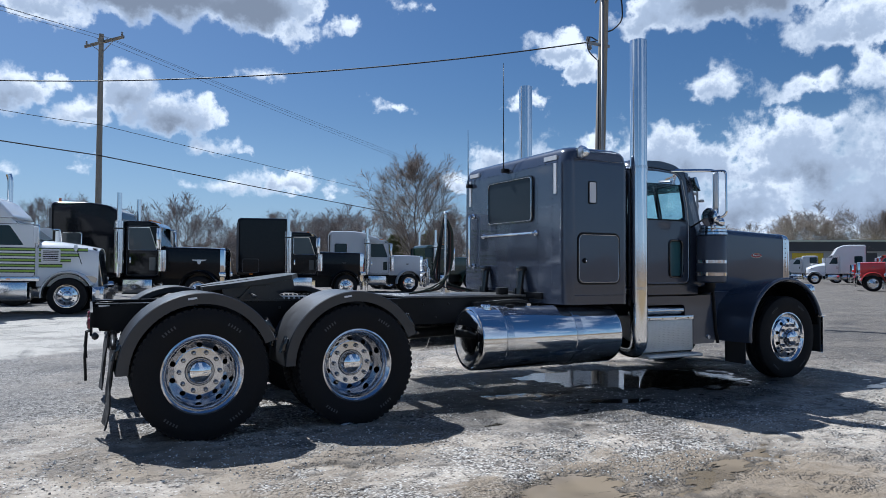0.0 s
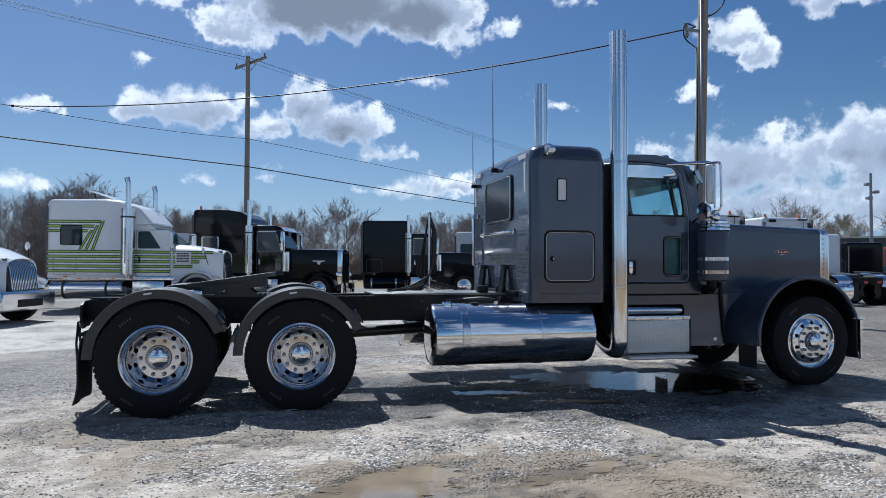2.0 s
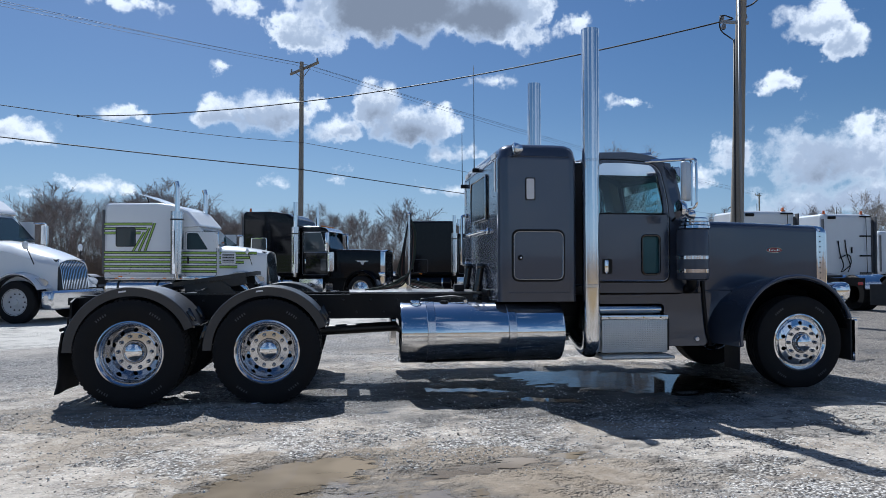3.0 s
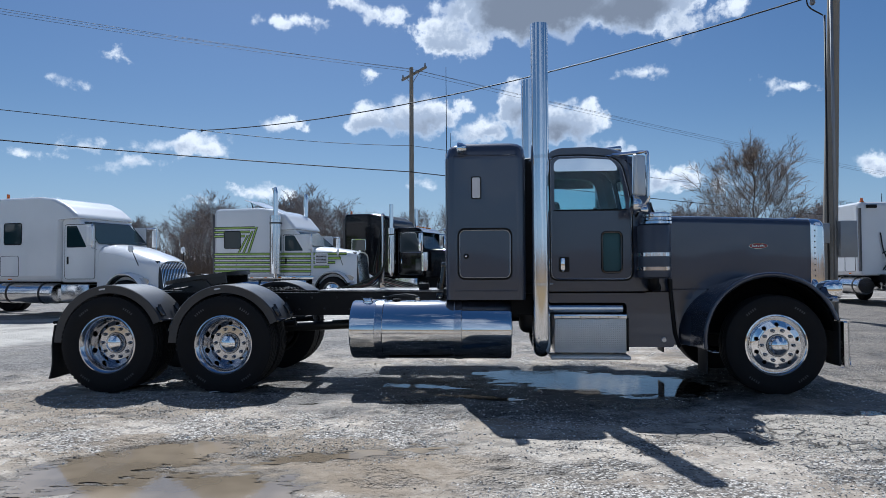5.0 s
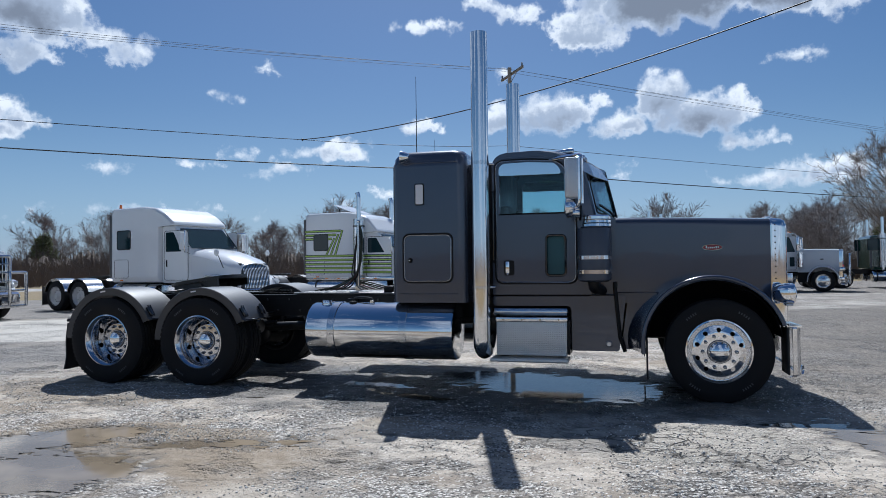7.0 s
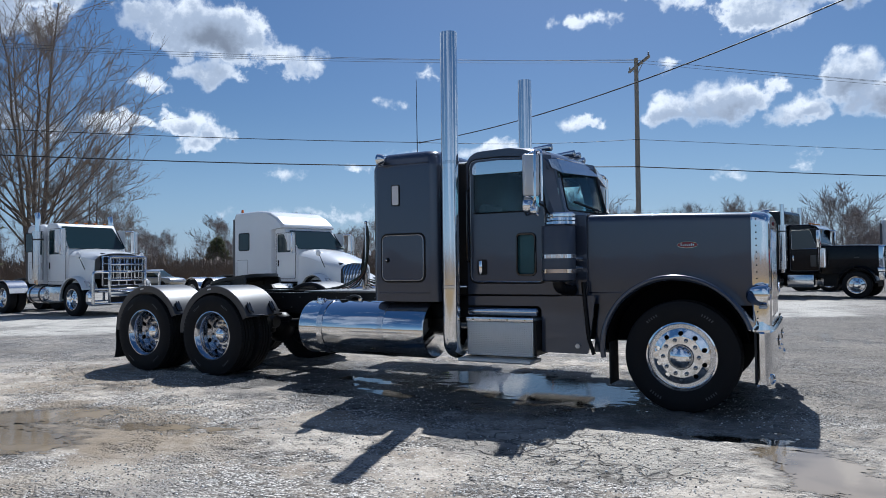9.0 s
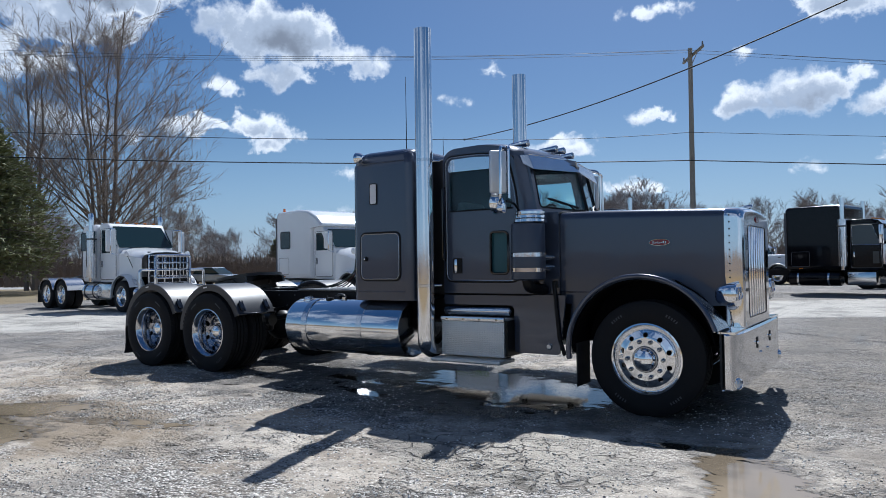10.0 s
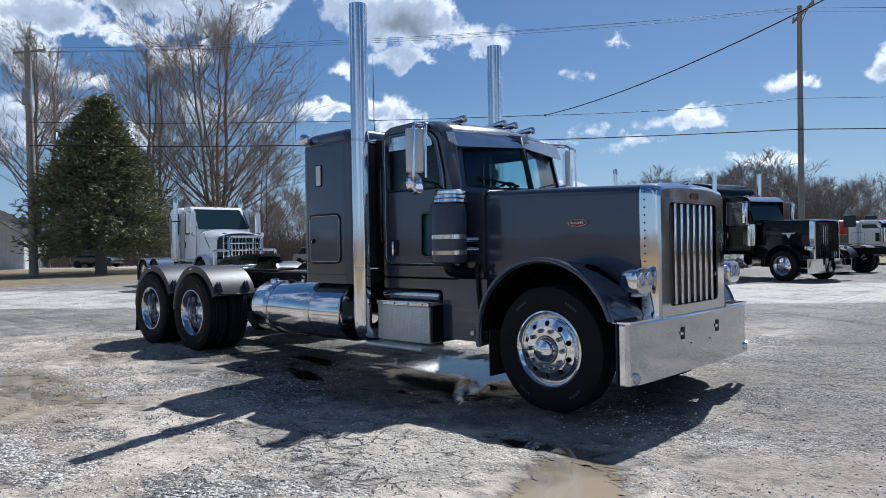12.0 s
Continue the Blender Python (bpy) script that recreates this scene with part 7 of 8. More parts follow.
            part("aerial", rod(B(), (sb + 0.5, 0.1, sleeper_top - 0.02), (sb + 0.5, 0.1, sleeper_top + 0.32), 0.015, 0.008, 6), BLACK, slp)
        if roof_light:
            part("beacon", rod(B(), (sb + 0.25, -0.9, sleeper_top - 0.01), (sb + 0.25, -0.9, sleeper_top + 0.14), 0.05, 0.04, 12), ORANGE_PAINT, slp)
    if stacks:
        for s in (-1, 1):
            sx, sy = cb - 0.04, s * 1.27
            top = [(sx, sy, 1.0), (sx, sy, tall_stack - 0.16), (sx - 0.05, sy, tall_stack)] if not square else [(sx, sy, 1.0), (sx, sy, tall_stack)]
            st = part("exhaust_pipe", tube(B(), bend(top, 0.12), 0.085, 16), CHROME, t)
            guard_top = min(3.25 if stripes else 3.0, tall_stack - 0.6)
            part("muffler_guard", rod(B(), (sx, sy, 1.15), (sx, sy, guard_top), 0.215 if stripes else 0.17, seg=24), CHROME_DULL, st)
            part("guard_strap", rod(B(), (sx, sy, guard_top - 0.30), (sx, sy, guard_top - 0.25), 0.225 if stripes else 0.178, seg=24), STEEL, st)
            part("guard_slot", box(B(), sx - 0.012, sx + 0.012, sy + s * (0.213 if stripes else 0.168) - 0.006, sy + s * (0.213 if stripes else 0.168) + 0.006, 1.5, 2.6), BLACK, st)
    if fifth:
        fx = sum(rear) / 2
        part("fifth_wheel", box(B(), fx - 0.45, fx + 0.45, -0.45, 0.45, 1.10, 1.17, 0.02, turn=Matrix.Translation((fx, 0, 1.13)) @ Matrix.Rotation(radians(-6), 4, "Y") @ Matrix.Translation((-fx, 0, -1.13))), STEEL, t)
    part("drive_axles", box(B(), min(rear), max(rear), -0.12, 0.12, 0.45, 0.70), BLACK, t)
    part("engine_underside", box(B(), hb, -0.35, -0.42, 0.42, 0.45, 1.15), BLACK, t)
    return t


yard_truck("white aerodynamic sleeper tractor parked across the lane", -4.71, 10.82, -13.6, WHITE_PAINT, "sloped", 1.87, 2.02, 2.84, 2.41, 3.47, (-8.55, -7.25), RIM_WHITE, stacks=False, roof_light=True, visor=False)
yard_truck("white high-roof tractor with lime-green stripes and chrome stacks", -0.25, 16.63, -9.7, WHITE_PAINT, "sloped", 1.63, 2.08, 2.78, 2.63, 3.55, (-8.6, -7.3), CHROME, stripes=True, tall_stack=4.25, nose=1.86, visor=False)
yard_truck("white tractor with a polished bull bar on its grille", -11.27, 7.05, -5, WHITE_PAINT, "sloped", 1.41, 2.10, 3.02, 1.05, 3.0, (-6.6, -5.35), CHROME, guard=True, tall_stack=3.35, visor=False, nose=1.92)
yard_truck("glossy black long-nose tractor with domed sleeper and tall chrome stacks", 3.96, 20.15, -17.9, BLACK_PAINT, "square", 2.2, 2.08, 3.04, 2.38, 3.66, (-8.4, -7.1), CHROME, domed=True, flat_back=True, framed=True, emblem=True, tall_stack=4.0, roof_light=True)
yard_truck("black long-nose tractor with a tall box sleeper and black tank", 10.99, 24.56, -13.9, BLACK_PAINT, "square", 2.14, 2.08, 3.0, 2.27, 3.60, (-9.4, -8.1), CHROME, flat_back=True, tall_stack=3.85, tank_mat=BLACK_PAINT)
yard_truck("grey-white long-nose tractor with black lower sleeper", 16.68, 30.02, -15.6, GREY_WHITE, "square", 1.93, 2.08, 2.98, 2.14, 3.42, (-9.0, -7.7), CHROME, low_paint=BLACK_PAINT, guard=True, tall_stack=3.6)
yard_truck("dark green tractor with black stacks", 23.4, 35.6, 0, GREEN_PAINT, "square", 2.3, 2.1, 2.95, 0.6, 2.9, (-7.0, -5.7), CHROME, tall_stack=3.9)
yard_truck("white box-sleeper tractor beside the pole, seen from behind", 17.75, 20.7, 90, WHITE_PAINT, "sloped", 1.7, 2.0, 2.8, 1.9, 3.5, (-8.6, -7.3), RIM_WHITE, flat_back=True, back_gear=True, stacks=False)
yard_truck("white box-sleeper tractor with hoses and orange beacons, seen from behind", 22.3, 22.3, 90, WHITE_PAINT, "sloped", 1.7, 2.0, 2.8, 1.9, 3.55, (-8.6, -7.3), RIM_WHITE, flat_back=True, back_gear=True, stacks=False)
yard_truck("black tractor with a low flat-backed sleeper seen from behind", 36.6, 32.2, 82, BLACK_PAINT, "square", 2.2, 2.0, 2.7, 1.8, 2.95, (-8.6, -7.3), CHROME, flat_back=True, stacks=False)
yard_truck("white sleeper tractor parked beyond the black one", 32.6, 31.5, 90, WHITE_PAINT, "sloped", 1.7, 2.0, 2.8, 1.9, 3.4, (-8.6, -7.3), RIM_WHITE, stacks=False)
yard_truck("orange sleeper tractor beside the row of dark cars", 55.0, 49.0, 100, ORANGE_PAINT, "sloped", 1.7, 2.0, 2.8, 2.0, 3.3, (-8.6, -7.3), CHROME, stacks=False)
yard_truck("white aerodynamic tractor near the workshop", 62.8, 38.7, 128, WHITE_PAINT, "sloped", 1.7, 2.0, 2.8, 2.2, 3.8, (-8.6, -7.3), CHROME, stacks=False)
yard_truck("white tractor near the workshop door", 66.6, 45.2, 128, GREY_WHITE, "sloped", 1.5, 1.9, 2.7, 1.5, 2.9, (-7.4, -6.1), RIM_WHITE, stacks=False)
yard_truck("red tractor beside another red one", 61.0, 32.8, 128, RED_PAINT, "square", 2.1, 1.9, 2.7, 0.5, 2.7, (-7.0, -5.7), CHROME, stacks=False)
yard_truck("red long-nose tractor on the far side of the yard", 45.2, 22.2, 125, RED_PAINT, "square", 2.1, 1.9, 2.7, 0.5, 2.7, (-7.0, -5.7), CHROME, stacks=False)
yard_truck("black long-nose tractor near the red ones", 40.1, 17.2, 125, BLACK_PAINT, "square", 2.1, 1.9, 2.7, 1.5, 3.0, (-8.0, -6.7), CHROME, stacks=False)
yard_truck("white long-nose tractor half hidden behind the black ones", 4.2, 38.6, -15, WHITE_PAINT, "square", 2.0, 1.75, 2.45, 0.5, 2.4, (-7.0, -5.7), CHROME, stacks=False)


def tipper_body(label, x, y, z, turn):
    """A raised red tipper box with ribs, on stub legs."""
    t = root("tipper_body", x, y, 0, turn)
    tagged(t, label, "tipper body")
    part("box", slab(B(), [(-1.3, z), (-1.4, z + 0.9), (1.5, z + 0.75), (1.25, z)], 0.95, 0.05), RED_PAINT, t)
    for k in range(6):
        for s in (-1, 1):
            part("rib", box(B(), -1.15 + k * 0.44, -1.07 + k * 0.44, s * 0.97 - 0.04, s * 0.97 + 0.04, z + 0.02, z + 0.72), RED_PAINT, t)
    for dx in (-1.0, 1.0):
        for s in (-1, 1):
            part("leg", box(B(), dx - 0.08, dx + 0.08, s * 0.6 - 0.08, s * 0.6 + 0.08, 0.0, z + 0.02), BLACK, t)


tipper_body("red ribbed tipper body standing behind the trucks", -0.9, 43.5, 1.7, 10)

# ---- poles, wires, workshop, barn, trees ----
POLE_WOOD = material("weathered_pole_wood", (0.30, 0.27, 0.225), 0.85, grain=0.5, grain_size=30, wear=0.5, wear_size=2, bump=0.5, bump_size=25)
GALV = material("galvanised_grey", (0.33, 0.34, 0.35), 0.5, 0.6, wear=0.3)
CABLE = material("cable_black", (0.012, 0.012, 0.013), 0.6)
CABLE_THIN = material("cable_grey", (0.05, 0.052, 0.055), 0.6)
PORCELAIN = material("grey_porcelain", (0.20, 0.21, 0.23), 0.3, coat=0.5)
CONE_ORANGE = material("cone_orange", (0.80, 0.16, 0.03), 0.5, wear=0.3, wear_size=8)


def utility_pole(label, x, y, top, r=0.16, lean=(0, 0), arm_turn=None, arm=2.2):
    p = root("utility_pole", x, y)
    tagged(p, label, "utility pole", "utility poles")
    tip = Vector((lean[0], lean[1], top))
    part("shaft", rod(B(), (0, 0, -0.1), tip, r, r * 0.68, 14), POLE_WOOD, p)
    if arm_turn is not None:
        m = Matrix.Translation(tip + Vector((0, 0, -0.35))) @ Matrix.Rotation(radians(arm_turn), 4, "Z")
        a = part("crossarm", box(B(), -arm / 2, arm / 2, 0.10, 0.20, -0.07, 0.07, 0.01, turn=m), POLE_WOOD, p)
        for k in (-0.46, -0.14, 0.46):
            c = m @ Vector((k * arm, 0.15, 0.07))
            part("insulator", turned(B(), [(0, 0.22), (0.04, 0.20), (0.05, 0.14), (0.035, 0.10), (0.06, 0.06), (0.03, 0.0)], Matrix.Translation(c), 10), PORCELAIN, a)
        for k in (-0.3, 0.3):
            part("brace", tube(B(), [m @ Vector((k * arm, 0.1, -0.05)), m @ Vector((0, 0.05, -0.6))], 0.02, 6), GALV, a)
    return p


def wire(points, r, mat, label, sag=0.0, n=14):
    pts = []
    for a, b in zip(points, points[1:]):
        a, b = Vector(a), Vector(b)
        for i in range(n):
            t = i / n
            pts.append(a.lerp(b, t) - Vector((0, 0, sag * 4 * t * (1 - t))))
    pts.append(Vector(points[-1]))
    w = link_mesh("overhead_wire", tube(B(), pts, r, 6), mat)
    tagged(w, label, "wire", "overhead wires")


P1, P2, P3 = (-38.0, 8.2), (-0.45, 32.3), (69.0, 97.0)
utility_pole("tall grey wooden utility pole with crossarm behind the trucks", *P2, 13.3, 0.17, (0, 0.2), -57, 3.2)
left_pole = utility_pole("grey wooden utility pole with a transformer beside the spruce", *P1, 14.5, 0.27, (-0.4, 0), 30, 2.4)
part("transformer", rod(B(), (0.35, -0.3, 10.6), (0.35, -0.3, 11.6), 0.28, seg=16), GALV, left_pole)
utility_pole("distant wooden utility pole", *P3, 13.5, 0.17, (0, 0), 35, 2.2)
near_pole = utility_pole("near wooden utility pole with service boxes and cables", 12.65, 9.35, 10.2, 0.185, (0.28, -0.1))
part("meter_box", box(B(), 0.12, 0.52, -0.42, -0.20, 1.55, 2.45, 0.02), GALV, near_pole)
part("conduit", tube(B(), [(0.10, -0.20, 0.0), (0.10, -0.20, 9.6)], 0.04, 8), GALV, near_pole)
part("conduit", tube(B(), [(-0.08, -0.20, 0.0), (-0.06, -0.2, 7.6)], 0.025, 8), CABLE, near_pole)
part("disconnect_box", box(B(), -0.30, -0.08, -0.32, -0.16, 1.9, 2.4, 0.02), GALV, near_pole)
for k, (dx, dz) in enumerate(((-0.35, 8.15), (0.33, 8.2), (-0.30, 7.9), (0.28, 8.55))):
    part("insulator", turned(B(), [(0, 0.16), (0.06, 0.13), (0.07, 0.05), (0.04, 0.0)], Matrix.Translation((dx, -0.1, dz)), 12), PORCELAIN, near_pole)
part("bracket", box(B(), -0.42, 0.42, -0.16, -0.10, 8.06, 8.14), GALV, near_pole)
part("floodlight", box(B(), -0.22, 0.05, -0.55, -0.2, 9.55, 9.75, 0.04), GALV, near_pole)
part("floodlight_arm", tube(B(), [(0, 0, 9.4), (-0.05, -0.3, 9.6)], 0.03, 8), GALV, near_pole)
part("loop_cable", tube(B(), bend([(0.05, -0.15, 9.6), (0.75, -0.3, 9.7), (0.80, -0.3, 8.9), (0.45, -0.2, 8.55), (0.1, -0.1, 8.5)], 0.3), 0.022, 8), CABLE, near_pole)
part("loop_cable", tube(B(), bend([(-0.05, -0.15, 8.2), (-0.5, -0.3, 8.25), (-0.55, -0.3, 7.8), (-0.1, -0.2, 7.6)], 0.2), 0.018, 8), CABLE, near_pole)

JOIN = (-8.88, 22.09, 7.65)
wire([(-38, 8.1, 8.15), (-0.45, 32.15, 7.0), (69, 97, 7.4)], 0.028, CABLE, "thick black overhead cable between wooden poles", 0.35)
wire([(-38, 8.1, 9.6), JOIN], 0.016, CABLE, "thin black overhead wire between wooden poles", 0.2)
wire([JOIN, (-0.45, 32.1, 8.55), (69, 97, 8.9)], 0.014, CABLE, "thin black overhead wire between wooden poles", 0.15)
wire([(12.67, 9.34, 8.24), JOIN], 0.020, CABLE, "twisted black service cable from the near pole", 0.69, 24)
wire([(12.7, 9.2, 9.6), (30, -2, 11.0)], 0.018, CABLE, "black overhead wire from the near pole", 0.3)
for k, (d, z) in enumerate(((-0.8, 13.2), (-0.3, 13.25), (0.8, 12.95))):
    wire([(-38.5 + d * 0.5, 8.2 - d, 14.3 - 0.1 * k), (-0.45 + d * 0.5, 32.3 + d * -0.6, z), (69 + d * 0.5, 97 - d, 13.3)], 0.009, CABLE_THIN, "thin power line on the pole tops", 0.5)
ball(bm := B(), JOIN, 0.06, seg=8)
tagged(link_mesh("cable_clamp", bm, CABLE), "black cable clamp where two wires join", "cable clamp")


def traffic_cone(x, y):
    c = root("traffic_cone", x, y)
    tagged(c, "worn orange traffic cone standing on the gravel", "traffic cone")
    part("body", turned(B(), [(0.03, 0.72), (0.045, 0.70), (0.15, 0.04), (0.15, 0.03)], None, 20), CONE_ORANGE, c)
    part("base", box(B(), -0.19, 0.19, -0.19, 0.19, 0.0, 0.035, 0.01), CONE_ORANGE, c)
    part("sleeve", turned(B(), [(0.088, 0.42), (0.112, 0.26)], None, 20), WHITE_DECAL, c)


traffic_cone(12.55, 9.95)

# workshop with yellow doors
WALL_GREY = material("painted_block_wall", (0.42, 0.42, 0.41), 0.8, grain=0.2, wear=0.25, wear_size=0.6)
FASCIA = material("dark_fascia", (0.06, 0.062, 0.065), 0.6, wear=0.2, wear_size=0.5)
YELLOW = material("yellow_door_paint", (0.72, 0.52, 0.03), 0.5, wear=0.2, wear_size=1)
ROOF_TRIM = material("pale_roof_trim", (0.55, 0.58, 0.45), 0.5)


def workshop():
    b = root("workshop", 92, 70, 0, -38)
    tagged(b, "low flat-roofed workshop with dark fascia and yellow doors", "building")
    holes, doors = [], []
    for k in range(8):
        x0 = -31 + k * 7.6
        doors.append((x0, x0 + 4.6))
        holes.append([(x0, 0.0), (x0 + 4.6, 0.0), (x0 + 4.6, 4.0), (x0, 4.0)])
    x = -34.0
    for x0, x1 in doors + [(34.0, 34.0)]:
        part("wall", box(B(), x, x0, 0, 0.3, 0, 4.3), WALL_GREY, b)
        x = x1
    for k, (x0, x1) in enumerate(doors):
        part("lintel", box(B(), x0, x1, 0, 0.3, 4.0, 4.3), WALL_GREY, b)
        mat = YELLOW if k not in (3, 6) else FASCIA
        d = part("door", box(B(), x0, x1, 0.12, 0.2, 0, 4.0), mat, b)
        for j in range(5):
            part("door_panel", box(B(), x0 + 0.05, x1 - 0.05, 0.09, 0.12, 0.08 + j * 0.79, 0.80 + j * 0.79), mat, d)
        for j in range(4):
            part("door_window", box(B(), x0 + 0.5 + j * 1.0, x0 + 1.1 + j * 1.0, 0.07, 0.09, 2.0, 2.4), WINDOW_DARK, d)
    part("side_wall", box(B(), -34.3, -34, 0, 18, 0, 4.3), WALL_GREY, b)
    part("side_wall", box(B(), 34, 34.3, 0, 18, 0, 4.3), WALL_GREY, b)
    part("back_wall", box(B(), -34, 34, 17.7, 18, 0, 4.3), WALL_GREY, b)
    part("fascia", box(B(), -34.6, 34.6, -0.5, 18.5, 4.3, 5.75), FASCIA, b)
    part("roof_trim", box(B(), -34.7, 34.7, -0.6, 18.6, 5.75, 6.0), ROOF_TRIM, b)
    for x in (-20, -4, 12):
        part("roof_unit", box(B(), x, x + 2.0, 6, 8, 6.0, 6.9, 0.05), GALV, b)


workshop()

BARN_WHITE = material("weathered_white_boards", (0.55, 0.55, 0.53), 0.8, grain=0.3, grain_size=14, wear=0.5, wear_size=1.5)
BARN_ROOF = material("dull_ribbed_roof", (0.15, 0.13, 0.12), 0.7, wear=0.4, wear_size=1.5, bump=0.3, bump_size=8)


def barn():
    b = root("barn", -66, 12.5, 0, 62)
    tagged(b, "old white-boarded barn with a dull brown-grey ribbed roof", "barn")
    part("gable_wall", plate(B(), [(-4, 0), (4, 0), (4, 3.2), (0, 5.6), (-4, 3.2)], (), side_frame(-5, -1), 0.15), BARN_WHITE, b)
    part("gable_wall", plate(B(), [(-4, 0), (4, 0), (4, 3.2), (0, 5.6), (-4, 3.2)], (), side_frame(5, 1), 0.15), BARN_WHITE, b)
    for s in (-1, 1):
        part("side_wall", box(B(), s * 4 - 0.08, s * 4 + 0.08, -5, 5, 0, 3.2), BARN_WHITE, b)
        rows = [[(s * (4.4 - 4.4 * t), y, 2.98 + 2.72 * t) for t in (0, 1)] for y in np.linspace(-5.5, 5.5, 23)]
        slope = part("roof_slope", thicken(skin(B(), rows), 0.08), BARN_ROOF, b)
        for k in range(22):
            y = -5.4 + k * 0.51
            part("rib", tube(B(), [(s * 4.4, y, 3.04), (0.0, y, 5.76)], 0.04, 5), BARN_ROOF, slope)
    for k in range(26):
        for y in (-5.17,):
            part("board", box(B(), -3.95 + k * 0.305, -3.67 + k * 0.305, y, y + 0.025, 0.1, 3.1), BARN_WHITE, b)
    part("barn_door", box(B(), -1.2, 1.2, -5.24, -5.18, 0, 2.6), BARN_WHITE, b)


barn()

# ---- trees ----
BARK = material("grey_bark", (0.19, 0.16, 0.135), 0.9, grain=0.4, grain_size=12, wear=0.4, wear_size=2, bump=0.6, bump_size=18)
FAR_TWIG = material("hazy_far_twigs", (0.27, 0.235, 0.22), 0.95, grain=0.2, wear=0.3)
TWIG = material("brown_twigs", (0.30, 0.25, 0.21), 0.9, grain=0.2, wear=0.3)
NEEDLE = material("spruce_needles", (0.175, 0.185, 0.08), 0.75, grain=0.4, grain_size=9, wear=0.7, wear_size=0.9)
BRUSH = material("brown_brush", (0.15, 0.12, 0.10), 0.95, grain=0.4, grain_size=8, wear=0.5, wear_size=0.3)
CAR_DARK = material("dark_car_paint", (0.02, 0.022, 0.028), 0.15, coat=0.9)
CAR_SILVER = material("silver_car_paint", (0.42, 0.43, 0.44), 0.25, 0.6, coat=0.8)


class Sticks:
    """Collects tapered three-sided sticks into one mesh."""
    def __init__(self):
        self.v, self.f = [], []

    def stick(self, a, b, ra, rb, sides=3):
        d = (b - a).normalized()
        u = d.orthogonal().normalized()
        w = d.cross(u)
        k = len(self.v)
        for p, r in ((a, ra), (b, rb)):
            for i in range(sides):
                t = 2 * math.pi * i / sides
                self.v.append(p + r * (math.cos(t) * u + math.sin(t) * w))
        for i in range(sides):
            j = (i + 1) % sides
            self.f.append((k + i, k + j, k + sides + j, k + sides + i))

    def sliver(self, a, b, r):
        """A single thin blade for the finest twigs."""
        u = (b - a).orthogonal().normalized() * r
        k = len(self.v)
        self.v += [a - u, a + u, b]
        self.f.append((k, k + 1, k + 2))

    def mesh(self, name, mat, parent=None):
        me = bpy.data.meshes.new(name)
        me.from_pydata([tuple(p) for p in self.v], [], self.f)
        me.materials.append(mat)
        ob = new(name, me)
        if parent is not None:
            ob.parent = parent
        return ob


def place(tree, spots):
    """Moves the tree to the first spot and copies it to the rest: x, y, size, turn."""
    for k, (x, y, size, turn) in enumerate(spots):
        m = pose(x, y, 0, 0, 0, turn)
        if k == 0:
            tree.scale = (size, size, size)
            tree.matrix_basis = m @ Matrix.Diagonal((size, size, size, 1))
            first = tree
        else:
            c = copy_thing(first, m)
            c.scale = (size, size, size)


def toward(bearing, dist, eye=(5.0, -8.0)):
    return eye[0] + dist * math.sin(radians(bearing)), eye[1] + dist * math.cos(radians(bearing))


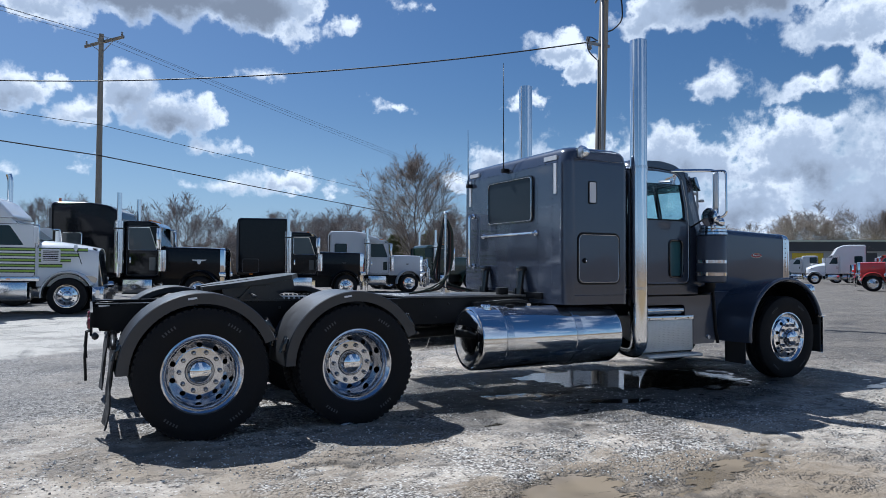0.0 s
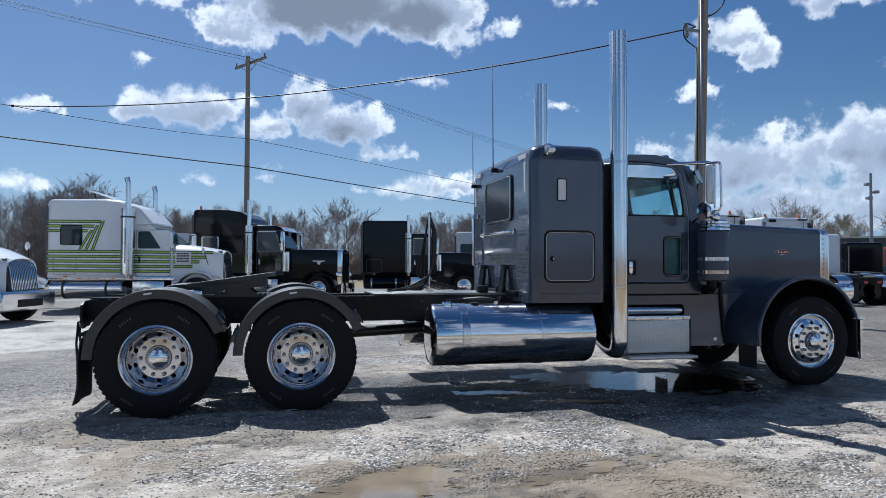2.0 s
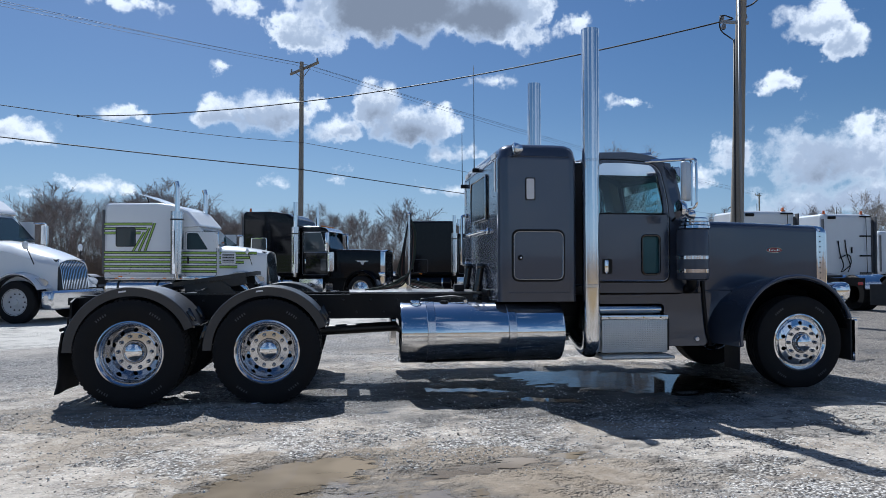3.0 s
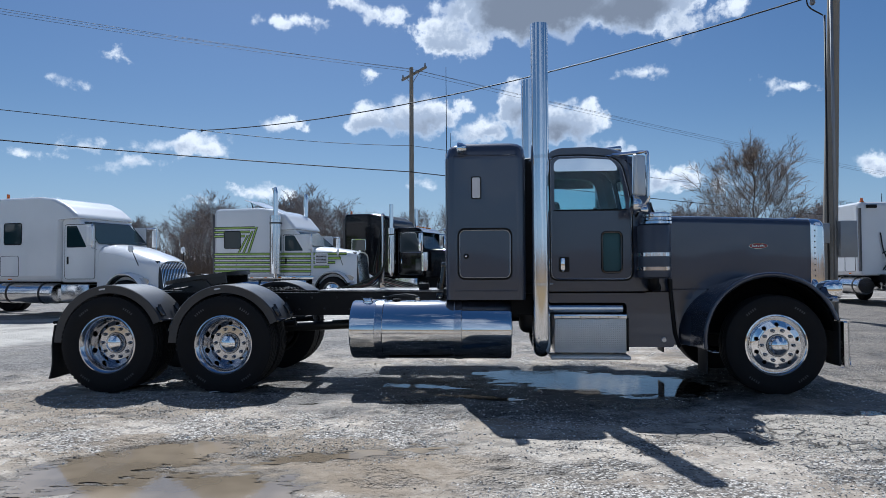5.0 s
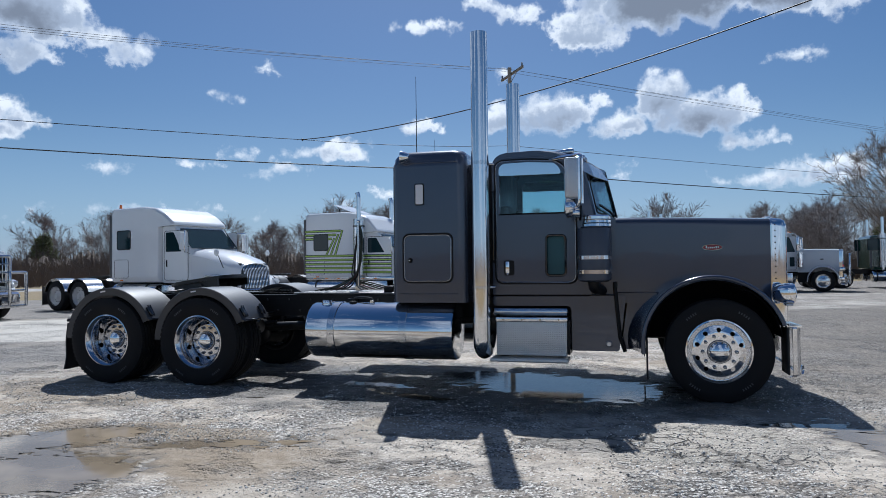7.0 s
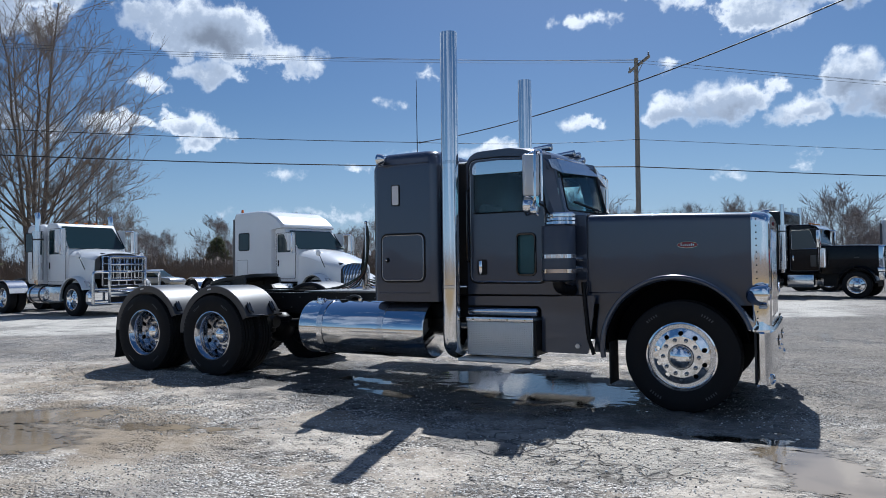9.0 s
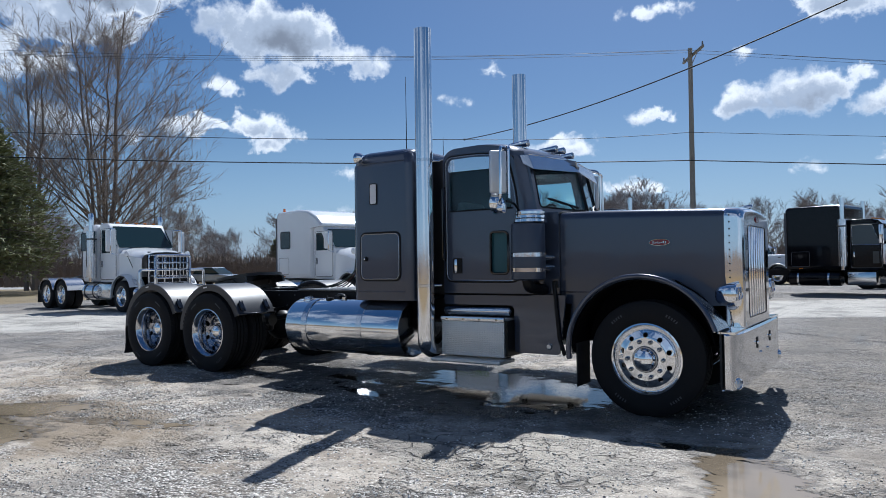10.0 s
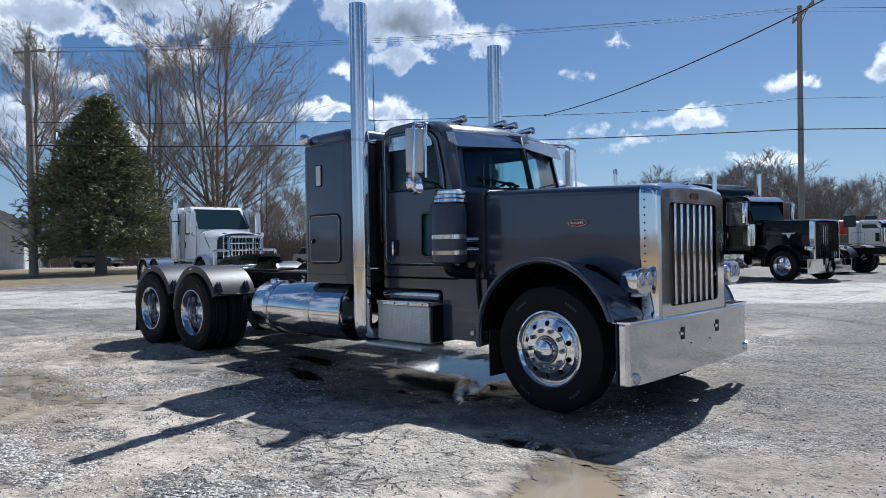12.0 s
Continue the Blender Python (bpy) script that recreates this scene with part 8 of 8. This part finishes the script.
def crown_sticks(seed, height, stems, wide, start=0.22, limbs=15, thick=0.017, twigs=9, lean=0.10, slivers=3, fine=1.0):
    """Leaning stems, limbs that sweep up to an oval crown, boughs and fine twigs."""
    rng = random.Random(seed)
    wood, twig = Sticks(), Sticks()

    def sweep(a, b, r, pieces, keep, lift):
        """A bough from a to b that bows upward; returns points along it."""
        pts, d = [a], b - a
        w = d.length * 0.007
        drift = Vector((0, 0, 0))
        for i in range(1, pieces + 1):
            f = i / pieces
            drift += Vector((rng.gauss(0, w), rng.gauss(0, w), rng.gauss(0, w)))
            p = a + d * f + drift - Vector((0, 0, lift * d.length * f * (1 - f)))
            keep.stick(pts[-1], p, r * (1 - 0.85 * (i - 1) / pieces), r * (1 - 0.85 * f), 5 if r > 0.05 else 3)
            pts.append(p)
        return pts

    def side(d, angle):
        q = d.orthogonal().normalized()
        q.rotate(Matrix.Rotation(rng.uniform(0, 6.28), 3, d))
        return (d * math.cos(angle) + q * math.sin(angle)).normalized()
    centre, rz, rx = Vector((0, 0, height * 0.60)), height * 0.41, wide / 2
    for k in range(stems):
        turn = 6.28 * k / stems + rng.uniform(-0.4, 0.4)
        out = Vector((math.cos(turn), math.sin(turn), 0))
        base = out * 0.35 * (stems > 1) + Vector((0, 0, -0.1))
        top = out * (rx * 0.30 * (stems > 1)) + Vector((rng.gauss(0, lean), rng.gauss(0, lean), height * rng.uniform(0.86, 0.99)))
        r0 = height * thick * rng.uniform(0.8, 1.1)
        stem = sweep(base, top, r0, 12, wood, 0.12 if stems > 1 else 0.0)
        for j in range(limbs):
            g, up = rng.uniform(0, 6.28), math.sin(radians(-28 + 112 * (j + rng.random()) / limbs))
            flat = math.sqrt(max(0.0, 1 - up * up))
            q = rng.uniform(0.72, 1.03)
            tip = centre + Vector((math.cos(g) * rx * flat * q, math.sin(g) * rx * flat * q, rz * up * q))
            away = math.hypot(tip.x, tip.y)
            f = min(0.93, max(start, (tip.z - away * rng.uniform(0.75, 1.25)) / height))
            a = stem[min(11, int(f * 12))].lerp(stem[min(12, int(f * 12) + 1)], (f * 12) % 1)
            limb_r = r0 * (1 - 0.85 * f) * 0.36 + 0.012
            limb = sweep(a, tip, limb_r, 6, wood, 0.12)
            for i in range(8):
                u = rng.uniform(0.25, 1.0) * 5.99
                c = limb[int(u)].lerp(limb[int(u) + 1], u % 1)
                d = side((tip - a).normalized(), rng.uniform(0.35, 0.85))
                d.z += 0.25
                length = (tip - a).length * rng.uniform(0.16, 0.34) + 0.35
                bough = sweep(c, c + d.normalized() * length, limb_r * 0.36 + 0.004, 3, twig, 0.08)
                for m in range(twigs):
                    u = rng.uniform(0.15, 1.0) * 2.99
                    e = bough[int(u)].lerp(bough[int(u) + 1], u % 1)
                    dd = side(d.normalized(), rng.uniform(0.3, 0.9))
                    dd.z += 0.2
                    end = e + dd.normalized() * length * rng.uniform(0.25, 0.6)
                    twig.stick(e, end, 0.010 * fine, 0.006 * fine)
                    for n in range(slivers):
                        h = e.lerp(end, rng.uniform(0.3, 1.0))
                        twig.sliver(h, h + side(dd.normalized(), 0.6) * rng.uniform(0.2, 0.55) * fine, 0.009 * fine)
    return wood, twig


def crowned_tree(seed, height, label, *form):
    """A bare tree with a trunk and a crown of boughs and twigs."""
    t = root("bare_tree", 0, 0)
    tagged(t, label, "tree", "bare trees")
    wood, twig = crown_sticks(seed, height, *form)
    wood.mesh("trunk", BARK, t)
    twig.mesh("crown", TWIG, t)
    return t


big = crowned_tree(3, 20.8, "tall bare tree with a wide rounded crown of fine twigs", 4, 16.5, 0.20, 21, 0.0118, 7, 0.16, 2, 1.2)
place(big, [(-41.5, 22.8, 1.0, 20)])
big2 = crowned_tree(8, 17.5, "tall bare tree with upright limbs beside the wider one", 3, 9.5, 0.3, 16, 0.0115, 7, 0.16, 2, 1.2)
place(big2, [(-44.0, 18.6, 1.0, 140), (-66.0, 17.0, 1.35, 60)])
slim = crowned_tree(14, 10.0, "slim bare tree with thin drooping twigs", 2, 6.0, 0.12, 10, 0.009, 8)
place(slim, [(-37.5, 24.6, 1.0, 0), (-38.0, 21.4, 0.8, 130)])
mid_tree = crowned_tree(21, 11.6, "bare tree with a broad oval fine-twigged crown", 1, 9.4, 0.14, 56, 0.012, 8, 0.10, 4, 1.5)
place(mid_tree, [(*toward(19.6, 66), 1.0, 0), (*toward(51.6, 125), 0.85, 30), (*toward(53.6, 128), 0.8, 200), (*toward(57.8, 125), 0.85, 100), (*toward(61.5, 126), 0.95, 250), (*toward(42.3, 126), 0.8, 300), (*toward(47.0, 128), 0.7, 20)])


def woods():
    """Far belt of bare trees and brush behind the trucks, and a lower one across the field behind."""
    rng = random.Random(77)
    kinds = []
    for seed, stems, wide in ((101, 1, 6.0), (102, 2, 6.5), (103, 1, 4.6), (104, 3, 7.5), (105, 2, 5.2)):
        wood, twig = crown_sticks(seed, 8.0, stems, wide, 0.12, 15 if stems == 1 else 9, 0.010, 5, 0.25, 2, 1.7)
        v = np.array([tuple(p) for p in wood.v + twig.v])
        k = len(wood.v)
        kinds.append((v, [f for f in wood.f] + [tuple(i + k for i in f) for f in twig.f]))
    verts, faces, base = [], [], 0
    spots = [(rng.uniform(-70, 38), rng.uniform(74, 116)) for _ in range(150)] + [(rng.uniform(38, 66), rng.uniform(125, 150)) for _ in range(22)]
    for b, d in spots:
        x, y = toward(b, d)
        tall = rng.uniform(0.62, 0.98) * (1.0 + 0.30 * noise.noise(Vector((b * 0.22, 0, 0)))) * (1.22 if -24 < b < 4 else 1.0) * (d / 88)
        v, f = rng.choice(kinds)
        turn = Matrix.Rotation(rng.uniform(0, 6.28), 3, "Z")
        verts.append(v @ np.array(turn).T * tall + np.array((x, y, 0)))
        faces += [tuple(i + base for i in q) for q in f]
        base += len(v)
    me = bpy.data.meshes.new("far_woods")
    me.from_pydata(np.concatenate(verts).tolist(), [], faces)
    me.materials.append(FAR_TWIG)
    tagged(new("far_woods", me), "belt of bare brown trees behind the yard", "woods", kind="stuff")
    brush = Sticks()
    for _ in range(15000):
        b = rng.uniform(-70, 38)
        d = rng.uniform(68, 92)
        x, y = toward(b, d)
        h = rng.triangular(0.8, 4.4, 2.2) * (1.2 if -24 < b < 4 else 1.0)
        a = Vector((x, y, 0))
        top = a + Vector((rng.gauss(0, 0.5), rng.gauss(0, 0.5), h))
        brush.sliver(a, top, 0.035)
        for _ in range(3):
            c = a.lerp(top, rng.uniform(0.35, 0.95))
            brush.sliver(c, c + Vector((rng.gauss(0, 0.45), rng.gauss(0, 0.45), rng.uniform(0.2, 0.8))), 0.022)
    tagged(brush.mesh("far_brush", BRUSH), "thick brown leafless brush below the trees", "brush", kind="stuff")
    # low banks of tangled growth, uneven along their tops
    for lo, hi, far, tall, n in ((-70, 40, 90, 3.0, 900), (100, 260, 60, 2.6, 300)):
        rows = []
        for k in range(n):
            b = lo + k * (hi - lo) / (n - 1)
            hgt = tall + 1.2 * noise.fractal(Vector((b * 0.35, 1.7, 0)), 1.0, 2.0, 5) + rng.uniform(-0.45, 0.45)
            rows.append([(*toward(b, far), -0.2), (*toward(b, far + 0.5), hgt * 0.7), (*toward(b, far + 3), hgt), (*toward(b, far + 9), -0.2)])
        tagged(link_mesh("brush_bank", skin(B(), rows), BRUSH), "dense brown thicket bank at the edge of the yard", "thicket", kind="stuff")


woods()


def spruce(label, x, y, height, width, seed):
    rng = random.Random(seed)
    t = root("spruce_tree", x, y)
    tagged(t, label, "tree")
    part("trunk", rod(B(), (0, 0, -0.1), (0, 0, height * 0.9), 0.38, 0.05, 12), BARK, t)
    limbs, leaf = Sticks(), Sticks()
    n = int(height * 52)
    for k in range(n):
        f = rng.random() ** 0.8
        z = height * (0.12 + 0.86 * f)
        reach = width / 2 * min(1.0, (1 - f) * 1.45) ** 0.85 * (0.72 + 1.9 * min(f, 0.147)) * rng.uniform(0.70, 1.08) + 0.15
        a = rng.uniform(0, 6.28)
        o = Vector((0, 0, z))
        tip = Vector((reach * math.cos(a), reach * math.sin(a), z - reach * 0.12 + rng.gauss(0, 0.2)))
        limbs.stick(o, tip, 0.05, 0.012)
        for j in range(46):
            q = rng.uniform(0.30, 1.0)
            p = o.lerp(tip, q) + Vector((rng.gauss(0, 0.22), rng.gauss(0, 0.22), rng.gauss(0, 0.16)))
            d = Vector((math.cos(a) + rng.gauss(0, 0.6), math.sin(a) + rng.gauss(0, 0.6), rng.gauss(0.15, 0.5))).normalized() * rng.uniform(0.22, 0.48)
            s = d.cross(Vector((rng.gauss(0, 1), rng.gauss(0, 1), rng.gauss(0, 1)))).normalized() * rng.uniform(0.07, 0.13)
            i = len(leaf.v)
            leaf.v += [p - s, p + d, p + s, p + d * 0.4 + Vector((0, 0, 0.05))]
            leaf.f += [(i, i + 1, i + 3), (i + 3, i + 1, i + 2)]
    limbs.mesh("branchwork", BARK, t)
    leaf.mesh("crown", NEEDLE, t)


spruce("dense dark green spruce with brown-tinged sprays on dry grass", -36.3, 11.6, 11.3, 9.2, 4)
for k, (b, d, h) in enumerate(((21.5, 70, 5.0), (18.6, 72, 4.6), (-44.6, 96, 5.6), (-13.5, 84, 4.5))):
    spruce("small dark evergreen among the bare trees", *toward(b, d), h, h * 0.6, 30 + k)


def parked_car(label, x, y, turn, paint, tall=1.5):
    c = root("parked_car", x, y, 0, turn)
    tagged(c, label, "car", "parked cars")
    body = [(-2.2, 0.35), (-2.25, 0.75), (-2.1, 0.95), (-1.5, 1.0), (1.0, 0.98), (2.05, 0.85), (2.25, 0.65), (2.2, 0.35)]
    part("body", slab(B(), smooth_outline(body, 0.12), 0.90, 0.12), paint, c)
    cabin = [(-1.75, 0.95), (-1.35, tall), (0.2, tall), (1.05, 0.95)]
    part("cabin", slab(B(), smooth_outline(cabin, 0.1), 0.78, 0.12), WINDOW_DARK, c)
    roof = [(-1.40, tall - 0.04), (-1.30, tall + 0.03), (0.15, tall + 0.03), (0.27, tall - 0.04)]
    part("roof", slab(B(), roof, 0.74, 0.05), paint, c)
    for wx in (-1.4, 1.4):
        for s in (-1, 1):
            part("wheel", turned(B(), [(0, 0.1), (0.2, 0.09), (0.22, 0.11), (0.33, 0.10), (0.33, -0.1), (0, -0.1)], Matrix.Translation((wx, s * 0.82, 0.33)) @ Matrix.Rotation(radians(90 if s < 0 else -90), 4, "X"), 18), RUBBER, c)
    for s in (-1, 1):
        part("headlamp", box(B(), 2.12, 2.24, s * 0.65 - 0.15, s * 0.65 + 0.15, 0.62, 0.76, 0.03), LENS, c)


parked_car("silver saloon car parked beyond the lane", -36.5, 29.0, 10, CAR_SILVER, 1.5)
for k in range(6):
    parked_car("dark car in a row of parked cars", 40 + k * 3.4, 30.5 + k * 1.3, 235, CAR_DARK if k % 3 else GREEN_PAINT)
parked_car("dark car under the spruce by the road", -57, 19, 30, CAR_DARK)


def lamp_mast(label, x, y, top):
    p = root("lamp_mast", x, y)
    tagged(p, label, "lamp post")
    part("mast", rod(B(), (0, 0, -0.1), (0, 0, top), 0.16, 0.10, 12), GALV, p)
    for dx, dz in ((-0.35, -0.9), (0.45, -1.5), (-0.2, -2.0)):
        part("floodlight", box(B(), dx - 0.22, dx + 0.22, -0.2, 0.15, top + dz - 0.12, top + dz + 0.12, 0.04), GALV, p)
        part("lamp_arm", rod(B(), (0, 0, top + dz), (dx, -0.02, top + dz), 0.035, seg=8), GALV, p)


lamp_mast("grey steel lamp mast by the workshop", 47.5, 38.0, 9.0)
